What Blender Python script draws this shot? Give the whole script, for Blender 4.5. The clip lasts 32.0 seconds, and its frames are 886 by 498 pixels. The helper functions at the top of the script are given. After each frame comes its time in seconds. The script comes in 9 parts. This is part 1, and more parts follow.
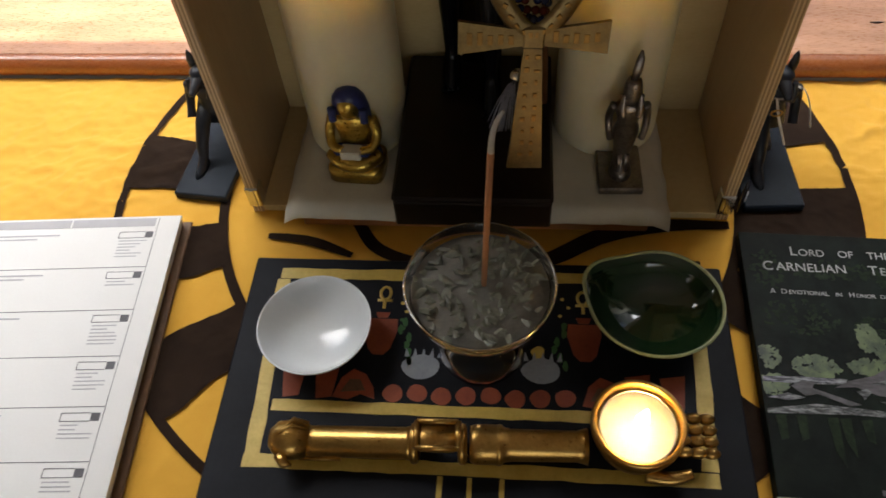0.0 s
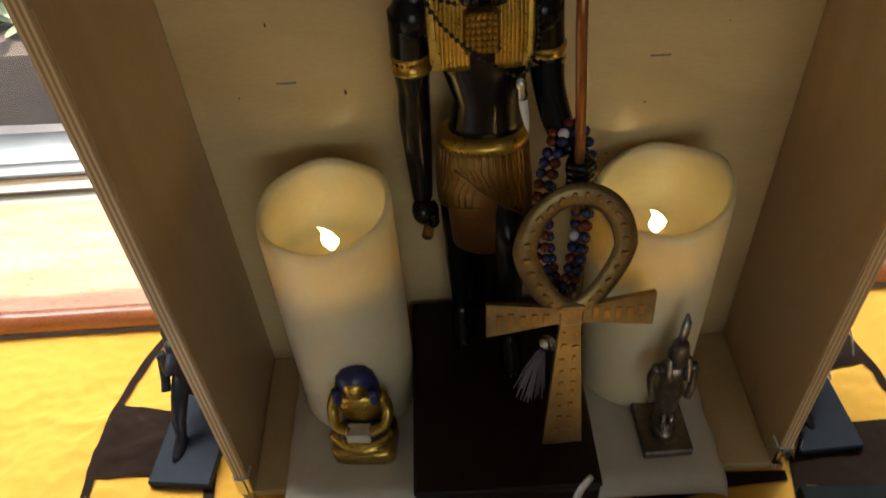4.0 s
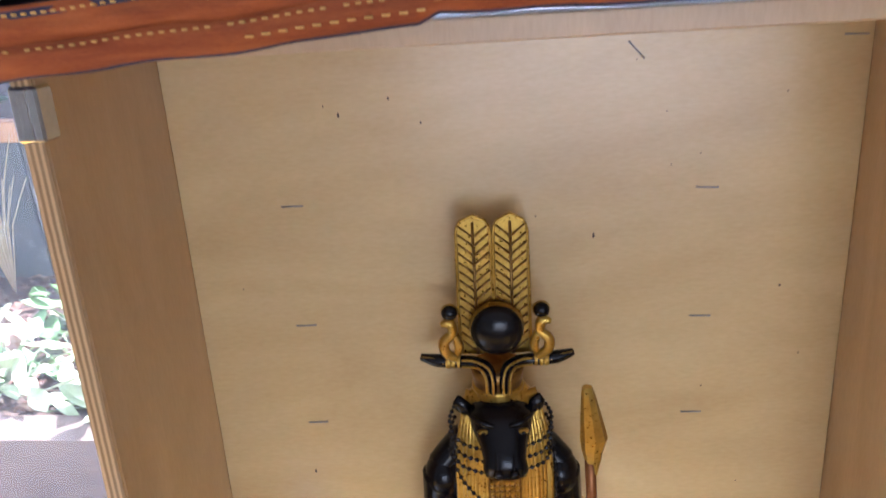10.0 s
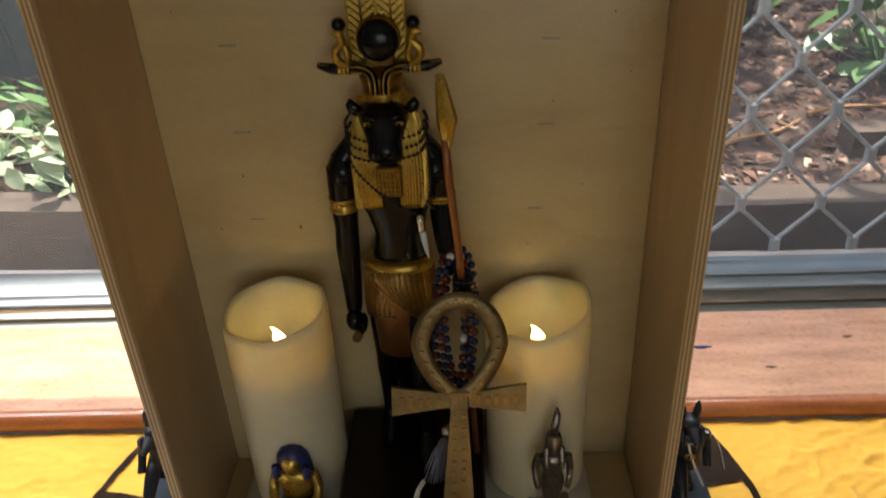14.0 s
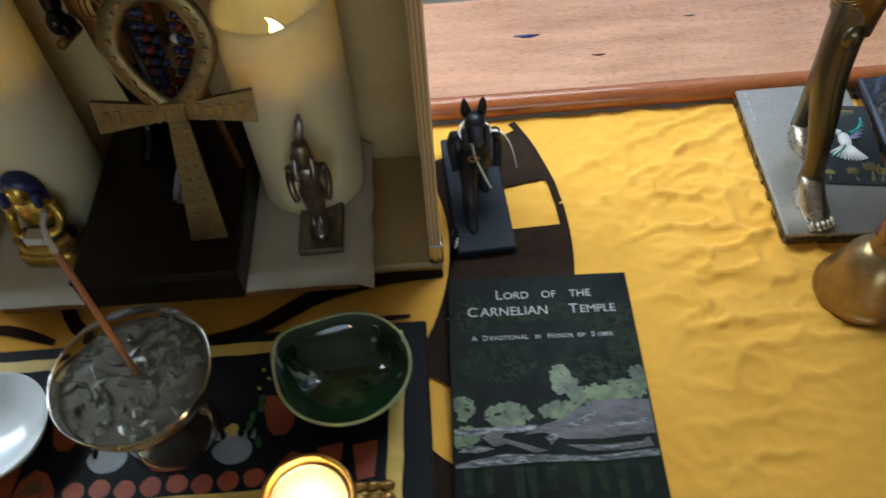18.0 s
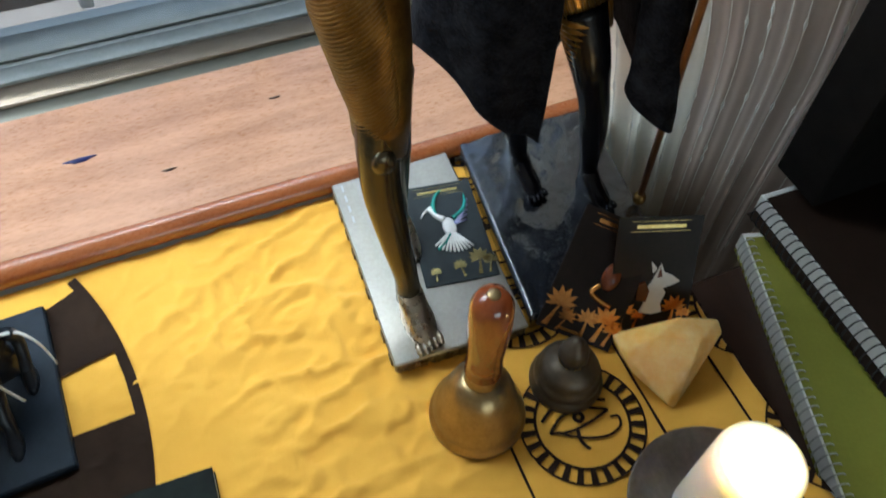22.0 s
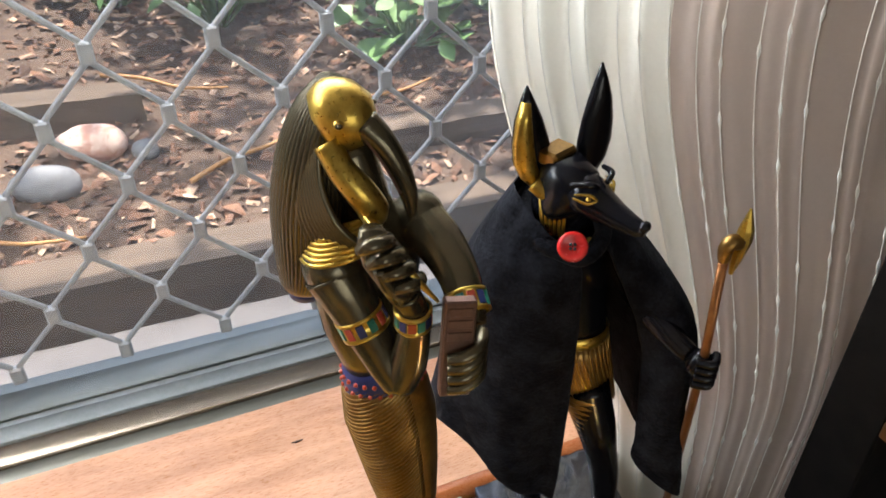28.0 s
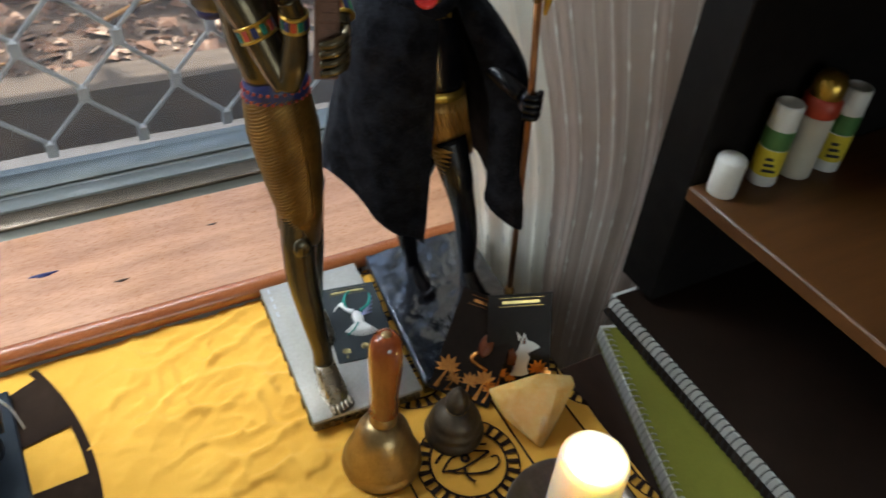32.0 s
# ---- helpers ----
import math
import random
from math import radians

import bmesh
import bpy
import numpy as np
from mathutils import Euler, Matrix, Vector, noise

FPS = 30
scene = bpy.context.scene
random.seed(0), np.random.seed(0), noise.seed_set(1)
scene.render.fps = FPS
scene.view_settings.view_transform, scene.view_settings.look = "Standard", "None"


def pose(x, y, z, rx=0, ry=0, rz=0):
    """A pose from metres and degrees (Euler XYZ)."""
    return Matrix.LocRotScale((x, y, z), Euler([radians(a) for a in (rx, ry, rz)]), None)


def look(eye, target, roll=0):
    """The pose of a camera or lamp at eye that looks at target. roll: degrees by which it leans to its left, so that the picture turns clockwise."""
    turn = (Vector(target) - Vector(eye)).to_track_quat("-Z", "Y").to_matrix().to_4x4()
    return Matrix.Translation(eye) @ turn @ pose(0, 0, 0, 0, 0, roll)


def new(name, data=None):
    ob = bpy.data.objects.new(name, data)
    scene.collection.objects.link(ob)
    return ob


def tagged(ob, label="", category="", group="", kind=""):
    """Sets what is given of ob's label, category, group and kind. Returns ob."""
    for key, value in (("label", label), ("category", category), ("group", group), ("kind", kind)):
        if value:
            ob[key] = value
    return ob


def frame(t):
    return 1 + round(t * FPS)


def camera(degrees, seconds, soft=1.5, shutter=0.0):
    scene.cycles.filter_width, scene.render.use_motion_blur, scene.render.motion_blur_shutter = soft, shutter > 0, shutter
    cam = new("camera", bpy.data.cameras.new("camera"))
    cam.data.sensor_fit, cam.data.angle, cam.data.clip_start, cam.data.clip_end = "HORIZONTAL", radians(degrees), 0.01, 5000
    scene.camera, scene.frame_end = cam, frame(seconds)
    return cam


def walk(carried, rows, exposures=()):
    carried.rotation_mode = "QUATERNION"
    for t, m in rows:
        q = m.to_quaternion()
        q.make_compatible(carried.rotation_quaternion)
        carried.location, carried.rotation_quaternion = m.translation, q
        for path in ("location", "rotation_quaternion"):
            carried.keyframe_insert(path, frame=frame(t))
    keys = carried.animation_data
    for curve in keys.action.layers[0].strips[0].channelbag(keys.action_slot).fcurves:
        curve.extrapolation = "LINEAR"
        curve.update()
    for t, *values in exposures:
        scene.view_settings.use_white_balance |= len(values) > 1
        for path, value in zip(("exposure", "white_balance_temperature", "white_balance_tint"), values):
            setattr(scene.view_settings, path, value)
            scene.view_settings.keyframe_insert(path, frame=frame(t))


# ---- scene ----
cam = camera(59.76, 32.0, soft=1.6, shutter=0.5)
PATH = [
    (0.0, 0.2389, -0.4425, 0.5487, 36.54, 3.22, 4.00),
    (0.5, 0.2568, -0.4355, 0.5464, 36.83, 2.95, 3.72),
    (1.0, 0.2448, -0.4153, 0.5483, 38.34, 2.31, 0.57),
    (1.5, 0.2240, -0.3985, 0.5491, 36.80, 2.41, -1.23),
    (2.0, 0.2176, -0.3919, 0.5604, 39.07, 2.62, -1.94),
    (2.5, 0.2111, -0.3783, 0.5673, 41.35, 3.25, -1.33),
    (4.5, 0.1727, -0.2834, 0.5702, 47.18, 3.02, -2.08),
    (5.0, 0.1680, -0.2611, 0.5734, 49.61, 2.88, -2.24),
    (5.5, 0.1685, -0.2262, 0.5685, 51.70, 2.76, -2.16),
    (6.0, 0.1669, -0.2083, 0.5623, 53.64, 2.51, -1.69),
    (6.5, 0.1764, -0.2000, 0.5694, 56.12, 3.35, -0.89),
    (7.0, 0.1867, -0.1985, 0.5789, 57.82, 4.15, -0.51),
    (7.5, 0.1841, -0.2128, 0.5895, 59.91, 3.90, -0.61),
    (8.0, 0.1822, -0.2332, 0.6025, 62.42, 3.54, -0.24),
    (8.5, 0.1864, -0.2527, 0.6159, 64.65, 3.11, 0.13),
    (9.0, 0.1902, -0.2778, 0.6275, 67.09, 2.83, 0.74),
    (9.5, 0.1919, -0.2999, 0.6392, 69.09, 3.00, 1.27),
    (10.0, 0.1966, -0.3231, 0.6553, 71.08, 3.33, 2.08),
    (10.5, 0.2012, -0.3498, 0.6659, 73.35, 3.56, 2.37),
    (11.0, 0.2129, -0.3735, 0.6641, 72.76, 3.60, 2.05),
    (11.5, 0.2258, -0.4012, 0.6580, 71.97, 3.30, 2.18),
    (12.0, 0.2343, -0.4247, 0.6485, 70.36, 2.93, 2.49),
    (12.5, 0.2372, -0.4464, 0.6391, 67.97, 2.39, 3.18),
    (13.0, 0.2378, -0.4648, 0.6304, 65.82, 2.24, 3.71),
    (13.5, 0.2576, -0.4677, 0.6238, 63.56, 2.25, 2.75),
    (14.0, 0.2650, -0.4642, 0.6104, 59.69, 2.39, 0.98),
    (14.5, 0.2626, -0.4653, 0.5972, 56.79, 2.65, -0.47),
    (16.5, 0.2439, -0.3755, 0.5545, 40.65, 0.90, -10.14),
    (17.0, 0.3073, -0.3940, 0.5530, 39.11, 0.55, -6.68),
    (17.5, 0.3712, -0.3978, 0.5500, 38.11, 2.06, -5.24),
    (18.0, 0.4326, -0.4054, 0.5475, 37.87, 2.70, -3.31),
    (18.5, 0.4873, -0.4256, 0.5404, 36.43, 1.95, -1.01),
    (19.0, 0.5415, -0.4417, 0.5404, 36.89, 2.48, -2.42),
    (19.5, 0.5804, -0.4270, 0.5441, 36.53, 1.08, -6.71),
    (20.0, 0.5990, -0.3938, 0.5460, 35.89, -0.84, -12.81),
    (20.5, 0.6166, -0.3557, 0.5419, 35.40, -1.20, -17.30),
    (21.0, 0.6353, -0.3209, 0.5387, 34.48, -1.33, -20.00),
    (21.5, 0.6487, -0.2871, 0.5396, 34.42, -1.42, -21.87),
    (22.0, 0.6483, -0.2606, 0.5409, 35.69, -1.27, -22.55),
    (22.5, 0.6495, -0.2359, 0.5469, 37.66, -1.51, -22.69),
    (23.0, 0.6523, -0.2196, 0.5543, 39.22, -1.27, -21.96),
    (23.5, 0.6609, -0.2133, 0.5687, 41.75, -0.87, -21.65),
    (24.0, 0.6573, -0.2045, 0.5856, 44.68, 0.09, -21.26),
    (24.5, 0.6574, -0.1956, 0.5999, 47.13, 0.49, -21.49),
    (25.0, 0.6545, -0.1953, 0.6114, 49.24, 0.76, -21.92),
    (25.5, 0.6504, -0.1961, 0.6210, 51.18, 0.61, -21.98),
    (27.5, 0.6436, -0.2196, 0.6380, 55.35, -0.44, -23.27),
    (28.0, 0.6433, -0.2301, 0.6326, 54.52, -0.62, -23.34),
    (28.5, 0.6417, -0.2457, 0.6327, 54.19, -0.72, -23.18),
    (29.0, 0.6380, -0.2651, 0.6294, 53.73, -0.87, -22.75),
    (29.5, 0.6258, -0.2899, 0.6247, 53.09, -0.98, -22.41),
    (30.0, 0.6110, -0.3102, 0.6160, 52.37, -1.32, -21.94),
    (30.5, 0.6119, -0.3404, 0.6119, 51.61, -2.06, -21.62),
    (31.0, 0.6129, -0.3891, 0.6071, 51.03, -2.55, -21.28),
    (31.5, 0.6099, -0.4141, 0.6037, 48.88, -3.03, -22.04),
    (32.0, 0.5959, -0.4171, 0.6063, 49.00, -4.09, -27.95),
]
EXPOSURES = [
    (0.0, 0.85, 6900, 13), (1.0, 1.15, 6600, 12), (2.5, 1.1, 6600, 12), (4.5, 1.4, 6500, 9), (5.0, 1.75, 6300, 8), (6.0, 2.6, 4700, 12), (7.0, 3.25, 4600, 23), (9.0, 3.25, 4650, 25), (10.0, 2.75, 5250, 23), (11.0, 2.15, 5800, 13), (12.0, 1.8, 6100, 10), (13.0, 1.15, 6400, 10), (14.5, 1.15, 6400, 10),
    (16.5, 1.2, 5900, 4), (18.0, 1.2, 5800, 3), (20.0, 1.25, 5800, 1), (23.0, 1.35, 5700, 0), (25.0, 1.75, 6000, 5), (28.0, 1.7, 6400, 10), (30.0, 1.6, 6200, 7), (32.0, 1.3, 6100, 4),
]
walk(cam, [(t, pose(*p)) for t, *p in PATH], EXPOSURES)

# ---- world and light ----
world = bpy.data.worlds.new("world")
scene.world = world
world.use_nodes = True
wn = world.node_tree.nodes
sky = wn.new("ShaderNodeTexSky")
sky.sky_type, sky.sun_disc = "NISHITA", False
sky.sun_elevation, sky.sun_rotation = radians(73), radians(31)
wn["Background"].inputs[1].default_value = 0.15
world.node_tree.links.new(sky.outputs[0], wn["Background"].inputs[0])
sun = new("sun", bpy.data.lights.new("sun", "SUN"))
sun.data.energy, sun.data.angle, sun.data.color = 5.0, radians(0.6), (1.0, 0.94, 0.86)
sun.matrix_world = look((0, 0, 3), (-0.15, -0.25, 2.05))


def lamp_area(name, eye, target, sx, sy, power, color):
    ob = new(name, bpy.data.lights.new(name, "AREA"))
    ob.data.shape, ob.data.size, ob.data.size_y = "RECTANGLE", sx, sy
    ob.data.energy, ob.data.color = power, color
    ob.matrix_world = look(eye, target)
    return ob


def lamp_point(name, at, power, radius, color):
    ob = new(name, bpy.data.lights.new(name, "POINT"))
    ob.data.energy, ob.data.shadow_soft_size, ob.data.color = power, radius, color
    ob.location = at
    return ob


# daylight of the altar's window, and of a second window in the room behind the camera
lamp_area("window_daylight", (-0.05, 0.462, 0.93), (0.05, -0.35, -0.1), 2.3, 0.34, 13.5, (0.93, 0.97, 1.0))
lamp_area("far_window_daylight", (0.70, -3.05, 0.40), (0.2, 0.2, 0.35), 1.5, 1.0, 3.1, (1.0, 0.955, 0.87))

# ---- materials ----


def material(name):
    m = bpy.data.materials.new(name)
    m.use_nodes = True
    b = m.node_tree.nodes["Principled BSDF"]
    return m, m.node_tree, b


def node(tree, kind, **values):
    n = tree.nodes.new(kind)
    for k, v in values.items():
        n.inputs[k].default_value = v
    return n


def coords(tree, scale=(1, 1, 1)):
    tc, mp = tree.nodes.new("ShaderNodeTexCoord"), tree.nodes.new("ShaderNodeMapping")
    mp.inputs["Scale"].default_value = scale
    tree.links.new(tc.outputs["Object"], mp.inputs["Vector"])
    return mp.outputs["Vector"]


def ramp(tree, fac, stops):
    r = tree.nodes.new("ShaderNodeValToRGB")
    while len(r.color_ramp.elements) < len(stops):
        r.color_ramp.elements.new(0.5)
    for e, (p, c) in zip(r.color_ramp.elements, stops):
        e.position, e.color = p, (*c, 1)
    tree.links.new(fac, r.inputs["Fac"])
    return r.outputs["Color"]


def surface(name, dark, light, rough=0.5, metal=0.0, scale=40, stretch=(1, 1, 1), bump=0.15, fine=300, depth=0.001,
            coat=0.0, spread=0.08, low=0.3, high=0.7, sheen=0.0, subsurface=0.0, jitter=0.0, spec=0.5):
    """A procedural surface: a broad stain and a fine grain in colour, gloss and relief."""
    m, t, b = material(name)
    v = coords(t, stretch)
    broad = node(t, "ShaderNodeTexNoise", Scale=scale, Detail=5.0, Roughness=0.6)
    grain = node(t, "ShaderNodeTexNoise", Scale=fine, Detail=3.0, Roughness=0.65)
    for n in (broad, grain):
        t.links.new(v, n.inputs["Vector"])
    mix = t.nodes.new("ShaderNodeMix")
    mix.inputs[0].default_value = 0.35
    t.links.new(broad.outputs["Fac"], mix.inputs[2])
    t.links.new(grain.outputs["Fac"], mix.inputs[3])
    fac = mix.outputs[0]
    if jitter:
        info, add = t.nodes.new("ShaderNodeObjectInfo"), t.nodes.new("ShaderNodeMath")
        add.operation = "MULTIPLY_ADD"
        add.inputs[1].default_value = jitter
        t.links.new(info.outputs["Random"], add.inputs[0])
        t.links.new(fac, add.inputs[2])
        fac = add.outputs[0]
    t.links.new(ramp(t, fac, [(low, dark), (high, light)]), b.inputs["Base Color"])
    rr = t.nodes.new("ShaderNodeMapRange")
    rr.inputs["To Min"].default_value, rr.inputs["To Max"].default_value = max(rough - spread, 0.02), min(rough + spread, 1)
    t.links.new(grain.outputs["Fac"], rr.inputs["Value"])
    t.links.new(rr.outputs[0], b.inputs["Roughness"])
    b.inputs["Metallic"].default_value = metal
    b.inputs["Specular IOR Level"].default_value = spec
    b.inputs["Coat Weight"].default_value = coat
    b.inputs["Coat Roughness"].default_value = 0.08
    b.inputs["Sheen Weight"].default_value = sheen
    if subsurface:
        b.inputs["Subsurface Weight"].default_value = subsurface
        b.inputs["Subsurface Radius"].default_value = (0.026, 0.021, 0.012)
        b.inputs["Subsurface Scale"].default_value = 1.0
    if bump:
        bp = node(t, "ShaderNodeBump", Strength=bump, Distance=depth)
        t.links.new(mix.outputs[0], bp.inputs["Height"])
        t.links.new(bp.outputs[0], b.inputs["Normal"])
    return m


def glass(name, color=(1, 1, 1), rough=0.0, ior=1.45):
    m, t, b = material(name)
    b.inputs["Base Color"].default_value = (*color, 1)
    b.inputs["Roughness"].default_value = rough
    b.inputs["IOR"].default_value = ior
    b.inputs["Transmission Weight"].default_value = 1.0
    return m


def sheer(name, color, amount):
    """Thin cloth that lets light and some view through."""
    m, t, b = material(name)
    v = coords(t, (1, 1, 1))
    wave = node(t, "ShaderNodeTexNoise", Scale=260.0, Detail=3.0)
    t.links.new(v, wave.inputs["Vector"])
    t.links.new(ramp(t, wave.outputs["Fac"], [(0.2, tuple(c * 0.86 for c in color)), (0.8, color)]), b.inputs["Base Color"])
    b.inputs["Roughness"].default_value = 0.9
    tr, mx, cl, mx2 = t.nodes.new("ShaderNodeBsdfTranslucent"), t.nodes.new("ShaderNodeMixShader"), t.nodes.new("ShaderNodeBsdfTransparent"), t.nodes.new("ShaderNodeMixShader")
    tr.inputs[0].default_value = (*color, 1)
    mx.inputs[0].default_value, mx2.inputs[0].default_value = 0.68, amount
    out = t.nodes["Material Output"]
    t.links.new(b.outputs[0], mx.inputs[1])
    t.links.new(tr.outputs[0], mx.inputs[2])
    t.links.new(mx.outputs[0], mx2.inputs[1])
    t.links.new(cl.outputs[0], mx2.inputs[2])
    t.links.new(mx2.outputs[0], out.inputs[0])
    return m


def dusty(name, amount):
    """Clear glass under a thin uneven film of dust."""
    m, t, b = material(name)
    b.inputs["Base Color"].default_value = (1, 1, 1, 1)
    b.inputs["Roughness"].default_value, b.inputs["IOR"].default_value, b.inputs["Transmission Weight"].default_value = 0.0, 1.12, 1.0
    film, mx, add = t.nodes.new("ShaderNodeBsdfTranslucent"), t.nodes.new("ShaderNodeMixShader"), t.nodes.new("ShaderNodeMapRange")
    film.inputs[0].default_value = (0.75, 0.77, 0.80, 1)
    spots = node(t, "ShaderNodeTexNoise", Scale=7.0, Detail=6.0, Roughness=0.7)
    t.links.new(coords(t), spots.inputs["Vector"])
    add.inputs["To Min"].default_value, add.inputs["To Max"].default_value = amount * 0.3, amount * 1.7
    t.links.new(spots.outputs["Fac"], add.inputs["Value"])
    t.links.new(add.outputs[0], mx.inputs[0])
    t.links.new(b.outputs[0], mx.inputs[1])
    t.links.new(film.outputs[0], mx.inputs[2])
    t.links.new(mx.outputs[0], t.nodes["Material Output"].inputs[0])
    return m


def glow(name, color, power):
    m, t, b = material(name)
    b.inputs["Base Color"].default_value = (*color, 1)
    b.inputs["Emission Color"].default_value = (*color, 1)
    b.inputs["Emission Strength"].default_value = power
    return m


def ply(name, dark, light, stretch, rough=0.42):
    """Birch plywood: long soft figure, fine pores and a thin clear finish."""
    m, t, b = material(name)
    v = coords(t, stretch)
    fig = node(t, "ShaderNodeTexNoise", Scale=5.0, Detail=6.0, Roughness=0.55, Distortion=1.2)
    pore = node(t, "ShaderNodeTexNoise", Scale=160.0, Detail=2.0)
    cloud = node(t, "ShaderNodeTexNoise", Scale=1.3, Detail=3.0)
    for n in (fig, pore, cloud):
        t.links.new(v, n.inputs["Vector"])
    a, c = t.nodes.new("ShaderNodeMix"), t.nodes.new("ShaderNodeMix")
    a.inputs[0].default_value, c.inputs[0].default_value = 0.3, 0.4
    t.links.new(fig.outputs["Fac"], a.inputs[2])
    t.links.new(pore.outputs["Fac"], a.inputs[3])
    t.links.new(a.outputs[0], c.inputs[2])
    t.links.new(cloud.outputs["Fac"], c.inputs[3])
    t.links.new(ramp(t, c.outputs[0], [(0.36, dark), (0.62, light)]), b.inputs["Base Color"])
    b.inputs["Roughness"].default_value = rough
    b.inputs["Coat Weight"].default_value = 0.3
    b.inputs["Coat Roughness"].default_value = 0.24
    bp = node(t, "ShaderNodeBump", Strength=0.12, Distance=0.0006)
    t.links.new(pore.outputs["Fac"], bp.inputs["Height"])
    t.links.new(bp.outputs[0], b.inputs["Normal"])
    return m


def layers(name):
    """The bare edge of plywood: thin plies, light and dark by turns."""
    m, t, b = material(name)
    v = coords(t, (1, 1, 1))
    w = node(t, "ShaderNodeTexWave", Scale=105.0, Distortion=0.6, Detail=1.0)
    t.links.new(v, w.inputs["Vector"])
    t.links.new(ramp(t, w.outputs["Fac"], [(0.2, (0.30, 0.19, 0.09)), (0.8, (0.62, 0.44, 0.24))]), b.inputs["Base Color"])
    b.inputs["Roughness"].default_value = 0.6
    return m


M = {}
M["ply"] = ply("birch_ply", (0.53, 0.385, 0.18), (0.66, 0.515, 0.27), (1, 1, 3.2), 0.27)
M["ply_side"] = ply("side_ply", (0.46, 0.31, 0.16), (0.59, 0.42, 0.235), (4, 4, 0.9))
M["ply_edge"] = layers("ply_edge")
M["cloth"] = surface("yellow_cotton", (0.66, 0.335, 0.040), (0.80, 0.445, 0.070), 0.95, scale=9, fine=1400, bump=0.3, depth=0.0004, sheen=0.15, low=0.25, high=0.75, spec=0.15)
M["print"] = surface("dark_print", (0.016, 0.009, 0.006), (0.034, 0.020, 0.013), 0.95, scale=30, fine=1200, bump=0.25, depth=0.0004, spec=0.1)
M["sill"] = surface("worn_sill_varnish", (0.32, 0.14, 0.065), (0.55, 0.29, 0.165), 0.30, scale=9, stretch=(1, 6, 6), fine=120, bump=0.15, depth=0.0008, coat=0.4, spread=0.14, low=0.34, high=0.66)
M["sill_edge"] = surface("sill_nosing", (0.22, 0.06, 0.018), (0.38, 0.12, 0.035), 0.28, scale=14, stretch=(1, 6, 6), coat=0.5)
M["alu"] = surface("grey_aluminium", (0.17, 0.185, 0.19), (0.26, 0.275, 0.28), 0.45, metal=0.3, scale=20, bump=0.05)
M["seal"] = surface("dark_rubber", (0.015, 0.015, 0.016), (0.03, 0.03, 0.03), 0.7)
M["grille"] = surface("painted_steel", (0.24, 0.245, 0.25), (0.44, 0.445, 0.445), 0.42, metal=0.2, scale=60, fine=500, bump=0.2, depth=0.0006)
M["wall"] = surface("cream_wall", (0.62, 0.58, 0.50), (0.70, 0.66, 0.58), 0.9, scale=3, fine=80)
M["floor"] = surface("brown_carpet", (0.10, 0.065, 0.045), (0.15, 0.10, 0.07), 0.95, scale=6, fine=200)
M["ceiling"] = surface("white_ceiling", (0.70, 0.69, 0.66), (0.76, 0.75, 0.72), 0.9, scale=3)
M["darkwood"] = surface("dark_table_wood", (0.020, 0.008, 0.004), (0.045, 0.018, 0.009), 0.35, scale=10, stretch=(6, 1, 6), coat=0.3)
M["shelfwood"] = surface("brown_shelf", (0.080, 0.030, 0.007), (0.14, 0.054, 0.013), 0.5, scale=8, stretch=(1, 7, 7), fine=90, coat=0.05)
M["black_panel"] = surface("black_board", (0.005, 0.004, 0.004), (0.012, 0.010, 0.009), 0.7, spec=0.1)
M["black"] = surface("black_resin", (0.0025, 0.0025, 0.004), (0.005, 0.005, 0.007), 0.22, scale=25, fine=200, bump=0.01, spread=0.04, spec=0.28)
M["gold"] = surface("gold_paint", (0.34, 0.21, 0.036), (0.64, 0.43, 0.085), 0.30, metal=0.9, scale=60, fine=400, bump=0.05, depth=0.0005, spread=0.1)
M["oldgold"] = surface("dull_gold", (0.15, 0.078, 0.022), (0.33, 0.19, 0.050), 0.34, metal=0.85, scale=50, fine=400, bump=0.06, depth=0.0005)
M["bronze"] = surface("bronze_resin", (0.090, 0.075, 0.047), (0.135, 0.112, 0.070), 0.25, metal=0.8, scale=18, fine=120, bump=0.0, depth=0.0005, spread=0.05)
M["copper_shaft"] = surface("copper_brown", (0.20, 0.075, 0.025), (0.36, 0.15, 0.05), 0.35, metal=0.7, scale=60)
M["pewter"] = surface("pewter", (0.10, 0.085, 0.075), (0.30, 0.26, 0.23), 0.30, metal=0.9, scale=120, fine=700, bump=0.3, depth=0.0006)
M["silver_base"] = surface("silver_paint", (0.29, 0.27, 0.235), (0.44, 0.41, 0.36), 0.30, metal=0.75, scale=14, fine=300, bump=0.0, spread=0.04)
M["base_edge"] = surface("etched_edge", (0.05, 0.04, 0.025), (0.24, 0.19, 0.11), 0.4, metal=0.6, scale=150, low=0.42, high=0.58)
M["blacktop"] = surface("rough_black_gloss", (0.008, 0.009, 0.012), (0.02, 0.022, 0.028), 0.11, scale=30, fine=90, bump=0.8, depth=0.0035, spread=0.04, spec=1.0, coat=1.0)
# the velvet's lighter grey-blue blotches paint in the sheen of its crushed pile
M["velvet"] = surface("black_velvet", (0.0015, 0.0015, 0.003), (0.017, 0.018, 0.024), 0.8, scale=55, fine=420, bump=1.0, depth=0.003, low=0.42, high=0.68, sheen=0.02, spread=0.08, spec=0.08)
M["blue"] = surface("blue_paint", (0.012, 0.016, 0.07), (0.03, 0.04, 0.16), 0.35, scale=80)
M["red"] = surface("red_paint", (0.30, 0.03, 0.012), (0.45, 0.06, 0.025), 0.4, scale=80)
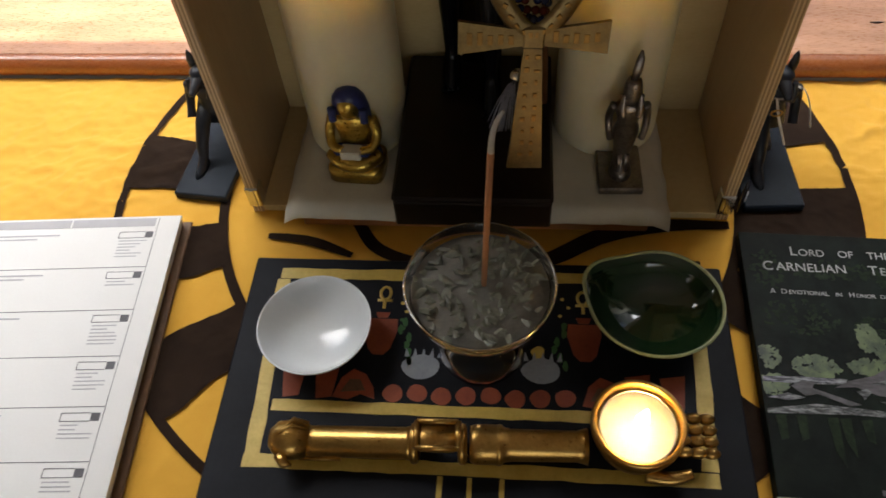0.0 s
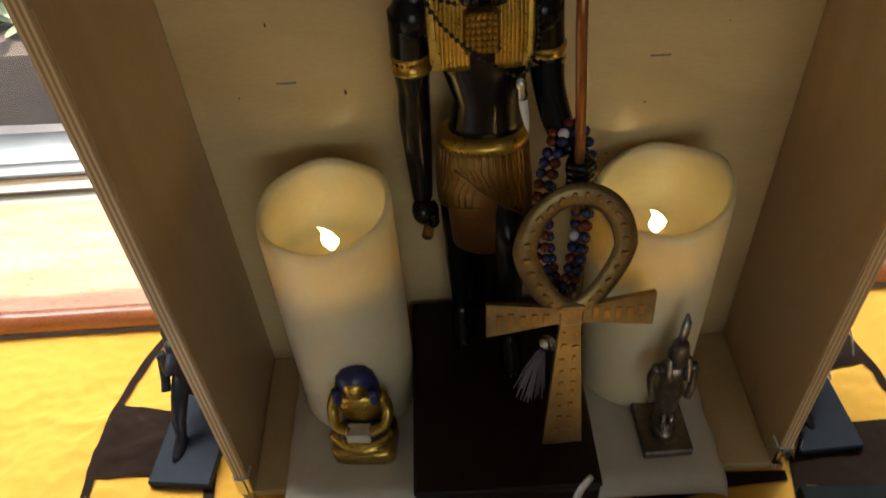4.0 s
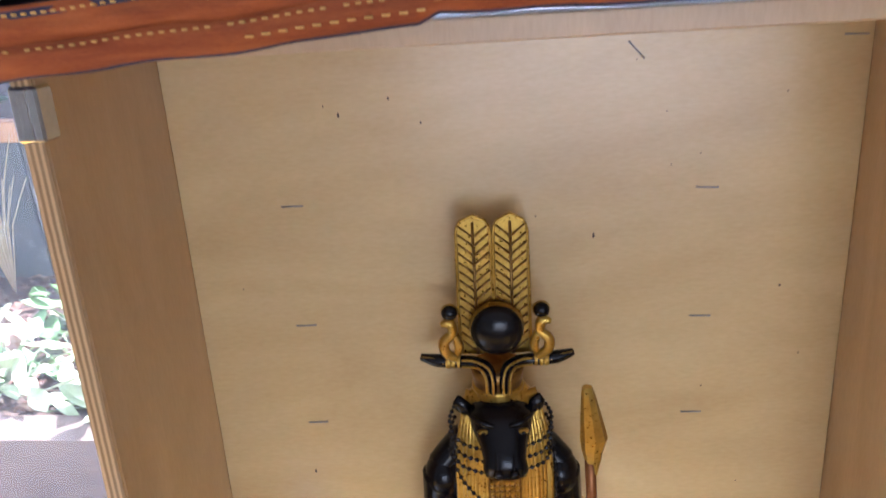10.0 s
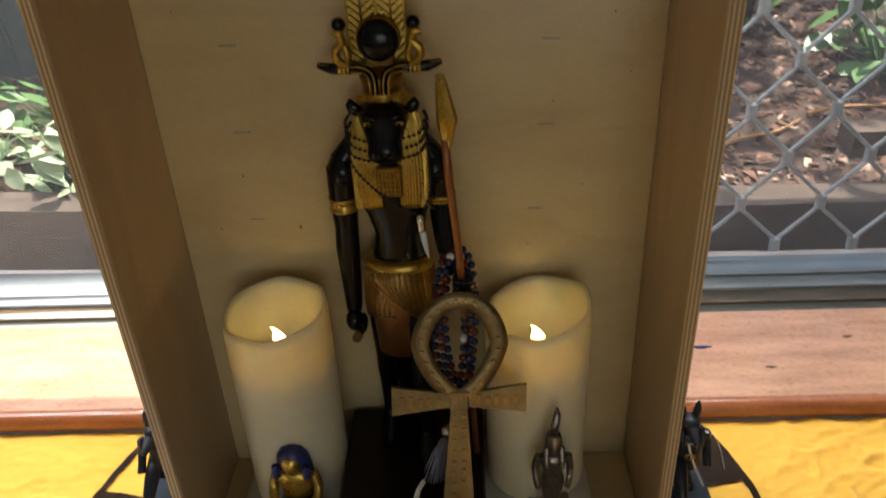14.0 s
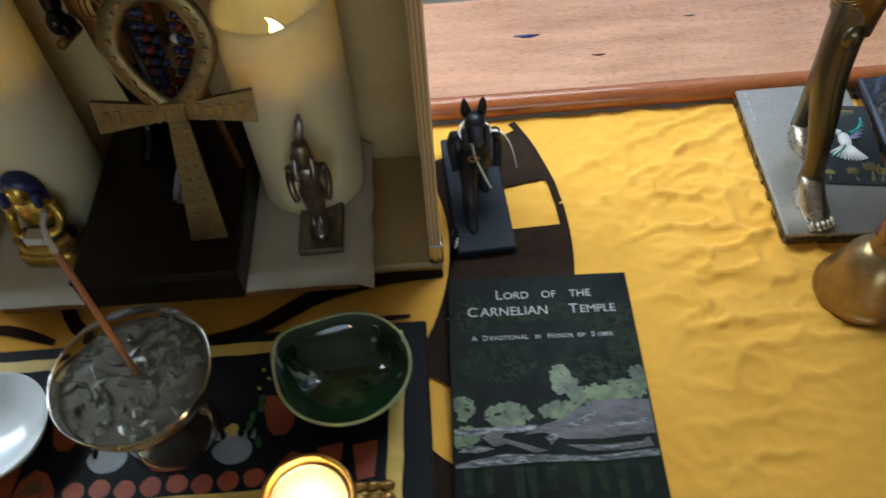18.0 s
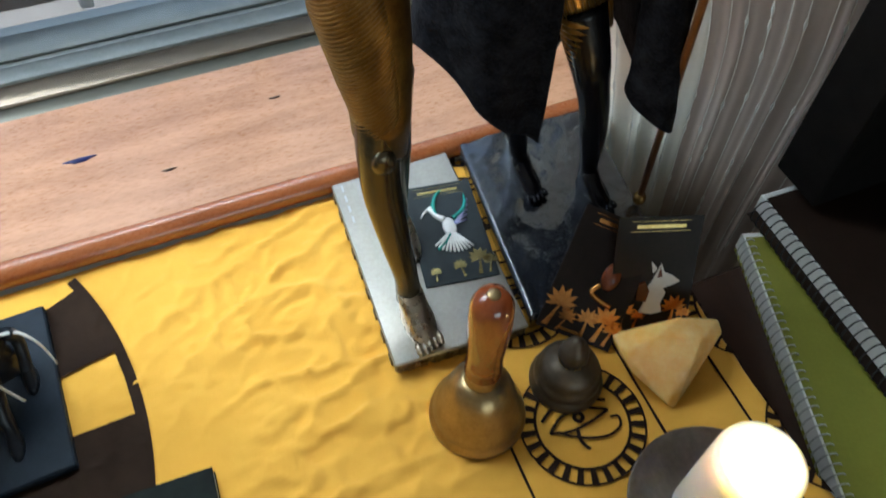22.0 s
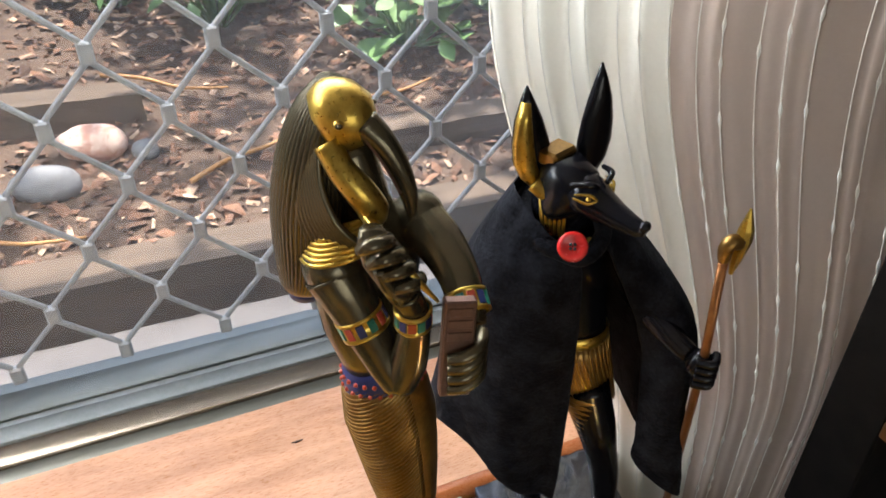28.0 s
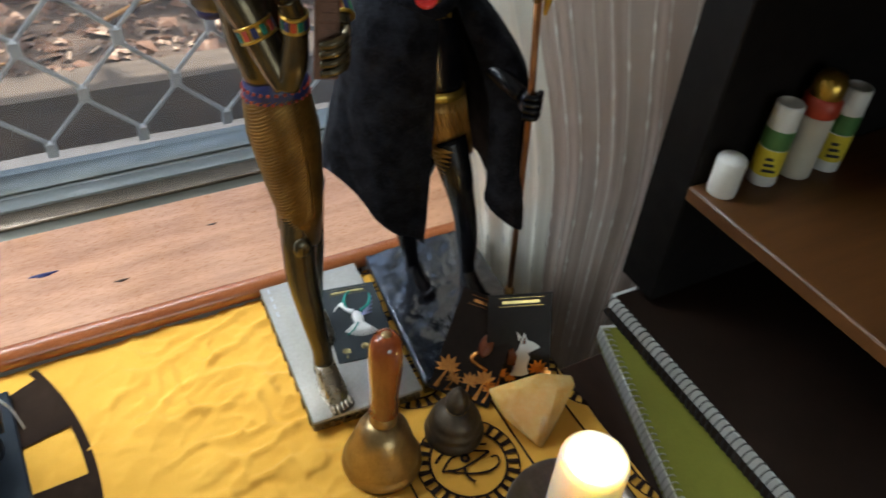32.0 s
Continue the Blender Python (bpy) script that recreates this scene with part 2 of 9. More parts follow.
M["green_enamel"] = surface("green_enamel", (0.01, 0.12, 0.08), (0.03, 0.22, 0.15), 0.3)
M["red_button"] = surface("red_plastic", (0.50, 0.012, 0.012), (0.66, 0.03, 0.025), 0.25, bump=0.02)
M["linen"] = surface("white_linen", (0.52, 0.49, 0.40), (0.66, 0.62, 0.52), 0.9, scale=30, fine=900, bump=0.35, depth=0.0006)
M["ebony"] = surface("black_lacquer", (0.005, 0.003, 0.0025), (0.012, 0.007, 0.005), 0.34, scale=12, stretch=(4, 1, 4), spread=0.06, spec=0.25)
M["brownwood"] = surface("brown_board", (0.26, 0.10, 0.03), (0.42, 0.18, 0.06), 0.5, scale=10, stretch=(1, 6, 6))
M["wax"] = surface("ivory_wax", (0.63, 0.55, 0.36), (0.71, 0.63, 0.43), 0.42, scale=26, fine=120, bump=0.2, depth=0.001, subsurface=0.85)
M["white_wax"] = surface("white_wax", (0.78, 0.70, 0.58), (0.86, 0.80, 0.70), 0.4, scale=20, fine=100, bump=0.12, subsurface=0.85)
M["palette_brown"] = surface("red_brown_metal", (0.075, 0.035, 0.022), (0.17, 0.085, 0.055), 0.5, metal=0.5, scale=90, fine=500, bump=0.3, depth=0.0006)
M["worn_foot"] = surface("worn_bright_bronze", (0.26, 0.22, 0.15), (0.48, 0.42, 0.33), 0.28, metal=0.9, scale=25, fine=120, bump=0.0, depth=0.0005)
M["flame"] = glow("led_flame", (1.0, 0.74, 0.30), 5.0)
M["hot"] = glow("candle_flame", (1.0, 0.66, 0.25), 24.0)
M["brass_old"] = surface("aged_brass", (0.095, 0.066, 0.028), (0.25, 0.175, 0.075), 0.38, metal=0.85, scale=70, fine=500, bump=0.3, depth=0.0006)
M["brass"] = surface("yellow_brass", (0.36, 0.20, 0.055), (0.60, 0.37, 0.11), 0.30, metal=0.95, scale=50, fine=400, bump=0.1, depth=0.0004)
M["bellmetal"] = surface("bell_bronze", (0.25, 0.17, 0.075), (0.46, 0.33, 0.16), 0.33, metal=0.9, scale=40, fine=300, bump=0.08)
M["darkbell"] = surface("dark_bronze", (0.055, 0.042, 0.028), (0.13, 0.10, 0.07), 0.48, metal=0.75, scale=60, fine=300, bump=0.3)
M["handlewood"] = surface("red_varnished_wood", (0.14, 0.028, 0.008), (0.30, 0.075, 0.02), 0.16, scale=14, stretch=(6, 6, 1), coat=0.7, bump=0.05)
M["dish"] = surface("silver_dish", (0.16, 0.13, 0.11), (0.29, 0.245, 0.215), 0.36, metal=0.85, scale=30, fine=250, bump=0.15)
M["calcite"] = surface("orange_calcite", (0.84, 0.44, 0.11), (0.92, 0.66, 0.29), 0.18, scale=60, fine=200, bump=0.4, depth=0.002, subsurface=0.7)
M["paper"] = surface("white_paper", (0.74, 0.74, 0.72), (0.80, 0.80, 0.78), 0.85, scale=4, fine=500, bump=0.05)
M["ink"] = surface("printed_grey", (0.10, 0.10, 0.11), (0.14, 0.14, 0.15), 0.8)
M["palegrey"] = surface("pale_grey_tint", (0.42, 0.42, 0.44), (0.48, 0.48, 0.50), 0.85)
M["cork"] = surface("brown_cover", (0.10, 0.05, 0.022), (0.18, 0.095, 0.045), 0.6, scale=120)
M["board"] = surface("black_painted_board", (0.005, 0.006, 0.009), (0.012, 0.013, 0.018), 0.6, scale=30, fine=300, bump=0.25, depth=0.0006, spec=0.15)
M["yellow_paint"] = surface("ochre_paint", (0.48, 0.33, 0.05), (0.68, 0.50, 0.12), 0.5, scale=60, fine=300, bump=0.35)
M["rust_paint"] = surface("rust_paint", (0.22, 0.035, 0.012), (0.36, 0.075, 0.025), 0.55, scale=60, bump=0.3)
M["grey_paint"] = surface("grey_paint", (0.22, 0.25, 0.29), (0.34, 0.37, 0.41), 0.55, scale=60, bump=0.3)
M["green_paint"] = surface("green_paint", (0.02, 0.09, 0.02), (0.04, 0.15, 0.04), 0.55, scale=60)
M["ceramic"] = surface("white_glaze", (0.76, 0.80, 0.82), (0.82, 0.86, 0.88), 0.10, scale=10, bump=0.0, spread=0.03, coat=0.4)
M["green_glaze"] = surface("dark_green_glaze", (0.004, 0.017, 0.007), (0.012, 0.038, 0.014), 0.07, scale=22, bump=0.05, spread=0.02, coat=0.5)
M["glaze_rim"] = surface("worn_glaze_rim", (0.20, 0.22, 0.10), (0.36, 0.38, 0.20), 0.25)
M["glass"] = glass("clear_glass", (0.97, 0.98, 0.97))
M["pane"] = dusty("dusty_window_glass", 0.075)
M["chips"] = surface("grey_quartz", (0.075, 0.080, 0.060), (0.25, 0.26, 0.21), 0.22, scale=60, fine=250, bump=0.4, depth=0.001, jitter=0.25)
M["ash"] = surface("pale_sand", (0.12, 0.115, 0.10), (0.24, 0.23, 0.20), 0.8, scale=90, fine=500, bump=0.6)
M["incense"] = surface("incense_brown", (0.34, 0.13, 0.05), (0.46, 0.20, 0.09), 0.8, scale=100)
M["grey_ash"] = surface("burnt_ash", (0.30, 0.28, 0.26), (0.42, 0.40, 0.38), 0.9)
M["cover"] = surface("dark_cover", (0.003, 0.005, 0.004), (0.011, 0.017, 0.013), 0.55, scale=16, fine=60, bump=0.02, low=0.4, high=0.65, spec=0.1)
M["fern_dark"] = surface("deep_leaf_green", (0.004, 0.009, 0.005), (0.020, 0.036, 0.014), 0.5, scale=90, fine=240, bump=0.0, low=0.35, high=0.65, spec=0.1)
M["fern"] = surface("fern_green", (0.010, 0.026, 0.006), (0.085, 0.13, 0.035), 0.4, scale=60, fine=160, bump=0.0, low=0.35, high=0.6)
M["hide"] = surface("stone_grey", (0.008, 0.007, 0.008), (0.085, 0.075, 0.080), 0.5, scale=34, fine=120, stretch=(1, 3, 1), bump=0.0, low=0.38, high=0.62)
M["river"] = surface("pale_water", (0.015, 0.017, 0.018), (0.22, 0.23, 0.23), 0.3, scale=90, stretch=(1, 4, 1), fine=200, bump=0.0, low=0.45, high=0.62)
M["title"] = surface("title_grey", (0.36, 0.36, 0.35), (0.44, 0.44, 0.425), 0.5)
M["card"] = surface("dark_card", (0.008, 0.005, 0.004), (0.020, 0.012, 0.009), 0.45, scale=30, bump=0.02, spec=0.2)
M["card_teal"] = surface("charcoal_card", (0.010, 0.013, 0.015), (0.020, 0.025, 0.028), 0.45, scale=30, bump=0.02, spec=0.25)
M["foil"] = surface("orange_foil", (0.62, 0.24, 0.06), (0.86, 0.44, 0.14), 0.22, metal=0.9, scale=60, bump=0.05)
M["foil_gold"] = surface("gold_foil", (0.34, 0.26, 0.10), (0.58, 0.46, 0.20), 0.25, metal=0.9, scale=60, bump=0.05)
M["pinwhite"] = surface("white_enamel", (0.66, 0.63, 0.60), (0.76, 0.74, 0.72), 0.2, bump=0.02)
M["pinlilac"] = surface("iridescent_enamel", (0.22, 0.30, 0.52), (0.55, 0.50, 0.74), 0.18, metal=0.5, scale=90, low=0.35, high=0.65)
M["pinteal"] = surface("teal_enamel", (0.03, 0.25, 0.22), (0.10, 0.45, 0.36), 0.2, metal=0.5)
M["pinbrown"] = surface("brown_enamel", (0.10, 0.025, 0.012), (0.18, 0.05, 0.02), 0.2)
M["silver"] = surface("bright_steel", (0.50, 0.50, 0.50), (0.68, 0.68, 0.67), 0.22, metal=1.0, scale=60)
M["tooth"] = surface("white_tooth", (0.70, 0.68, 0.64), (0.78, 0.77, 0.74), 0.25)
M["bead_black"] = surface("black_bead", (0.008, 0.008, 0.01), (0.016, 0.016, 0.02), 0.15)
M["bead_blue"] = surface("lapis_bead", (0.005, 0.007, 0.035), (0.016, 0.022, 0.09), 0.14, scale=200, jitter=0.2)
M["bead_red"] = surface("carnelian_bead", (0.07, 0.008, 0.004), (0.15, 0.022, 0.010), 0.14, scale=200)
M["bead_white"] = surface("white_bead", (0.60, 0.60, 0.62), (0.70, 0.70, 0.72), 0.2)
M["thread"] = surface("grey_tassel", (0.20, 0.20, 0.24), (0.34, 0.34, 0.40), 0.7, scale=300)
M["amulet"] = surface("blue_black_resin", (0.005, 0.006, 0.009), (0.018, 0.021, 0.029), 0.34, scale=60, bump=0.1, spec=0.3)
M["amulet_base"] = surface("slate_blue_base", (0.006, 0.010, 0.016), (0.014, 0.021, 0.032), 0.5, scale=40, spec=0.15)
M["ribbon"] = surface("white_ribbon", (0.55, 0.53, 0.50), (0.66, 0.64, 0.61), 0.6)
M["olive"] = surface("olive_cover", (0.20, 0.20, 0.025), (0.28, 0.28, 0.04), 0.5, scale=12)
M["brown_cover"] = surface("dark_brown_cover", (0.013, 0.007, 0.0045), (0.026, 0.014, 0.009), 0.6, scale=14, fine=300, spec=0.2)
M["wire"] = surface("white_wire", (0.45, 0.45, 0.44), (0.58, 0.58, 0.57), 0.35, metal=0.5)
# one fabric in two colours: cream where backlit, greyer where the wall is behind
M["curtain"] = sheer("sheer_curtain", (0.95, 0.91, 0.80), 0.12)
M["curtain_unlit"] = sheer("unlit_curtain", (0.58, 0.47, 0.40), 0.07)
M["slub"] = surface("slub_thread", (0.70, 0.68, 0.62), (0.80, 0.78, 0.72), 0.9)
M["shawl"] = surface("russet_weave", (0.26, 0.060, 0.018), (0.42, 0.125, 0.035), 0.85, scale=40, stretch=(0.4, 3, 3), fine=900, bump=0.6, depth=0.001, low=0.4, high=0.6)
M["shawl_dark"] = surface("indigo_weave", (0.030, 0.028, 0.06), (0.07, 0.065, 0.12), 0.85, scale=40, stretch=(0.4, 3, 3), fine=900, bump=0.6, depth=0.001)
M["shawl_pale"] = surface("pale_print_weave", (0.45, 0.33, 0.22), (0.72, 0.62, 0.48), 0.85, scale=12, fine=900, bump=0.5, depth=0.001)
M["stitch"] = surface("gold_stitch", (0.62, 0.36, 0.08), (0.76, 0.50, 0.16), 0.6)
M["track_olive"] = surface("weathered_olive_anodised", (0.13, 0.125, 0.10), (0.20, 0.19, 0.155), 0.38, metal=0.6, scale=30, stretch=(0.1, 1, 1), bump=0.1)
# aluminium whose warm reflection of the sill wood is put into its tan colour
M["track_tan"] = surface("aluminium_wood_reflection", (0.30, 0.235, 0.18), (0.42, 0.34, 0.26), 0.24, metal=0.85, scale=22, stretch=(0.08, 1, 1), bump=0.1)
M["staple"] = surface("steel_staple", (0.20, 0.20, 0.20), (0.32, 0.32, 0.32), 0.35, metal=0.9)
M["concrete"] = surface("pale_ledge", (0.31, 0.265, 0.245), (0.46, 0.40, 0.37), 0.9, scale=18, fine=160, bump=0.6, depth=0.003)
M["sleeper"] = surface("weathered_timber", (0.045, 0.030, 0.020), (0.12, 0.085, 0.060), 0.9, scale=10, stretch=(1, 6, 8), fine=90, bump=0.8, depth=0.004)
M["soil"] = surface("dark_soil", (0.035, 0.020, 0.013), (0.10, 0.062, 0.040), 0.95, scale=24, fine=140, bump=1.0, depth=0.012)
M["mulch"] = surface("bark_chips", (0.07, 0.032, 0.018), (0.40, 0.26, 0.17), 0.9, scale=60, low=0.3, high=0.75, jitter=0.0)
M["leaf"] = surface("garden_leaf", (0.045, 0.10, 0.025), (0.16, 0.28, 0.09), 0.45, scale=40, fine=200)
# lit copy of the garden leaf: strong sun put into a paler colour
M["leaf_sunlit"] = surface("sunlit_leaf_tint", (0.22, 0.30, 0.15), (0.46, 0.50, 0.32), 0.45, scale=40, fine=200)
M["petal"] = surface("red_petal", (0.42, 0.03, 0.03), (0.60, 0.08, 0.07), 0.6)
M["fence"] = surface("dark_fence", (0.025, 0.032, 0.030), (0.075, 0.085, 0.078), 0.7, scale=6, stretch=(6, 6, 1), bump=0.4, depth=0.004)
M["beam"] = surface("orange_timber", (0.24, 0.115, 0.035), (0.42, 0.22, 0.08), 0.7, scale=8, stretch=(1, 6, 6))
M["pinkstone"] = surface("painted_pink_stone", (0.40, 0.20, 0.15), (0.62, 0.46, 0.38), 0.8, scale=45, fine=200, bump=0.5, depth=0.004, low=0.42, high=0.56)
M["greystone"] = surface("grey_stone", (0.10, 0.10, 0.105), (0.20, 0.20, 0.205), 0.8, scale=20, bump=0.5, depth=0.004)
M["straw"] = surface("dry_straw", (0.42, 0.33, 0.18), (0.66, 0.56, 0.36), 0.8)
M["label_yellow"] = surface("yellow_label", (0.62, 0.50, 0.03), (0.70, 0.58, 0.05), 0.4)
M["label_green"] = surface("green_cap_band", (0.05, 0.14, 0.04), (0.08, 0.20, 0.06), 0.4)
M["plastic_white"] = surface("white_plastic", (0.66, 0.66, 0.63), (0.74, 0.74, 0.71), 0.35)

# ---- mesh tools ----


class Geo:
    """Collects pieces of one mesh, each with its material slot."""

    def __init__(self):
        self.v, self.f, self.m, self.s = [], [], [], []

    def add(self, shape, slot=0, smooth=True, at=None):
        verts, faces = shape
        n = len(self.v)
        self.v += [tuple(at @ Vector(p)) for p in verts] if at is not None else [tuple(p) for p in verts]
        self.f += [tuple(i + n for i in f) for f in faces]
        self.m += [slot] * len(faces)
        self.s += [smooth] * len(faces)
        return self

    def mesh(self, name, mats):
        me = bpy.data.meshes.new(name)
        me.from_pydata(self.v, [], self.f)
        for m in mats:
            me.materials.append(m)
        me.polygons.foreach_set("material_index", self.m)
        me.polygons.foreach_set("use_smooth", self.s)
        me.update()
        return me


def put(name, geo, mats, at=None, parent=None, label="", category="", group="", kind=""):
    """Links one mesh object, as a thing of its own or under its thing."""
    mats = mats if isinstance(mats, (list, tuple)) else [mats]
    ob = new(name, geo if isinstance(geo, bpy.types.Mesh) else geo.mesh(name, mats))
    if parent is not None:
        ob.parent = parent
    if at is not None:
        ob.matrix_basis = at
    return tagged(ob, label, category, group, kind)


def part(name, shape, mat, parent, label="", at=None, smooth=True):
    geo = shape if isinstance(shape, (Geo, bpy.types.Mesh)) else Geo().add(shape, 0, smooth)
    return put(name, geo, mat, at, parent, label)


def thing(name, label, category, at=None, group="", kind=""):
    ob = new(name)
    ob.empty_display_size = 0.02
    if at is not None:
        ob.matrix_basis = at
    return tagged(ob, label, category, group, kind)


def solid(name, shape, mat, label, category="", at=None, smooth=False, group="", kind=""):
    geo = shape if isinstance(shape, Geo) else Geo().add(shape, 0, smooth)
    return put(name, geo, mat, at, None, label, category, group, kind)


def move(x, y, z, rz=0.0, rx=0.0, ry=0.0):
    return pose(x, y, z, rx, ry, rz)


def rbox(x0, y0, z0, x1, y1, z1, b=0.001):
    """A box between two corners with chamfered edges."""
    b = min(b, (x1 - x0) * 0.49, (y1 - y0) * 0.49, (z1 - z0) * 0.49)
    v, idx = [], {}
    for sx in (0, 1):
        for sy in (0, 1):
            for sz in (0, 1):
                p = [(x0, x1)[sx], (y0, y1)[sy], (z0, z1)[sz]]
                d = [b * (1 - 2 * s) for s in (sx, sy, sz)]
                for a in range(3):
                    q = [p[i] + (0 if i == a else d[i]) for i in range(3)]
                    idx[sx, sy, sz, a] = len(v)
                    v.append(q)
    f = []
    for a in range(3):
        o, w = [i for i in range(3) if i != a]
        for s in (0, 1):
            quad = []
            for so, sw in ((0, 0), (1, 0), (1, 1), (0, 1)):
                k = [0, 0, 0]
                k[a], k[o], k[w] = s, so, sw
                quad.append(idx[(*k, a)])
            if (s == 0) != (a == 1):
                quad.reverse()
            f.append(tuple(quad))
    for a in range(3):
        o, w = [i for i in range(3) if i != a]
        for so in (0, 1):
            for sw in (0, 1):
                lo, hi = [0, 0, 0], [0, 0, 0]
                lo[o] = hi[o] = so
                lo[w] = hi[w] = sw
                lo[a], hi[a] = 0, 1
                f.append((idx[(*lo, o)], idx[(*hi, o)], idx[(*hi, w)], idx[(*lo, w)]))
    for sx in (0, 1):
        for sy in (0, 1):
            for sz in (0, 1):
                f.append(tuple(idx[sx, sy, sz, a] for a in range(3)))
    return v, f


def loft(rings, closed=True, caps=True):
    n = len(rings[0])
    v = [p for r in rings for p in r]
    f = []
    for i in range(len(rings) - 1):
        for j in range(n if closed else n - 1):
            k = (j + 1) % n
            f.append((i * n + j, i * n + k, (i + 1) * n + k, (i + 1) * n + j))
    if caps and closed:
        f.append(tuple(range(n))[::-1])
        f.append(tuple((len(rings) - 1) * n + j for j in range(n)))
    return v, f


def lathe(profile, seg=32, caps=False, sx=1.0, sy=1.0):
    return loft([[(r * sx * math.cos(2 * math.pi * j / seg), r * sy * math.sin(2 * math.pi * j / seg), z) for j in range(seg)] for r, z in profile], True, caps)


def body(sections, seg=16, power=2.0):
    """Stacked ovals: (x, y, z, half width, half depth)."""
    rings = []
    for x, y, z, rx, ry in sections:
        ring = []
        for j in range(seg):
            c, s = math.cos(2 * math.pi * j / seg), math.sin(2 * math.pi * j / seg)
            ring.append((x + rx * math.copysign(abs(c) ** (2 / power), c), y + ry * math.copysign(abs(s) ** (2 / power), s), z))
        rings.append(ring)
    return loft(rings)


def smooth_path(pts, n):
    """A soft curve through the points."""
    p = [Vector(q) for q in pts]
    out = []
    for i in range(len(p) - 1):
        a, b, c, d = p[max(i - 1, 0)], p[i], p[i + 1], p[min(i + 2, len(p) - 1)]
        for k in range(n):
            t = k / n
            out.append(0.5 * ((2 * b) + (c - a) * t + (2 * a - 5 * b + 4 * c - d) * t * t + (3 * b - a - 3 * c + d) * t ** 3))
    return out + [p[-1]]


def tube(pts, rad, seg=10, flat=1.0, closed=False, caps=True):
    """A round or flattened bar along points; rad is one radius or one for each point."""
    p = [Vector(q) for q in pts]
    n = len(p)
    rads = list(rad) if isinstance(rad, (list, tuple)) else [rad] * n
    if len(rads) != n:
        src = rads
        rads = [src[min(int(i * (len(src) - 1) / (n - 1)), len(src) - 2)] * (1 - (i * (len(src) - 1) / (n - 1)) % 1) + src[min(int(i * (len(src) - 1) / (n - 1)) + 1, len(src) - 1)] * ((i * (len(src) - 1) / (n - 1)) % 1) if i < n - 1 else src[-1] for i in range(n)]
    rings, up = [], None
    for i in range(n):
        a = p[(i - 1) % n] if closed else p[max(i - 1, 0)]
        b = p[(i + 1) % n] if closed else p[min(i + 1, n - 1)]
        d = (b - a).normalized()
        if up is None:
            up = Vector((0, 0, 1)) if abs(d.z) < 0.8 else Vector((0, 1, 0))
        side = d.cross(up).normalized()
        up = side.cross(d).normalized()
        rings.append([tuple(p[i] + rads[i] * (side * math.cos(2 * math.pi * j / seg) + up * flat * math.sin(2 * math.pi * j / seg))) for j in range(seg)])
    if closed:
        rings.append(rings[0])
    return loft(rings, True, caps and not closed)


def ball(c, r, seg=14, rows=9):
    r = (r, r, r) if isinstance(r, (int, float)) else r
    rings = []
    for i in range(rows + 1):
        a = math.pi * (i + 0.02) / (rows + 0.04) - math.pi / 2
        rings.append([(c[0] + r[0] * math.cos(a) * math.cos(2 * math.pi * j / seg), c[1] + r[1] * math.cos(a) * math.sin(2 * math.pi * j / seg), c[2] + r[2] * math.sin(a)) for j in range(seg)])
    return loft(rings)


def slab(poly, z0, z1):
    """A flat outline in plan, given a thickness."""
    n = len(poly)
    area = sum(poly[i][0] * poly[(i + 1) % n][1] - poly[(i + 1) % n][0] * poly[i][1] for i in range(n))
    poly = list(poly) if area > 0 else list(poly)[::-1]
    v = [(x, y, z0) for x, y in poly] + [(x, y, z1) for x, y in poly]
    f = [tuple(range(n))[::-1], tuple(range(n, 2 * n))]
    f += [(i, (i + 1) % n, n + (i + 1) % n, n + i) for i in range(n)]
    return v, f


def disc_poly(cx, cy, rx, ry, n=24, a0=0.0):
    return [(cx + rx * math.cos(a0 + 2 * math.pi * i / n), cy + ry * math.sin(a0 + 2 * math.pi * i / n)) for i in range(n)]


def sheet(nx, ny, fn, thick=None):
    """A grid over the unit square, fn(u, v) gives the place; with a thickness it gets a back."""
    v = [fn(i / nx, j / ny) for j in range(ny + 1) for i in range(nx + 1)]
    f = [(j * (nx + 1) + i, j * (nx + 1) + i + 1, (j + 1) * (nx + 1) + i + 1, (j + 1) * (nx + 1) + i) for j in range(ny) for i in range(nx)]
    if thick:
        n = len(v)
        v += [(p[0] - thick[0], p[1] - thick[1], p[2] - thick[2]) for p in v]
        f += [tuple(k + n for k in q[::-1]) for q in f]
        rim = [i for i in range(nx + 1)] + [j * (nx + 1) + nx for j in range(1, ny + 1)] + [ny * (nx + 1) + i for i in range(nx - 1, -1, -1)] + [j * (nx + 1) for j in range(ny - 1, 0, -1)]
        f += [(rim[k], rim[k] + n, rim[(k + 1) % len(rim)] + n, rim[(k + 1) % len(rim)]) for k in range(len(rim))]
    return v, f


def turned(poly_shape, m):
    return [tuple(m @ Vector(p)) for p in poly_shape[0]], poly_shape[1]


def words(name, text, size, mat, at, parent, label="", align="CENTER", spacing=1.0):
    """Raised lettering in the built-in font, turned into a mesh."""
    cu = bpy.data.curves.new(name, "FONT")
    cu.body, cu.size, cu.extrude, cu.align_x, cu.space_character = text, size, 0.00008, align, spacing
    tmp = bpy.data.objects.new(name, cu)
    scene.collection.objects.link(tmp)
    dg = bpy.context.evaluated_depsgraph_get()
    me = bpy.data.meshes.new_from_object(tmp.evaluated_get(dg))
    bpy.data.objects.remove(tmp)
    me.materials.clear()
    me.materials.append(mat)
    return put(name, me, mat, at, parent, label)

# ---- structure: room, table, sill, window ----

EDGE = 0.982          # where the cloth goes over the table's edge


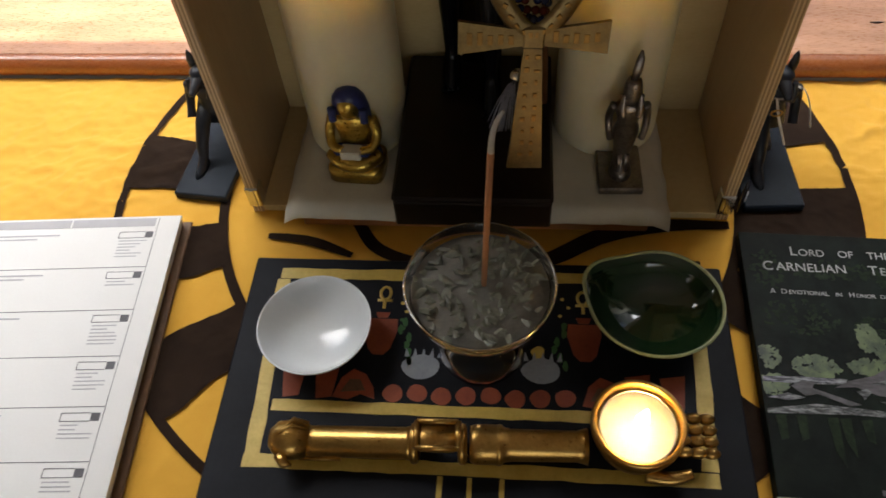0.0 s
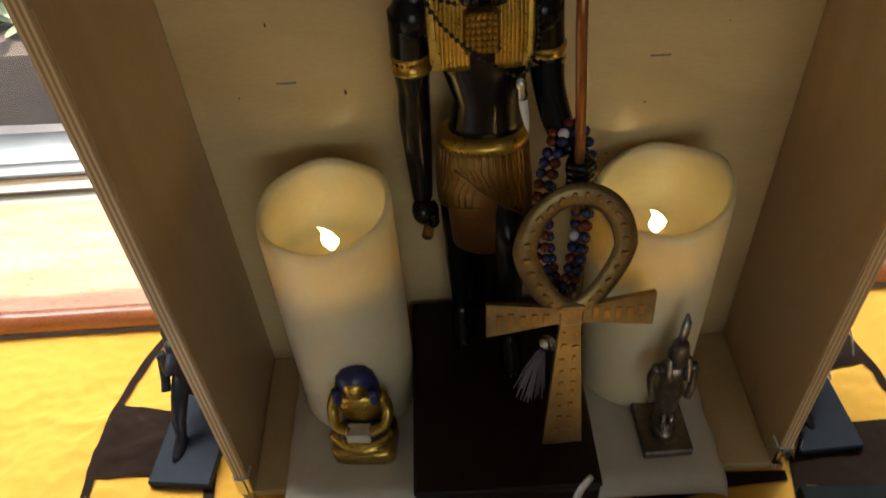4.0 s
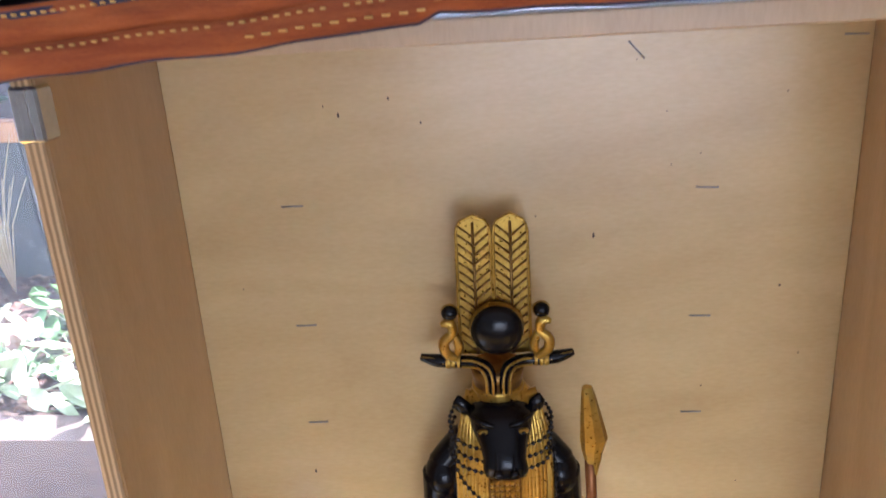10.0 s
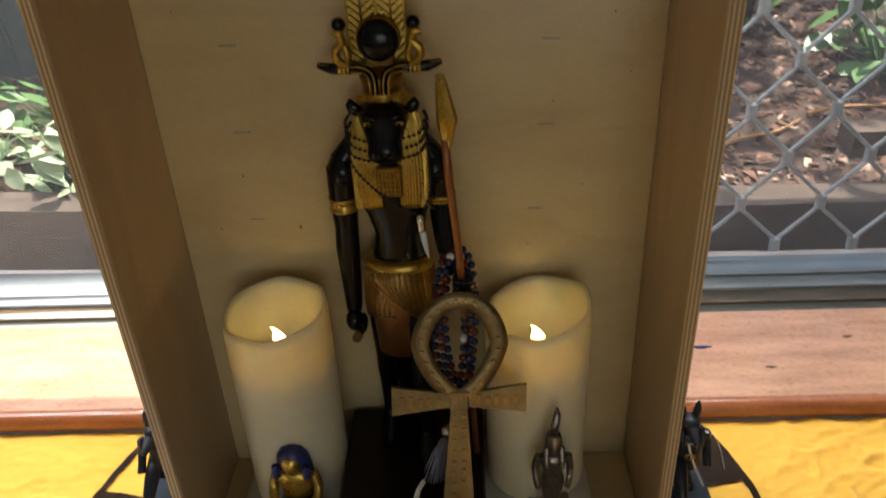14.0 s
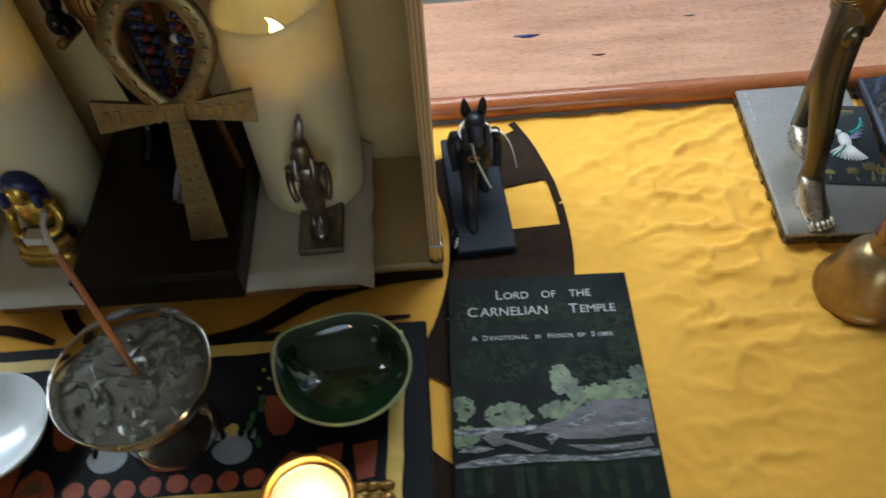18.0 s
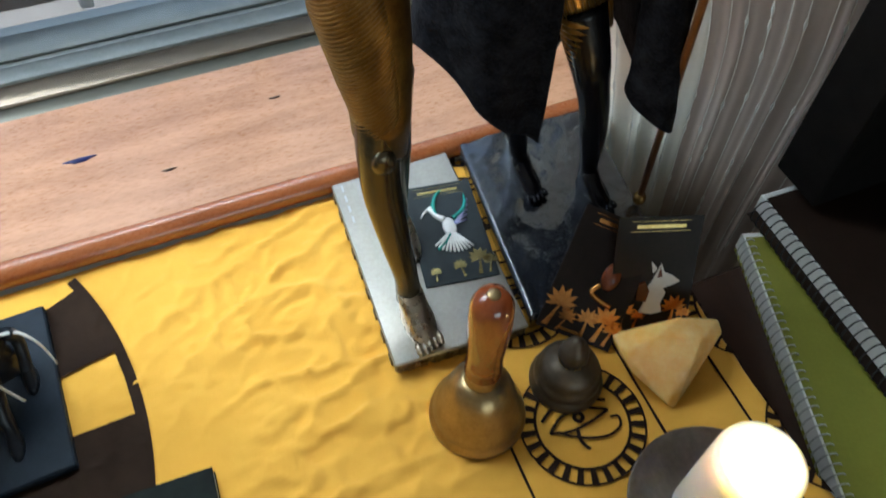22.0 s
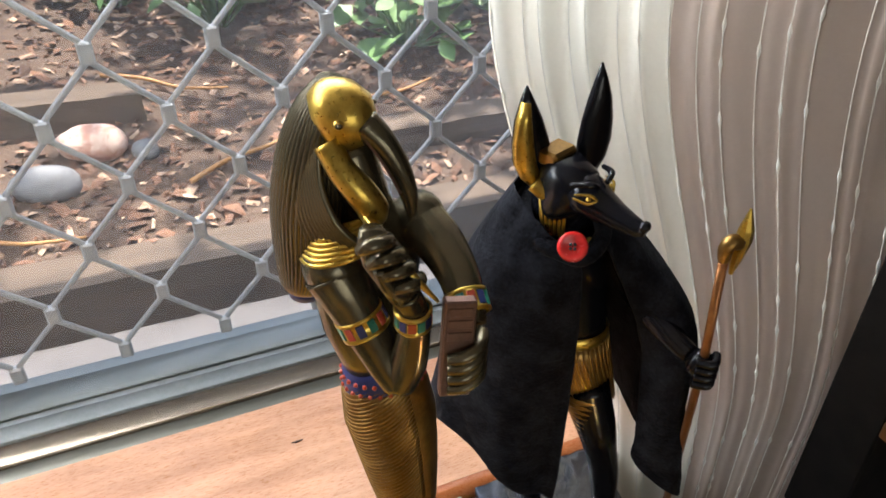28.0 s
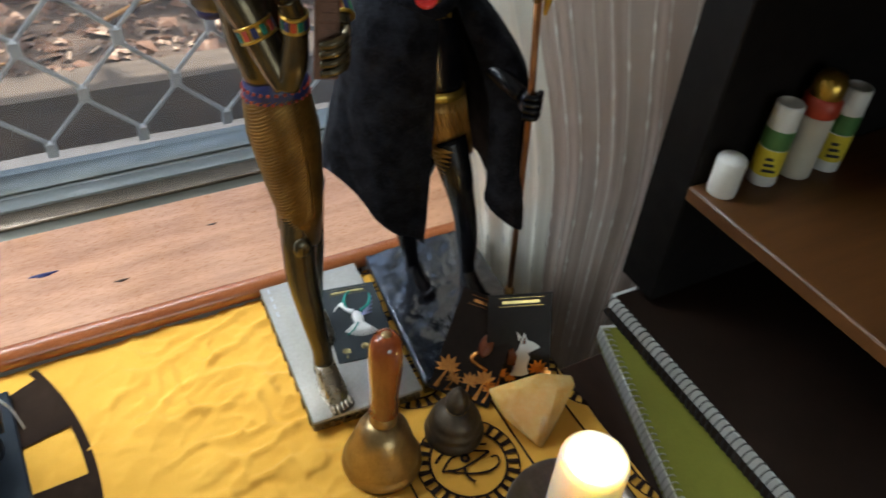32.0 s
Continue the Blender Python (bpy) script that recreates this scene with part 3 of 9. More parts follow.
def wrinkle(x, y):
    """Height of the cloth over the table."""
    k = math.exp(-((x - 0.68) / 0.13) ** 2 - ((y - 0.05) / 0.16) ** 2)
    k += 0.35 * math.exp(-((x - 0.66) / 0.09) ** 2 - ((y + 0.2) / 0.25) ** 2) + 0.5 * math.exp(-((x + 0.16) / 0.16) ** 2 - ((y - 0.08) / 0.10) ** 2)
    k *= max(min(max((x - 0.585) / 0.05, 0.0), 1.0), min(max((y + 0.015) / 0.05, 0.0), 1.0), 1.0 if x < 0.3 else 0.0)
    q = Vector((x * 11 + y * 13, y * 19 - x * 9, 3.1))
    n = noise.noise(q + 0.6 * noise.noise_vector(q * 0.7)) + 0.45 * noise.noise(q * 2.3)
    ridge = 1 - min(1.0, abs(n) * 2.4)
    w = Vector((x * 34 + y * 16, y * 46 - x * 20, 7.7))
    small = 1 - min(1.0, abs(noise.noise(w + 0.8 * noise.noise_vector(w * 0.5))) * 3.0)
    c = Vector((x * 75 + y * 60, y * 95 - x * 40, 1.3))
    fine = 1 - min(1.0, abs(noise.noise(c + 1.1 * noise.noise_vector(c * 0.4))) * 3.4)
    return 0.0012 + 0.0018 * min(0.22 + k, 1.0) * fine ** 3 + 0.0058 * min(k, 1.0) * ridge * ridge + 0.0030 * min(0.2 + k, 1.0) * small * small + 0.0009 * noise.noise(Vector((x * 12 + 4, y * 9, 0.4))) * (1 if x < EDGE - 0.02 else 0)




def over(x, y, up=0.0):
    """A place on the cloth, which hangs down past the table's edge."""
    up += 0.0010 if up else 0.0
    if x <= EDGE:
        return (x, y, wrinkle(x, y) + up)
    d = x - EDGE
    return (EDGE + 0.006 * min(d / 0.01, 1) + up + 0.004 * noise.noise(Vector((y * 20, d * 8, 2))), y, wrinkle(EDGE, y) - d)


solid("floor", rbox(-3.2, -3.4, -0.84, 3.4, 0.5, -0.76, 0.002), M["floor"], "brown carpeted floor of the room", "floor", kind="structure")
solid("ceiling", rbox(-3.2, -3.4, 1.7, 3.4, 0.62, 1.8, 0.002), M["ceiling"], "plain white ceiling", "ceiling", kind="structure")
solid("wall_west", rbox(-3.3, -3.4, -0.76, -3.2, 0.5, 1.7, 0.002), M["wall"], "plain cream wall", "wall", kind="structure")
solid("wall_east", rbox(3.4, -3.4, -0.76, 3.5, 0.5, 1.7, 0.002), M["wall"], "plain cream wall", "wall", kind="structure")
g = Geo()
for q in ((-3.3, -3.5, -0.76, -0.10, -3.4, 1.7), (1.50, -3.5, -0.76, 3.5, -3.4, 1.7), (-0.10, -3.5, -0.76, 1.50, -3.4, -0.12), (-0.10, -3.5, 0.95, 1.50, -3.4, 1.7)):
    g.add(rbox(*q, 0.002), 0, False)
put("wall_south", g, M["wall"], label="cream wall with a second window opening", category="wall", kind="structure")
g = Geo()
for q in ((-3.3, 0.37, -0.76, -1.3, 0.5, 1.7), (1.12, 0.37, -0.76, 3.5, 0.5, 1.7), (-1.3, 0.37, -0.76, 1.12, 0.5, -0.02), (-1.3, 0.37, 1.15, 1.12, 0.5, 1.7)):
    g.add(rbox(*q, 0.002), 0, False)
put("wall_north", g, M["wall"], label="cream wall round the wide altar window", category="wall", kind="structure")

# unseen eave, added to keep the sun off the sill's right part
solid("roof_eave", rbox(0.16, 0.51, 1.30, 3.6, 0.96, 1.36, 0.003), M["beam"], "unseen timber eave added to shade the right of the sill", "eave", kind="structure")
sill = thing("window_sill", "worn red-brown varnished timber window sill", "window sill", kind="structure")
part("board", sheet(60, 6, lambda u, v: (-1.3 + 2.42 * u, 0.196 + 0.162 * v, 0.025 + 0.0004 * noise.noise(Vector((u * 30, v * 5, 0)))), (0, 0, 0.024)), M["sill"], sill, smooth=False)
part("nosing", tube([(-1.3 + 0.05 * i, 0.1935, 0.0125) for i in range(49)], 0.0125, 14), M["sill_edge"], sill, "rounded darker front edge")
for x, y, s in ((0.539, 0.285, 0.012), (0.61, 0.245, 0.006), (0.30, 0.30, 0.008), (0.72, 0.30, 0.005)):
    part("stain", slab([(x + s * math.cos(a) * (1 + 0.4 * math.sin(3 * a)), y + 0.25 * s * math.sin(a)) for a in [i * 0.4488 for i in range(14)]], 0.0252, 0.0258), M["blue"] if s > 0.01 else M["darkwood"], sill, "dark ink mark")

table = thing("altar_table", "dark wooden table under a yellow cloth", "table")
part("tabletop", rbox(-0.75, -0.62, -0.03, EDGE - 0.003, 0.18, -0.001, 0.003), M["darkwood"], table)
for x, y in ((-0.7, -0.57), (0.92, -0.57), (-0.7, 0.13), (0.92, 0.13)):
    part("leg", rbox(x - 0.025, y - 0.025, -0.76, x + 0.025, y + 0.025, -0.03, 0.003), M["darkwood"], table)

cloth = thing("altar_cloth", "creased yellow cotton cloth with dark brown wheel and eye prints", "tablecloth")
NX, NY = 620, 270
part("fabric", sheet(NX, NY, lambda u, v: over(-0.72 + 1.95 * u, -0.6 + 0.782 * v)), M["cloth"], cloth)


def ribbon(pts, width, up=0.0006, close=False):
    """A printed stroke that follows the cloth; width is one or one for each point."""
    p = [Vector((q[0], q[1], 0)) for q in pts]
    n = len(p)
    ws = list(width) if isinstance(width, (list, tuple)) else [width] * n
    left, right = [], []
    for i in range(n):
        a = p[(i - 1) % n] if close else p[max(i - 1, 0)]
        b = p[(i + 1) % n] if close else p[min(i + 1, n - 1)]
        d = (b - a).normalized()
        s = Vector((-d.y, d.x, 0)) * ws[i] * 0.5
        left.append(over(p[i].x + s.x, p[i].y + s.y, up))
        right.append(over(p[i].x - s.x, p[i].y - s.y, up))
    v = left + right
    f = [(i, (i + 1) % n, n + (i + 1) % n, n + i)[::-1] for i in range(n if close else n - 1)]
    return v, f


def wheel(cx, cy, r, band, spokes, name, eye=True):
    """The printed wheel: two rings with dark cells between, and an eye inside."""
    g = Geo()
    ring = [(cx + r * math.cos(a), cy + r * math.sin(a)) for a in [2 * math.pi * i / 72 for i in range(72)]]
    g.add(ribbon(ring, r * 0.035, close=True))
    ring = [(cx + (r - band) * math.cos(a), cy + (r - band) * math.sin(a)) for a in [2 * math.pi * i / 72 for i in range(72)]]
    g.add(ribbon(ring, r * 0.05, close=True))
    for i in range(spokes):
        a = 2 * math.pi * (i + 0.3) / spokes
        w = 0.47 * 2 * math.pi / spokes
        pts = [(cx + (r - band * k / 3) * math.cos(a), cy + (r - band * k / 3) * math.sin(a)) for k in range(4)]
        g.add(ribbon(pts, [w * (r - band * k / 3) for k in range(4)], 0.0008))
    if eye:
        k = r / 0.05
        def stroke(pts, w):
            g.add(ribbon([(cx + q.x * k, cy + q.y * k) for q in smooth_path([(x, y, 0) for x, y in pts], 6)], w * k, 0.0009))
        stroke([(-0.030, 0.012), (-0.016, 0.019), (0.004, 0.020), (0.026, 0.010)], 0.0028)
        stroke([(-0.028, 0.001), (-0.014, 0.010), (0.006, 0.011), (0.024, 0.002)], 0.0024)
        stroke([(-0.028, 0.001), (-0.012, -0.003), (0.006, -0.002), (0.024, 0.002)], 0.0024)
        stroke([(-0.006, -0.003), (-0.008, -0.012), (-0.005, -0.022)], 0.0030)
        stroke([(-0.022, 0.0), (-0.008, -0.010), (0.012, -0.017), (0.026, -0.014), (0.029, -0.006), (0.023, -0.004)], 0.0022)
        g.add(ribbon([(cx + (-0.001 + 0.0035 * math.cos(b)) * k, cy + (0.005 + 0.0035 * math.sin(b)) * k) for b in [0.5236 * i for i in range(12)]], 0.0035 * k, 0.0009, True))
    return part(name, g, M["print"], cloth, "dark brown printed wheel")


for j in range(-3, 4):
    wheel(0.843, -0.093 - 0.118 * j, 0.047, 0.0115, 26, "printed_eye_wheel")
for j in range(-2, 3):
    wheel(1.012, -0.05 - 0.118 * j, 0.047, 0.0115, 26, "printed_eye_wheel")
for x0, x1 in ((0.790, 0.776), (0.8985, 0.892), (0.9635, 0.958)):
    part("printed_line", ribbon([(x0 + (x1 - x0) * i / 40, 0.15 - 0.7 * i / 40) for i in range(41)], 0.0022, 0.0007), M["print"], cloth)

# the great printed wheel round the shrine, and the strokes of the eye inside it
g = Geo()
CX, CY, RO, RI = 0.206, 0.030, 0.337, 0.236
def rim(a, r):
    return (CX + r * math.cos(a), CY + r * math.sin(a))
for r, w in ((RO, 0.008), (RI, 0.009)):
    for half in (0, 1):
        run = [rim(math.pi * (0.5 + half) + math.pi * i / 120, r) for i in range(121)] if half == 0 else [rim(math.pi * 1.5 + math.pi * i / 120, r) for i in range(121)]
        g.add(ribbon([p for p in run if p[1] < 0.176], w, 0.0007))
for i in range(16):
    a = radians(197.5 + 22.5 * i)
    if max(rim(a + d, RO)[1] for d in (-0.107, 0.107)) < 0.178:
        part("printed_wedge", sheet(28, 34, lambda u, v: over(*rim(a + 0.107 * (2 * u - 1) + 0.012 * noise.noise(Vector((v * 3, i, 0))), RO - (RO - RI) * v), 0.0010)), M["print"], cloth)
part("printed_wheel", g, M["print"], cloth, "large dark brown printed wheel of wedges")
g = Geo()
for pts, ws in (([(0.05, 0.01), (0.09, 0.0), (0.12, -0.04), (0.16, -0.055), (0.20, -0.05)], 0.012), ([(0.43, -0.008), (0.37, -0.010), (0.32, -0.022), (0.27, -0.05), (0.22, -0.06)], 0.017),
                ([(0.26, -0.075), (0.32, -0.055), (0.40, -0.05)], 0.007), ([(0.02, -0.03), (0.06, -0.035), (0.10, -0.05)], 0.010)):
    sp = smooth_path([(x, y, 0) for x, y in pts], 8)
    g.add(ribbon([(q.x, q.y) for q in sp], [ws * (0.35 + 0.65 * math.sin(math.pi * (i + 2) / (len(sp) + 3))) for i in range(len(sp))], 0.0009))
part("printed_stroke", g, M["print"], cloth)

win = thing("window_1", "grey aluminium sliding window with a steel diamond security grille", "window", kind="structure")
part("lower_track", rbox(-1.3, 0.3585, 0.0, 1.12, 0.3785, 0.0235, 0.002), M["track_olive"], win)
# middle track strip, tan from the painted-in sill reflection
part("track_seal", rbox(-1.3, 0.3790, 0.0, 1.12, 0.4080, 0.0262, 0.002), M["track_tan"], win)
part("second_track", rbox(-1.3, 0.4085, 0.0, 1.12, 0.4320, 0.0285, 0.002), M["alu"], win)
part("outer_track", rbox(-1.3, 0.4325, -0.02, 1.12, 0.50, 0.022, 0.002), M["alu"], win)
part("grille_rail", rbox(0.2, 0.444, 0.0225, 1.12, 0.480, 0.0272, 0.002), M["alu"], win)
part("grille_stile", rbox(0.185, 0.444, 0.0225, 0.1995, 0.480, 1.10, 0.002), M["alu"], win)
part("top_rail", rbox(-1.3, 0.37, 1.10, 1.12, 0.50, 1.149, 0.002), M["alu"], win)
for x in (-1.3, 1.08):
    part("jamb", rbox(x, 0.433, 0.0225, x + 0.04, 0.50, 1.10, 0.002), M["alu"], win)
pane = part("pane", rbox(-1.26, 0.436, 0.0228, 0.1845, 0.4395, 1.10, 0.0005), M["pane"], win, "clear dusty glass")
pane.visible_shadow = False
pane = part("pane", rbox(0.226, 0.448, 0.0275, 1.10, 0.4515, 1.10, 0.0005), M["pane"], win, "clear dusty glass")
pane.visible_shadow = False
PX, PZ, X0, Z0, GY = 0.1055, 0.0650, 0.5167, -0.0044, 0.465
LEAN = 0.045          # the mesh hangs a little out of plumb
clamp = Geo().add(rbox(-0.0065, -0.0045, -0.0105, 0.0065, 0.0045, 0.0105, 0.002), 0, False).mesh("clamp", [M["grille"]])
for i in range(-3, 6):
    for side in (0, 1):
        xc = X0 + i * PX + PX * 0.25 + side * PX * 0.5
        pts = []
        for k in range(-1, 19):
            toward = -1 if (k + side) % 2 == 0 else 1
            xk = xc + toward * (PX * 0.25 - 0.0035)
            for dz in (-0.0105, 0.0105):
                pts.append((xk + LEAN * (0.256 - Z0 - PZ * k), GY, Z0 + PZ * k + dz))
        pts = [p for p in pts if 0.026 < p[2] < 1.1]
        if 0.21 < xc < 1.07:
            part("wire", tube(pts, 0.0029, 8), M["grille"], win)
for k in range(1, 12):
    for i in range(-3, 6):
        x = X0 + i * PX + (PX * 0.5 if k % 2 else 0)
        if 0.22 < x < 1.06:
            part("clamp", clamp, M["grille"], win, at=move(x + LEAN * (0.256 - Z0 - PZ * k), GY, Z0 + PZ * k))

# ---- the shrine ----
W, TOP, BACK, FL, STAND = 0.43, 0.632, 0.132, 0.010, 0.041
shrine = thing("wooden_shrine_box", "open-fronted birch plywood box standing upright on the yellow cloth", "wooden box")
part("back_panel", rbox(0.0102, BACK, 0.0, W - 0.0102, BACK + 0.006, TOP, 0.0005), M["ply"], shrine, smooth=False)
part("side_panel", rbox(0.0, 0.001, 0.0, 0.010, BACK + 0.006, TOP, 0.0006), M["ply_side"], shrine, smooth=False)
part("side_panel", rbox(W - 0.010, 0.001, 0.0, W, BACK + 0.006, TOP, 0.0006), M["ply_side"], shrine, smooth=False)
part("edge_strip", rbox(0.0002, -0.0006, 0.0, 0.0098, 0.0009, TOP, 0.0003), M["ply_edge"], shrine, "bare layered plywood edge", smooth=False)
part("edge_strip", rbox(W - 0.0098, -0.0006, 0.0, W - 0.0002, 0.0009, TOP, 0.0003), M["ply_edge"], shrine, "bare layered plywood edge", smooth=False)
part("top_panel", rbox(0.0, -0.0006, TOP + 0.0002, W, BACK + 0.006, TOP + 0.0105, 0.0006), M["ply_side"], shrine, smooth=False)
part("bottom_panel", rbox(0.0103, 0.0, 0.002, W - 0.0103, BACK - 0.0003, FL, 0.0006), M["ply"], shrine, smooth=False)
clip = Geo().add(rbox(-0.0065, -0.0035, -0.012, 0.0065, 0.010, 0.012, 0.0012), 0, False).add(rbox(-0.002, -0.0045, -0.011, 0.002, -0.0034, 0.011, 0.0004), 0, False).mesh("corner_clip", [M["silver"]])
for x, z in ((0.005, 0.613), (W - 0.005, 0.613), (W - 0.005, 0.022), (0.005, 0.022)):
    part("corner_clip", clip, M["silver"], shrine, "bright metal corner clip", at=move(x, 0.0015, z))
pin = Geo().add(tube([(-0.0068, 0.0006, 0), (-0.006, -0.0006, 0), (0.006, -0.0006, 0), (0.0068, 0.0006, 0)], 0.0005, 6)).mesh("staple", [M["staple"]])
for x, z, a in ((0.0795, 0.5315, 0), (0.079, 0.451, 0), (0.079, 0.379, 0), (0.078, 0.298, 0), (0.332, 0.5315, 3), (0.3315, 0.4475, 2), (0.329, 0.378, 1), (0.3215, 0.301, 0), (0.410, 0.616, 2)):
    part("staple", pin, M["staple"], shrine, "steel staple", at=pose(x, BACK, z, 0, a, 0))
part("staple", pin, M["staple"], shrine, "bent steel staple", at=pose(0.288, BACK, 0.614, 0, 48, 0))
g = Geo()
rnd = random.Random(5)
for _ in range(26):
    x, z, r = rnd.uniform(0.04, 0.40), rnd.uniform(0.2, 0.61), rnd.uniform(0.0003, 0.0009)
    g.add(ball((x, BACK - 0.0001, z), (r, 0.0002, r * rnd.uniform(0.7, 2.5)), 6, 4))
tagged(part("veneer_fleck", g, M["sleeper"], shrine, "tiny dark flecks in the veneer"), kind="stuff")

# the shawl over the top
shawl = thing("folded_shawl", "orange and indigo woven shawl folded over the top of the box", "shawl")
def shawl_at(u):
    """Place along the shawl, and the height of its lower edge, which steps up where the fold ends."""
    x = -0.09 + 0.62 * u
    step = min(max((x - 0.176) / 0.006, 0.0), 1.0)
    low = (0.6412 - 0.072 * max(0.178 - x, 0.0)) * (1 - step) + 0.6452 * step
    return x, low + 0.0012 * noise.noise(Vector((u * 14, 0.3, 0)))
def band(name, lo, hi, y, mat, label):
    def fn(u, v):
        x, low = shawl_at(u)
        pinch = 0.12 * math.exp(-((x - 0.176) / 0.014) ** 2)
        wob = 0.0022 * noise.noise(Vector((u * 26, v * 4 + lo * 90, 1)))
        return (x, y - 0.0035 * math.sin(3.1 * v) + wob - 0.002 * v, low + lo + (hi - lo) * v * (1 - pinch) + 0.0014 * noise.noise(Vector((u * 18, 2.0, v + lo * 50))))
    return part(name, sheet(150, 8, fn, (0, 0.0016, 0)), mat, shawl, label)
band("hem", 0.0, 0.0150, -0.0075, M["shawl"], "orange woven hem with gold stitching")
band("under_edge", -0.0012, 0.0100, -0.0035, M["shawl_dark"], "dark indigo under edge")
band("upper_hem", 0.0125, 0.0275, -0.0105, M["shawl"], "russet woven strip")
def top_fold(u, v):
    x, low = shawl_at(u)
    return (x, -0.0165 + 0.165 * v, low + 0.0255 + 0.018 * math.sin(2.6 * v) + 0.004 * math.sin(26 * u + 4 * v) * (1 - u) + 0.005 * noise.noise(Vector((u * 8, v * 5, 4))))
part("fold", sheet(110, 16, top_fold, (0, 0, 0.003)), M["shawl_dark"], shawl)
def loose_end(u, v):
    return (-0.16 + 0.25 * u, -0.0135 + 0.135 * v, 0.667 - 0.012 * (1 - u) + 0.016 * math.sin(2.8 * v) + 0.007 * math.sin(9 * u + 5 * v) * u + 0.007 * noise.noise(Vector((u * 7, v * 6, 9))))
part("pale_end", sheet(50, 18, loose_end, (0, 0, 0.002)), M["shawl_pale"], shawl, "pale printed end")
g, rnd = Geo(), random.Random(12)
for up, y, step, first, last in ((0.0042, -0.0146, 0.0068, 0.32, 0.95), (0.0205, -0.0182, 0.0052, 0.30, 0.98), (0.0100, -0.0146, 0.0046, 0.02, 0.42), (0.0235, -0.0176, 0.0040, 0.02, 0.44)):
    for k in range(int(0.62 * (last - first) / step)):
        u = first + k * step / 0.62
        x, low = shawl_at(u)
        if rnd.random() < 0.85:
            g.add(rbox(x - step * 0.24, y, low + up, x + step * 0.24, y + 0.0022, low + up + 0.0010, 0.0002), 0, False)
part("stitching", g, M["stitch"], shawl, "row of gold stitches")

solid("low_wooden_stand", rbox(0.054, -0.023, FL + 0.0005, 0.357, 0.124, STAND, 0.0015), M["brownwood"], "low brown wooden board that raises the offerings inside the box", "board")
def nap(u, v):
    x, y = 0.042 + 0.330 * u, -0.034 + 0.162 * v
    z = STAND + 0.0008 + 0.0005 * noise.noise(Vector((x * 60, y * 60, 0)))
    out = max(0.0, 0.054 - x, x - 0.357)
    z -= out * 0.6 + max(0.0, -0.024 - y) * (0.75 + 0.5 * noise.noise(Vector((x * 25, 0, 3))))
    return (x + 0.002 * noise.noise(Vector((y * 40, x * 9, 5))), y, z)
solid("linen_napkin", Geo().add(sheet(70, 36, nap, (0, 0, 0.0006))), M["linen"], "white linen napkin spread under the candles and statuettes", "napkin")

PT = 0.0795
plinth = thing("black_plinth", "long black lacquered plinth block under the tall statue", "plinth")
part("block", rbox(0.1435, -0.047, STAND + 0.0028, 0.2715, 0.1285, PT - 0.0062, 0.0016), M["ebony"], plinth, smooth=False)
part("top_slab", rbox(0.1425, -0.048, PT - 0.006, 0.2725, 0.1290, PT, 0.0022), M["ebony"], plinth, smooth=False)


def led_candle(name, x, y, lean, tilt, h, R, label):
    """A hollow wax pillar with a dished rim, a wick plate and a flame-shaped lamp."""
    c = thing(name, label, "LED candle", at=move(x, y, STAND + 0.0022), group="LED candles in the box")
    T, seg = 0.0052, 48
    def rim_z(a):
        return h + tilt * math.sin(a + lean) + 0.0012 * math.sin(3 * a + 1.1) + 0.0012 * math.sin(5 * a)
    rings = []
    for r, k in ((R * 0.97, 0.0), (R, 0.012), (R * 1.004, 0.4), (R, 0.75), (R * 0.998, 0.96), (R - 0.0012, 1.0), (R - T + 0.0012, 1.0), (R - T, 0.975), (R - T - 0.001, 0.9)):
        rings.append([(r * math.cos(2 * math.pi * j / seg), r * math.sin(2 * math.pi * j / seg), k * rim_z(2 * math.pi * j / seg)) for j in range(seg)])
    fl = h - 0.052
    for r in (R - T - 0.001, R * 0.5, 0.004):
        rings.append([(r * math.cos(2 * math.pi * j / seg), r * math.sin(2 * math.pi * j / seg), fl - 0.004 * (1 - r / R)) for j in range(seg)])
    g = Geo().add(loft(rings, True, True))
    part("wax_body", g, M["wax"], c, "ivory wax with a wavy rim")
    g = Geo().add(tube([(0, 0, fl - 0.004), (0, 0, fl + 0.012)], 0.0016, 8))
    part("wick", g, M["plastic_white"], c)
    g = Geo().add(body([(0, 0, fl + 0.012, 0.002, 0.001), (0, 0, fl + 0.016, 0.0054, 0.0014), (0, 0, fl + 0.021, 0.0062, 0.0015), (-0.001, 0, fl + 0.027, 0.0036, 0.0012), (-0.004, 0, fl + 0.031, 0.0018, 0.0008), (-0.0065, 0, fl + 0.0325, 0.0004, 0.0003)], 12))
    part("flame", g, M["flame"], c, "glowing flame-shaped lamp")
    lamp_point("led_" + name, (x, y - 0.004, STAND + 0.0022 + fl + 0.0235), 0.0045, 0.003, (1.0, 0.70, 0.28))
    return c


led_candle("led_candle", 0.0975, 0.071, 0.7, 0.005, 0.2010, 0.0452, "tall ivory wax LED pillar candle, lit, with a sunken top")
led_candle("led_candle_tall", 0.3215, 0.080, 1.2, 0.008, 0.1900, 0.0455, "tall ivory wax LED pillar candle, lit, taller at the back")


def lobed(pts, rad, seg=12):
    return tube(smooth_path(pts, 5), rad, seg)


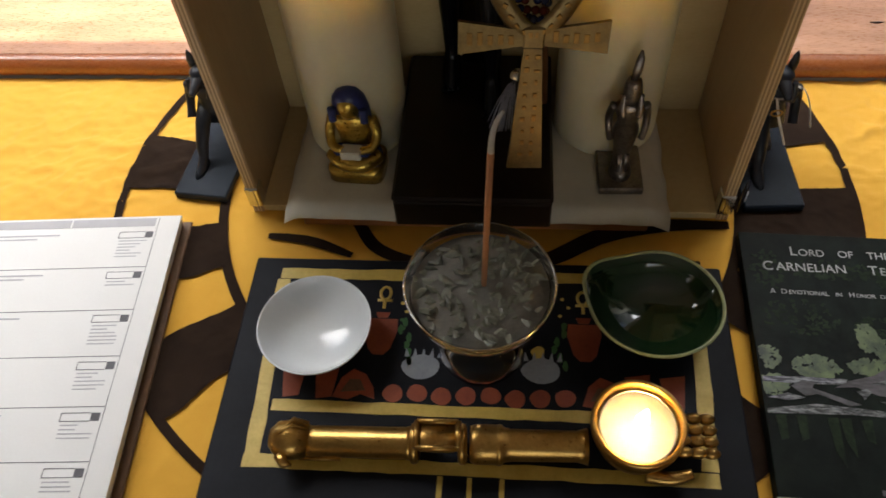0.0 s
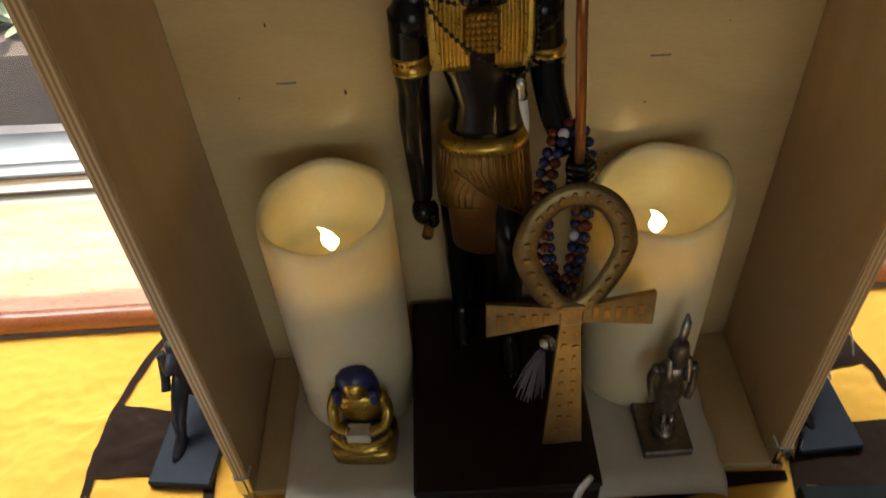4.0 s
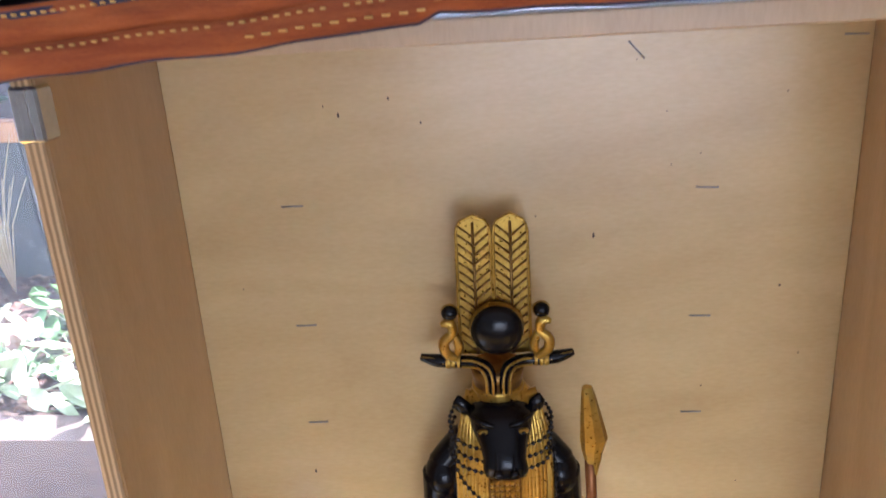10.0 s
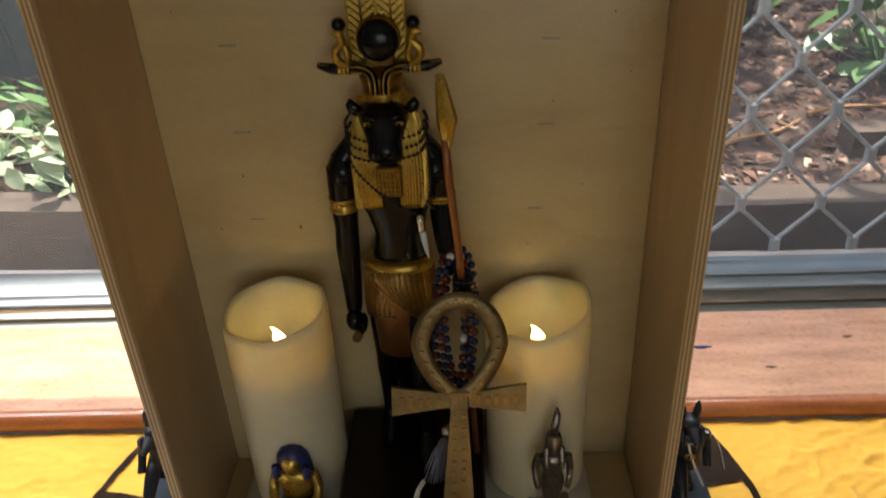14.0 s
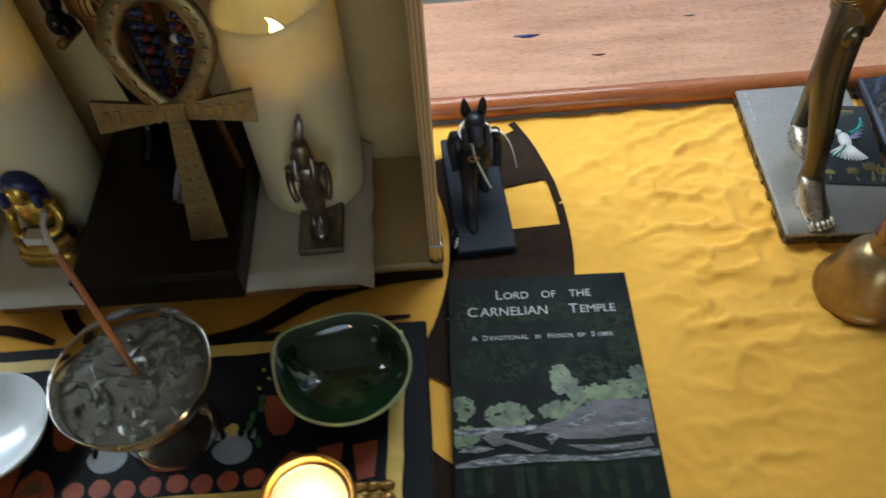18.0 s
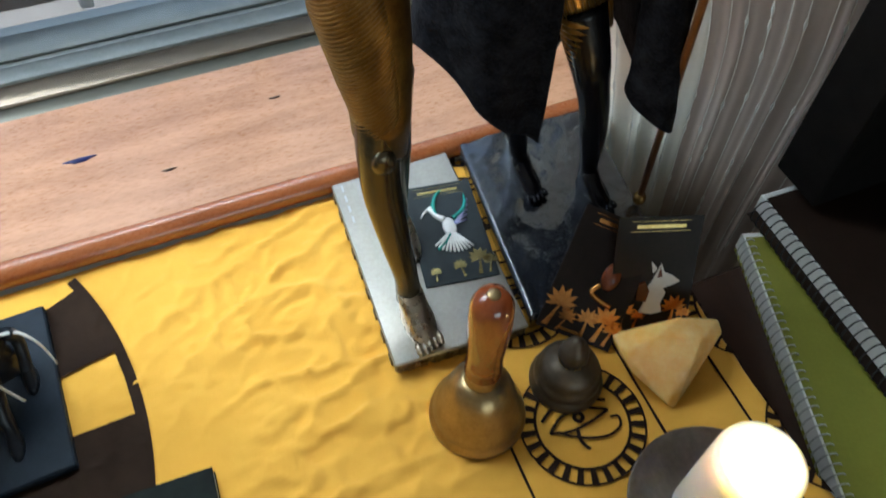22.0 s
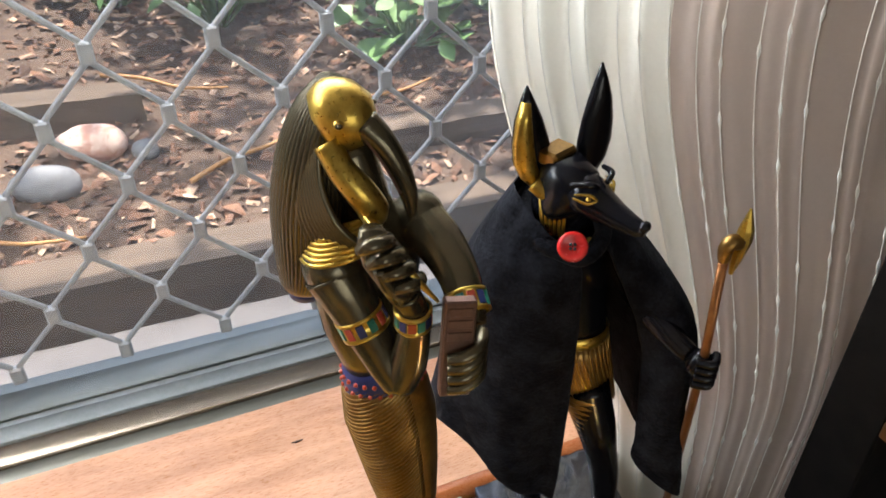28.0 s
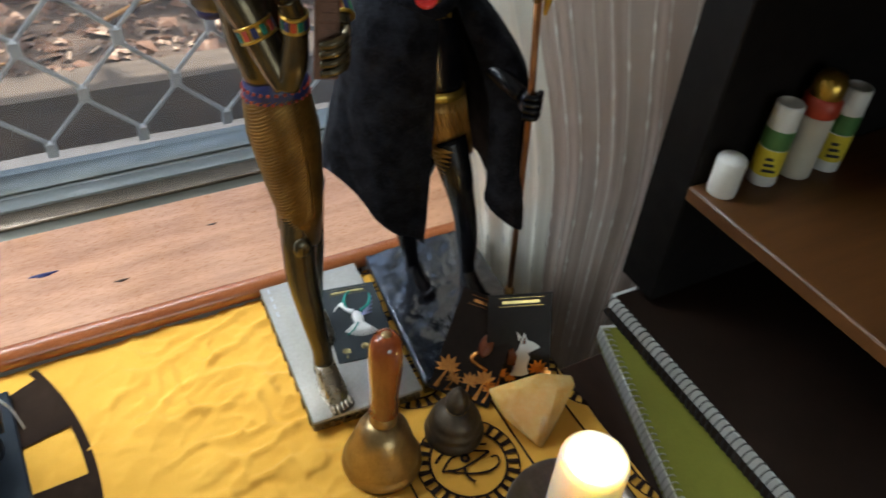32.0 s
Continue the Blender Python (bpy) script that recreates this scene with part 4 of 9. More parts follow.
def feather(g, cx, y, z0, z1, w, slot, leafslot):
    """One upright plume with a rounded tip, a raised rim, a spine and slanting barbs."""
    n = 26
    out = []
    for k in range(n + 1):
        t = k / n
        tip = math.sqrt(max(0.0, 1 - max(0.0, (t - 0.88) / 0.12) ** 2))
        out.append((cx + w * (1.0 - 0.10 * t) * tip, z0 + (z1 - z0) * t))
    poly = out + [(2 * cx - px, pz) for px, pz in out][::-1]
    v, f = slab(poly, 0, 0.005)
    g.add(([(p[0], y + 0.0025 - p[2], p[1]) for p in v], f), slot, False)
    g.add(tube([(px, y - 0.0024, pz) for px, pz in poly], 0.0010, 6), slot)
    g.add(tube([(cx, y - 0.0030, z0), (cx, y - 0.0030, z1 - 0.004)], 0.0009, 6), leafslot)
    for k in range(1, 15):
        zz = z0 + (z1 - z0) * k / 15.6
        for s in (-1, 1):
            g.add(tube([(cx, y - 0.0030, zz - 0.004), (cx + s * w * 0.84, y - 0.0028, zz + 0.0035)], 0.0007, 5), leafslot)


def sobek():
    """Standing figure with a beast's head, tall plumes, striped wig and kilt: one mesh, feet at the origin."""
    g = Geo()
    K, G, O, C = 0, 1, 2, 3
    # feet and legs
    for x, y0 in ((-0.0180, 0.010), (0.0185, -0.022)):
        g.add(body([(x, y0 - 0.012, 0.0, 0.0085, 0.022), (x, y0 - 0.012, 0.006, 0.0085, 0.021), (x, y0 - 0.002, 0.012, 0.0075, 0.011), (x, y0, 0.022, 0.0068, 0.0080), (x, y0 + 0.003, 0.050, 0.0085, 0.0105), (x, y0 + 0.002, 0.070, 0.0098, 0.0115), (x * 0.98, y0 * 0.9, 0.088, 0.0098, 0.0105), (x * 0.95, y0 * 0.7, 0.105, 0.0112, 0.0125), (x * 0.8, y0 * 0.3, 0.150, 0.0145, 0.0160)], 18), K)
        for t in range(4):
            g.add(ball((x - 0.0062 + 0.0042 * t, y0 - 0.033 + 0.0008 * t, 0.003), (0.0023, 0.004, 0.0027), 8, 5), K)
    g.add(rbox(-0.010, 0.014, 0.0, 0.012, 0.026, 0.16, 0.003), K)
    # kilt: an underskirt and two wraps that part in front, one long and one short
    g.add(body([(0.003, -0.004, 0.104, 0.0245, 0.0185), (0.002, -0.003, 0.150, 0.0270, 0.0195), (0.002, -0.001, 0.188, 0.0270, 0.0180)], 28), C)
    def wrap(a0, a1, hem0, hem1, n=22):
        """A pleated wrap from one turn of the waist to another; its hem runs from hem0 to hem1."""
        top, rows = 0.1935, []
        for k in range(9):
            t = k / 8
            row = []
            for j in range(n + 1):
                u = j / n
                a = a0 + (a1 - a0) * u
                z = top + (hem0 + (hem1 - hem0) * u - top) * t
                w = 0.0282 + 0.0036 * math.sin(min(t, 1.0) * 2.2)
                row.append((0.0025 + w * math.cos(a), -0.001 - 0.002 * t + (w * 0.74) * math.sin(a), z))
            rows.append(row)
        v = [p for r in rows for p in r]
        f = [(i * (n + 1) + j, i * (n + 1) + j + 1, (i + 1) * (n + 1) + j + 1, (i + 1) * (n + 1) + j) for i in range(8) for j in range(n)]
        g.add((v, f), O)
        for j in range(0, n + 1):
            g.add(tube([rows[i][max(0, min(n, j + (1 if i > 5 else 0)))] for i in range(0, 9, 2)], 0.00085, 5), O)
        g.add(tube(rows[8], 0.0012, 6), O)
    wrap(-1.72, -5.2, 0.150, 0.130)
    wrap(-2.25, 0.9, 0.180, 0.092)
    g.add(lathe([(0.0278, 0.188), (0.0300, 0.190), (0.0298, 0.1955), (0.0276, 0.1975), (0.0205, 0.1990)], 32, sy=0.73), G, True, move(0.0025, -0.001, 0))
    # trunk
    g.add(body([(0.003, 0, 0.188, 0.0268, 0.0175), (0.0045, 0, 0.204, 0.0225, 0.0160), (0.0050, -0.001, 0.221, 0.0205, 0.0160), (0.0040, -0.001, 0.240, 0.0250, 0.0155), (0.0020, -0.001, 0.258, 0.0330, 0.0165), (0.0, 0, 0.275, 0.0390, 0.0170), (0, 0.001, 0.288, 0.0360, 0.0165), (0, 0.001, 0.298, 0.0240, 0.0150), (0, 0, 0.312, 0.0150, 0.0140)], 28), K)
    for s in (-1, 1):
        g.add(ball((0.002 + s * 0.014, -0.0080, 0.260), (0.014, 0.0065, 0.011), 14, 9), K)
        g.add(ball((s * 0.0372, 0.0005, 0.2765), (0.0126, 0.0135, 0.0160), 18, 12), K)
        g.add(lobed([(s * 0.018, 0.006, 0.304), (s * 0.028, 0.004, 0.296), (s * 0.038, 0.001, 0.284)], [0.010, 0.0095, 0.010], 12), K)
    # hanging arm
    g.add(lobed([(-0.0385, 0.0005, 0.280), (-0.0397, 0.001, 0.250), (-0.0397, 0.002, 0.226), (-0.0405, 0.001, 0.205), (-0.0400, -0.003, 0.165), (-0.0400, -0.006, 0.146)], [0.0122, 0.0116, 0.0100, 0.0102, 0.0080, 0.0066], 16), K)
    g.add(ball((-0.0405, -0.008, 0.1365), (0.0078, 0.0098, 0.0108), 14, 9), K)
    for t in range(4):
        g.add(lobed([(-0.0340, -0.015 + 0.0042 * t, 0.138), (-0.0320, -0.0155 + 0.0042 * t, 0.131), (-0.0370, -0.015 + 0.0042 * t, 0.126)], 0.0025, 8), K)
    g.add(tube([(-0.0385, -0.023, 0.126), (-0.0345, 0.004, 0.122)], 0.0040, 10), O)
    # arm with the staff
    g.add(lobed([(0.0385, 0.0005, 0.280), (0.0410, 0.001, 0.250), (0.0420, -0.010, 0.232), (0.0460, -0.026, 0.216), (0.0530, -0.040, 0.2030)], [0.0118, 0.0112, 0.0096, 0.0092, 0.0070], 16), K)
    g.add(ball((0.0575, -0.0455, 0.1960), (0.0090, 0.0098, 0.0105), 14, 9), K)
    for t in range(4):
        g.add(lobed([(0.0495, -0.0510, 0.1885 + 0.0048 * t), (0.0570, -0.0560, 0.1885 + 0.0048 * t), (0.0640, -0.0500, 0.1885 + 0.0048 * t)], 0.0026, 8), K)
    for x, y, z, r in ((-0.0395, 0.0010, 0.2480, 0.0113), (0.0412, 0.0005, 0.2490, 0.0108)):
        g.add(lathe([(r - 0.0006, -0.0062), (r + 0.0012, -0.0056), (r + 0.0012, -0.0034), (r + 0.0003, -0.0028), (r + 0.0003, 0.0028), (r + 0.0012, 0.0034), (r + 0.0012, 0.0056), (r - 0.0006, 0.0062)], 26), G, True, move(x, y, z))
    # staff with a broad faceted spearhead and a barb
    g.add(tube([(0.0640, -0.036, 0.0015), (0.0545, -0.0530, 0.2265), (0.0490, -0.060, 0.2965), (0.0475, -0.0605, 0.3350)], 0.0030, 12), C)
    g.add(body([(0.0490, -0.0605, 0.326, 0.0040, 0.0040), (0.0492, -0.0607, 0.3335, 0.0062, 0.0050), (0.0498, -0.061, 0.3400, 0.0076, 0.0052), (0.0484, -0.061, 0.352, 0.0060, 0.0046), (0.0466, -0.061, 0.3670, 0.0038, 0.0034), (0.0460, -0.061, 0.3720, 0.0026, 0.0024)], 8), G, False)
    g.add(body([(0.0500, -0.0600, 0.3165, 0.0016, 0.0020), (0.0508, -0.0605, 0.3270, 0.0032, 0.0036), (0.0510, -0.0608, 0.3380, 0.0044, 0.0044)], 8), G, False)
    # wig with two lappets of fine cords
    g.add(body([(0.001, 0.012, 0.262, 0.0285, 0.008), (0.001, 0.010, 0.285, 0.0290, 0.0120), (0.001, 0.006, 0.305, 0.0290, 0.0160), (0.001, 0.002, 0.322, 0.0245, 0.0175), (0.001, 0.000, 0.336, 0.0200, 0.0160), (0.001, 0.000, 0.343, 0.0150, 0.0130)], 30), G)
    for s in (-1, 1):
        inner, outer = (0.0085, 0.0285)
        for t in range(10):
            u = t / 9
            xb = 0.0020 + s * (inner + (outer - inner) * u)
            xt = 0.0015 + s * (0.0115 + 0.0085 * u)
            back = 0.0070 * max(0.0, u - 0.55) ** 1.4 * 3
            g.add(lobed([(xt, -0.009 + 0.008 * u, 0.339), (xb * 0.94, -0.0135 + back, 0.3100), (xb * 1.02, -0.0170 + back, 0.2820), (xb, -0.0185 + back, 0.2510)], [0.0016, 0.0018, 0.0018, 0.0016], 8), G)
        g.add(turned(slab([(inner, 0.2500), (outer, 0.2510), (outer, 0.290), (0.0215, 0.3300), (0.0120, 0.3300), (inner, 0.290)], 0.0, 0.0045) if s > 0 else slab([(-inner, 0.2500), (-outer, 0.2510), (-outer, 0.290), (-0.0215, 0.3300), (-0.0120, 0.3300), (-inner, 0.290)], 0.0, 0.0045), Matrix(((1, 0, 0, 0.0020), (0, 0.12, -1, -0.0435), (0, 1, 0, 0), (0, 0, 0, 1)))), G, False)
    # beaded collar
    for r in range(6):
        for t in range(6):
            g.add(rbox(-0.0076 + 0.0031 * t, -0.0232, 0.2635 + 0.0040 * r, -0.0048 + 0.0031 * t, -0.0205, 0.2669 + 0.0040 * r, 0.0008), G, False)
    g.add(rbox(-0.0082, -0.0215, 0.2615, 0.0118, -0.013, 0.288, 0.001), O, False)
    # head: broad flat brow, long muzzle that slopes down, ears
    rings = []
    for k, (y, z, w, h, x) in enumerate(((0.004, 0.3270, 0.0150, 0.0100, 0.0), (-0.006, 0.3290, 0.0182, 0.0112, 0.0003), (-0.0150, 0.3270, 0.0192, 0.0116, 0.0008), (-0.0215, 0.3220, 0.0172, 0.0114, 0.0012), (-0.0270, 0.3155, 0.0140, 0.0106, 0.0016), (-0.0315, 0.3090, 0.0126, 0.0100, 0.0020), (-0.0350, 0.3040, 0.0134, 0.0092, 0.0024), (-0.0372, 0.3005, 0.0118, 0.0070, 0.0026), (-0.0380, 0.2990, 0.0060, 0.0036, 0.0026))):
        t = min(1.0, k / 4)
        ny, nz = -math.sin(0.25 + 0.55 * t), math.cos(0.25 + 0.55 * t)
        rings.append([(x + w * math.copysign(abs(math.cos(b)) ** 0.8, math.cos(b)), y + ny * h * math.sin(b), z + nz * h * math.sin(b)) for b in [2 * math.pi * j / 24 for j in range(24)]])
    g.add(loft(rings), K)
    for s in (-1, 1):
        g.add(ball((0.0026 + s * 0.0048, -0.0425, 0.3055), (0.0030, 0.0026, 0.0028), 10, 7), K)
        g.add(lobed([(0.001 + s * 0.0045, -0.0285, 0.3290), (0.001 + s * 0.0115, -0.0275, 0.3310), (0.001 + s * 0.0185, -0.0190, 0.3315)], [0.0014, 0.0022, 0.0014], 8), K)
        g.add(lobed([(0.0012 + s * 0.0030, -0.0300, 0.3260), (0.0018 + s * 0.0042, -0.0370, 0.3150), (0.0024 + s * 0.0046, -0.0420, 0.3075)], [0.0016, 0.0018, 0.0012], 8), K)
        g.add(ball((0.0018 + s * 0.0118, -0.0292, 0.3262), (0.0034, 0.0022, 0.0019), 10, 6), G)
        g.add(ball((0.0018 + s * 0.0118, -0.0312, 0.3260), (0.0014, 0.0011, 0.0011), 8, 5), K)
        g.add(body([(s * 0.0165, -0.005, 0.3240, 0.0056, 0.0040), (s * 0.0205, -0.007, 0.3290, 0.0066, 0.0038), (s * 0.0232, -0.008, 0.3340, 0.0050, 0.0028), (s * 0.0244, -0.008, 0.3385, 0.0010, 0.0010)], 14), K)
    # crown: modius, horns, disc, serpents, plumes
    g.add(lathe([(0.0140, 0.3345), (0.0158, 0.3365), (0.0152, 0.3395), (0.0160, 0.3415), (0.0160, 0.3435), (0.0150, 0.3440)], 32, True), G, True, move(0, -0.001, 0))
    g.add(lathe([(0.0146, 0.3438), (0.0156, 0.3500), (0.0166, 0.3560), (0.0158, 0.3562), (0.0148, 0.3500)], 32, True), O, True, move(0, -0.001, 0))
    for s in (-1, 1):
        g.add(lobed([(s * 0.0032, -0.0175, 0.3450), (s * 0.0036, -0.0165, 0.3550), (s * 0.0065, -0.0130, 0.3605), (s * 0.014, -0.0085, 0.3615), (s * 0.024, -0.0065, 0.3612), (s * 0.036, -0.0055, 0.3618), (s * 0.0460, -0.005, 0.3645)], [0.0022, 0.0028, 0.0032, 0.0036, 0.0040, 0.0042, 0.0020], 12), K)
        for d in (0.0020, 0.0058):
            g.add(lobed([(s * (0.0010 + d), -0.0202, 0.3450), (s * (0.0013 + d), -0.0195, 0.3550), (s * (0.0040 + d), -0.0165, 0.3612 - 0.3 * (d - 0.0020)), (s * 0.014, -0.0125, 0.3640 - 1.1 * (d - 0.0020)), (s * 0.021, -0.0105, 0.3636 - 1.1 * (d - 0.0020))], 0.0008, 6), G)
        for dx in (0.0230, 0.0262, 0.0294):
            g.add(lathe([(0.0040, -0.0015), (0.0049, 0), (0.0040, 0.0015)], 14), G, True, pose(s * dx, -0.0062, 0.3613, 0, 90, 0))
        for t in (-1, 0, 1):
            g.add(tube([(s * 0.0320, -0.0094 + 0.001 * abs(t), 0.3616 + 0.0022 * t), (s * 0.0450, -0.0068, 0.3644 + 0.0008 * t)], 0.0006, 5), G)
        g.add(lobed([(s * 0.0240, -0.0090, 0.3645), (s * 0.0300, -0.010, 0.3690), (s * 0.0308, -0.010, 0.3760), (s * 0.0258, -0.0100, 0.3815), (s * 0.0272, -0.0110, 0.3885), (s * 0.0322, -0.0125, 0.3880)], [0.0026, 0.0032, 0.0034, 0.0031, 0.0036, 0.0014], 10), G)
        g.add(lobed([(s * 0.0242, -0.0085, 0.3650), (s * 0.0222, -0.0085, 0.3720), (s * 0.0246, -0.0090, 0.3800)], [0.0018, 0.0030, 0.0026], 8), G)
        g.add(ball((s * 0.0268, -0.0100, 0.3945), (0.0048, 0.0042, 0.0048), 14, 9), K)
        g.add(lathe([(0.0046, -0.0012), (0.0054, 0), (0.0046, 0.0012)], 16), G, True, pose(s * 0.0268, -0.0085, 0.3945, 90, 0, 0))
        feather(g, s * 0.0108 - 0.0004, 0.003, 0.3625, 0.4500, 0.0108, G, O)
    g.add(ball((0.0006, -0.0100, 0.3825), (0.0155, 0.0080, 0.0155), 28, 16), K)
    g.add(lathe([(0.0146, -0.003), (0.0163, 0), (0.0146, 0.003)], 32), G, True, pose(0.0006, -0.0055, 0.3825, 90, 0, 0))
    return g


put("crocodile_god_statue", sobek(), [M["black"], M["gold"], M["oldgold"], M["copper_shaft"]], move(0.2015, 0.1000, PT, 0.0), None,
    "tall black and gold beast-headed god statue with plumed crown and staff", "statue")

# black bead necklace wound round the statue's neck, with a tooth pendant
neck = thing("bead_necklace", "long string of small black beads wound round the statue's neck", "necklace", at=move(0.2015, 0.1000, PT))
bead = Geo().add(ball((0, 0, 0), 0.00145, 8, 6)).mesh("bead", [M["bead_black"]])
def strand(pts, step=0.0036):
    p = smooth_path(pts, 14)
    run, last = 0.0, None
    for q in p:
        if last is None or (q - last).length >= step:
            part("bead", bead, M["bead_black"], neck, at=Matrix.Translation(q))
            last = q
    part("string", tube(p[::3] + [p[-1]], 0.0004, 5), M["bead_black"], neck)
for z, d in ((0.3165, 0.0), (0.3090, 0.001), (0.3015, 0.002)):
    strand([(-0.0285, 0.010, z + 0.004), (-0.0310, -0.002, z + 0.001), (-0.0250, -0.0170 - d, z - 0.004), (-0.0100, -0.0225 - d, z - 0.0075)])
    strand([(0.0300, 0.010, z + 0.004), (0.0325, -0.002, z + 0.002), (0.0270, -0.0170 - d, z - 0.003), (0.0130, -0.0225 - d, z - 0.0055)])
strand([(-0.0320, -0.006, 0.300), (-0.0245, -0.0195, 0.287), (-0.0120, -0.0225, 0.272), (0.002, -0.0240, 0.260), (0.016, -0.0215, 0.249), (0.0245, -0.0215, 0.245)])
strand([(0.0335, -0.004, 0.300), (0.0335, -0.0150, 0.280), (0.0325, -0.0190, 0.262), (0.0255, -0.0215, 0.246)])
g = Geo().add(lathe([(0.0005, 0.013), (0.0026, 0.012), (0.0034, 0.008), (0.0028, 0.004), (0.0034, 0.0), (0.003, -0.002)], 12))
pend = part("pendant_cap", g, M["silver"], neck, "dark silver cap", at=pose(0.0248, -0.0215, 0.2330, 0, -6, 0))
g = Geo().add(body([(0, 0, -0.002, 0.0026, 0.0024), (0.0004, 0, -0.012, 0.0026, 0.0023), (0.001, 0, -0.022, 0.0016, 0.0015), (0.0016, 0, -0.028, 0.0003, 0.0003)], 12))
part("tooth", g, M["tooth"], pend, "white tooth-shaped bead")

# prayer beads hung over the fist
mala = thing("prayer_bead_string", "string of blue and red stone beads hung on the statue's fist", "prayer beads", at=move(0.2015, 0.0915, PT))
meshes = [Geo().add(ball((0, 0, 0), 0.0034, 12, 8)).mesh("bead", [M[k]]) for k in ("bead_blue", "bead_red", "bead_white")]
loop = smooth_path([(0.046, -0.036, 0.215), (0.040, -0.038, 0.190), (0.037, -0.044, 0.155), (0.040, -0.050, 0.120), (0.047, -0.054, 0.095), (0.055, -0.053, 0.100), (0.060, -0.050, 0.130), (0.0625, -0.044, 0.165), (0.062, -0.038, 0.195), (0.056, -0.030, 0.214), (0.046, -0.033, 0.218)], 12)
rnd, last, k = random.Random(3), None, 0
for pth in (loop, [q + Vector((-0.0055, 0.004, -0.002)) for q in loop], [q + Vector((0.0035, 0.0075, 0.002)) for q in loop]):
    last = None
    for q in pth:
        if last is None or (q - last).length >= 0.0069:
            kind = 1 if k % 5 == 3 or k % 7 == 2 else (2 if k % 23 == 9 else 0)
            part("bead", meshes[kind], None, mala, at=Matrix.Translation(q))
            last, k = q, k + 1
g = Geo().add(ball((0.040, -0.062, 0.060), 0.0062, 12, 8))
part("silver_bead", g, M["silver"], mala, "large silver bead")
g = Geo()
for i in range(40):
    a, r = rnd.uniform(0, 6.28), rnd.uniform(0, 1)
    g.add(tube([(0.036 + 0.003 * r * math.cos(a), -0.063 + 0.003 * r * math.sin(a), 0.052), (0.032 + 0.008 * r * math.cos(a), -0.066 + 0.007 * r * math.sin(a), 0.036), (0.028 + 0.013 * r * math.cos(a), -0.070 + 0.010 * r * math.sin(a), 0.008 + 0.008 * r)], 0.00045, 4))
part("tassel", g, M["thread"], mala, "grey thread tassel")

# brass ankh leaning on the staff
ankh = thing("brass_ankh", "aged brass ankh with stamped signs, leaning against the statue", "ankh", at=Matrix.Translation((0.2485, -0.0125, PT + 0.0012)) @ pose(0, 0, 0, -13.0, 3.0, 4))
def bar(a, b, wa, wb, th=0.0042):
    a, b = Vector((a[0], 0, a[1])), Vector((b[0], 0, b[1]))
    d = (b - a).normalized()
    s = Vector((-d.z, 0, d.x))
    c = [a + s * wa, a - s * wa, b - s * wb, b + s * wb]
    v = [(p.x, -th * 0.5, p.z) for p in c] + [(p.x, th * 0.5, p.z) for p in c]
    return v, [(0, 1, 2, 3), (7, 6, 5, 4), (0, 4, 5, 1), (1, 5, 6, 2), (2, 6, 7, 3), (3, 7, 4, 0)]
part("stem", bar((0, 0.0), (0, 0.112), 0.0142, 0.0062), M["brass_old"], ankh, smooth=False)
part("arm", bar((-0.006, 0.1125), (-0.0545, 0.1125), 0.0058, 0.0125), M["brass_old"], ankh, smooth=False)
part("arm", bar((0.006, 0.1125), (0.0545, 0.1125), 0.0058, 0.0125), M["brass_old"], ankh, "coppery bare brass", smooth=False)
loop_pts = [(0.0315 * math.sin(a) * (0.62 + 0.38 * min(1, (1 - math.cos(a)) / 1.1)), 0, 0.1565 - 0.0415 * math.cos(a)) for a in [2 * math.pi * i / 56 for i in range(56)]]
part("loop", tube([Vector(q) for q in loop_pts], 0.0024, 12, 3.1, True), M["brass_old"], ankh)
part("boss", rbox(-0.0085, -0.0034, 0.1035, 0.0085, 0.0034, 0.1215, 0.002), M["brass_old"], ankh, smooth=False)
g, rnd = Geo(), random.Random(8)
for i in range(26):
    a = 2 * math.pi * (i + 0.5) / 26
    x, z = 0.0315 * math.sin(a) * (0.62 + 0.38 * min(1, (1 - math.cos(a)) / 1.1)), 0.1565 - 0.0415 * math.cos(a)
    g.add(rbox(-0.0018, -0.0036, -0.0024, 0.0018 * rnd.uniform(0.3, 1), -0.0022, 0.0024 * rnd.uniform(0.3, 1), 0.0004), 0, False, Matrix.Translation((x, 0, z)) @ pose(0, 0, 0, 0, math.degrees(a), 0))
for i in range(9):
    z = 0.012 + 0.0105 * i
    for s in (-1, 1):
        g.add(rbox(s * 0.004 - 0.0025 * rnd.uniform(0.4, 1), -0.0029, z, s * 0.004 + 0.0025 * rnd.uniform(0.4, 1), -0.0018, z + rnd.uniform(0.002, 0.006), 0.0003), 0, False)
for s in (-1, 1):
    for i in range(5):
        x = s * (0.016 + 0.0075 * i)
        g.add(rbox(x - 0.0024, -0.0029, 0.1125 - 0.0055 * rnd.uniform(0.5, 1), x + 0.0016, -0.0018, 0.1125 + 0.0055 * rnd.uniform(0.4, 1), 0.0003), 0, False)
part("stamped_sign", g, M["oldgold"], ankh, "worn raised signs")


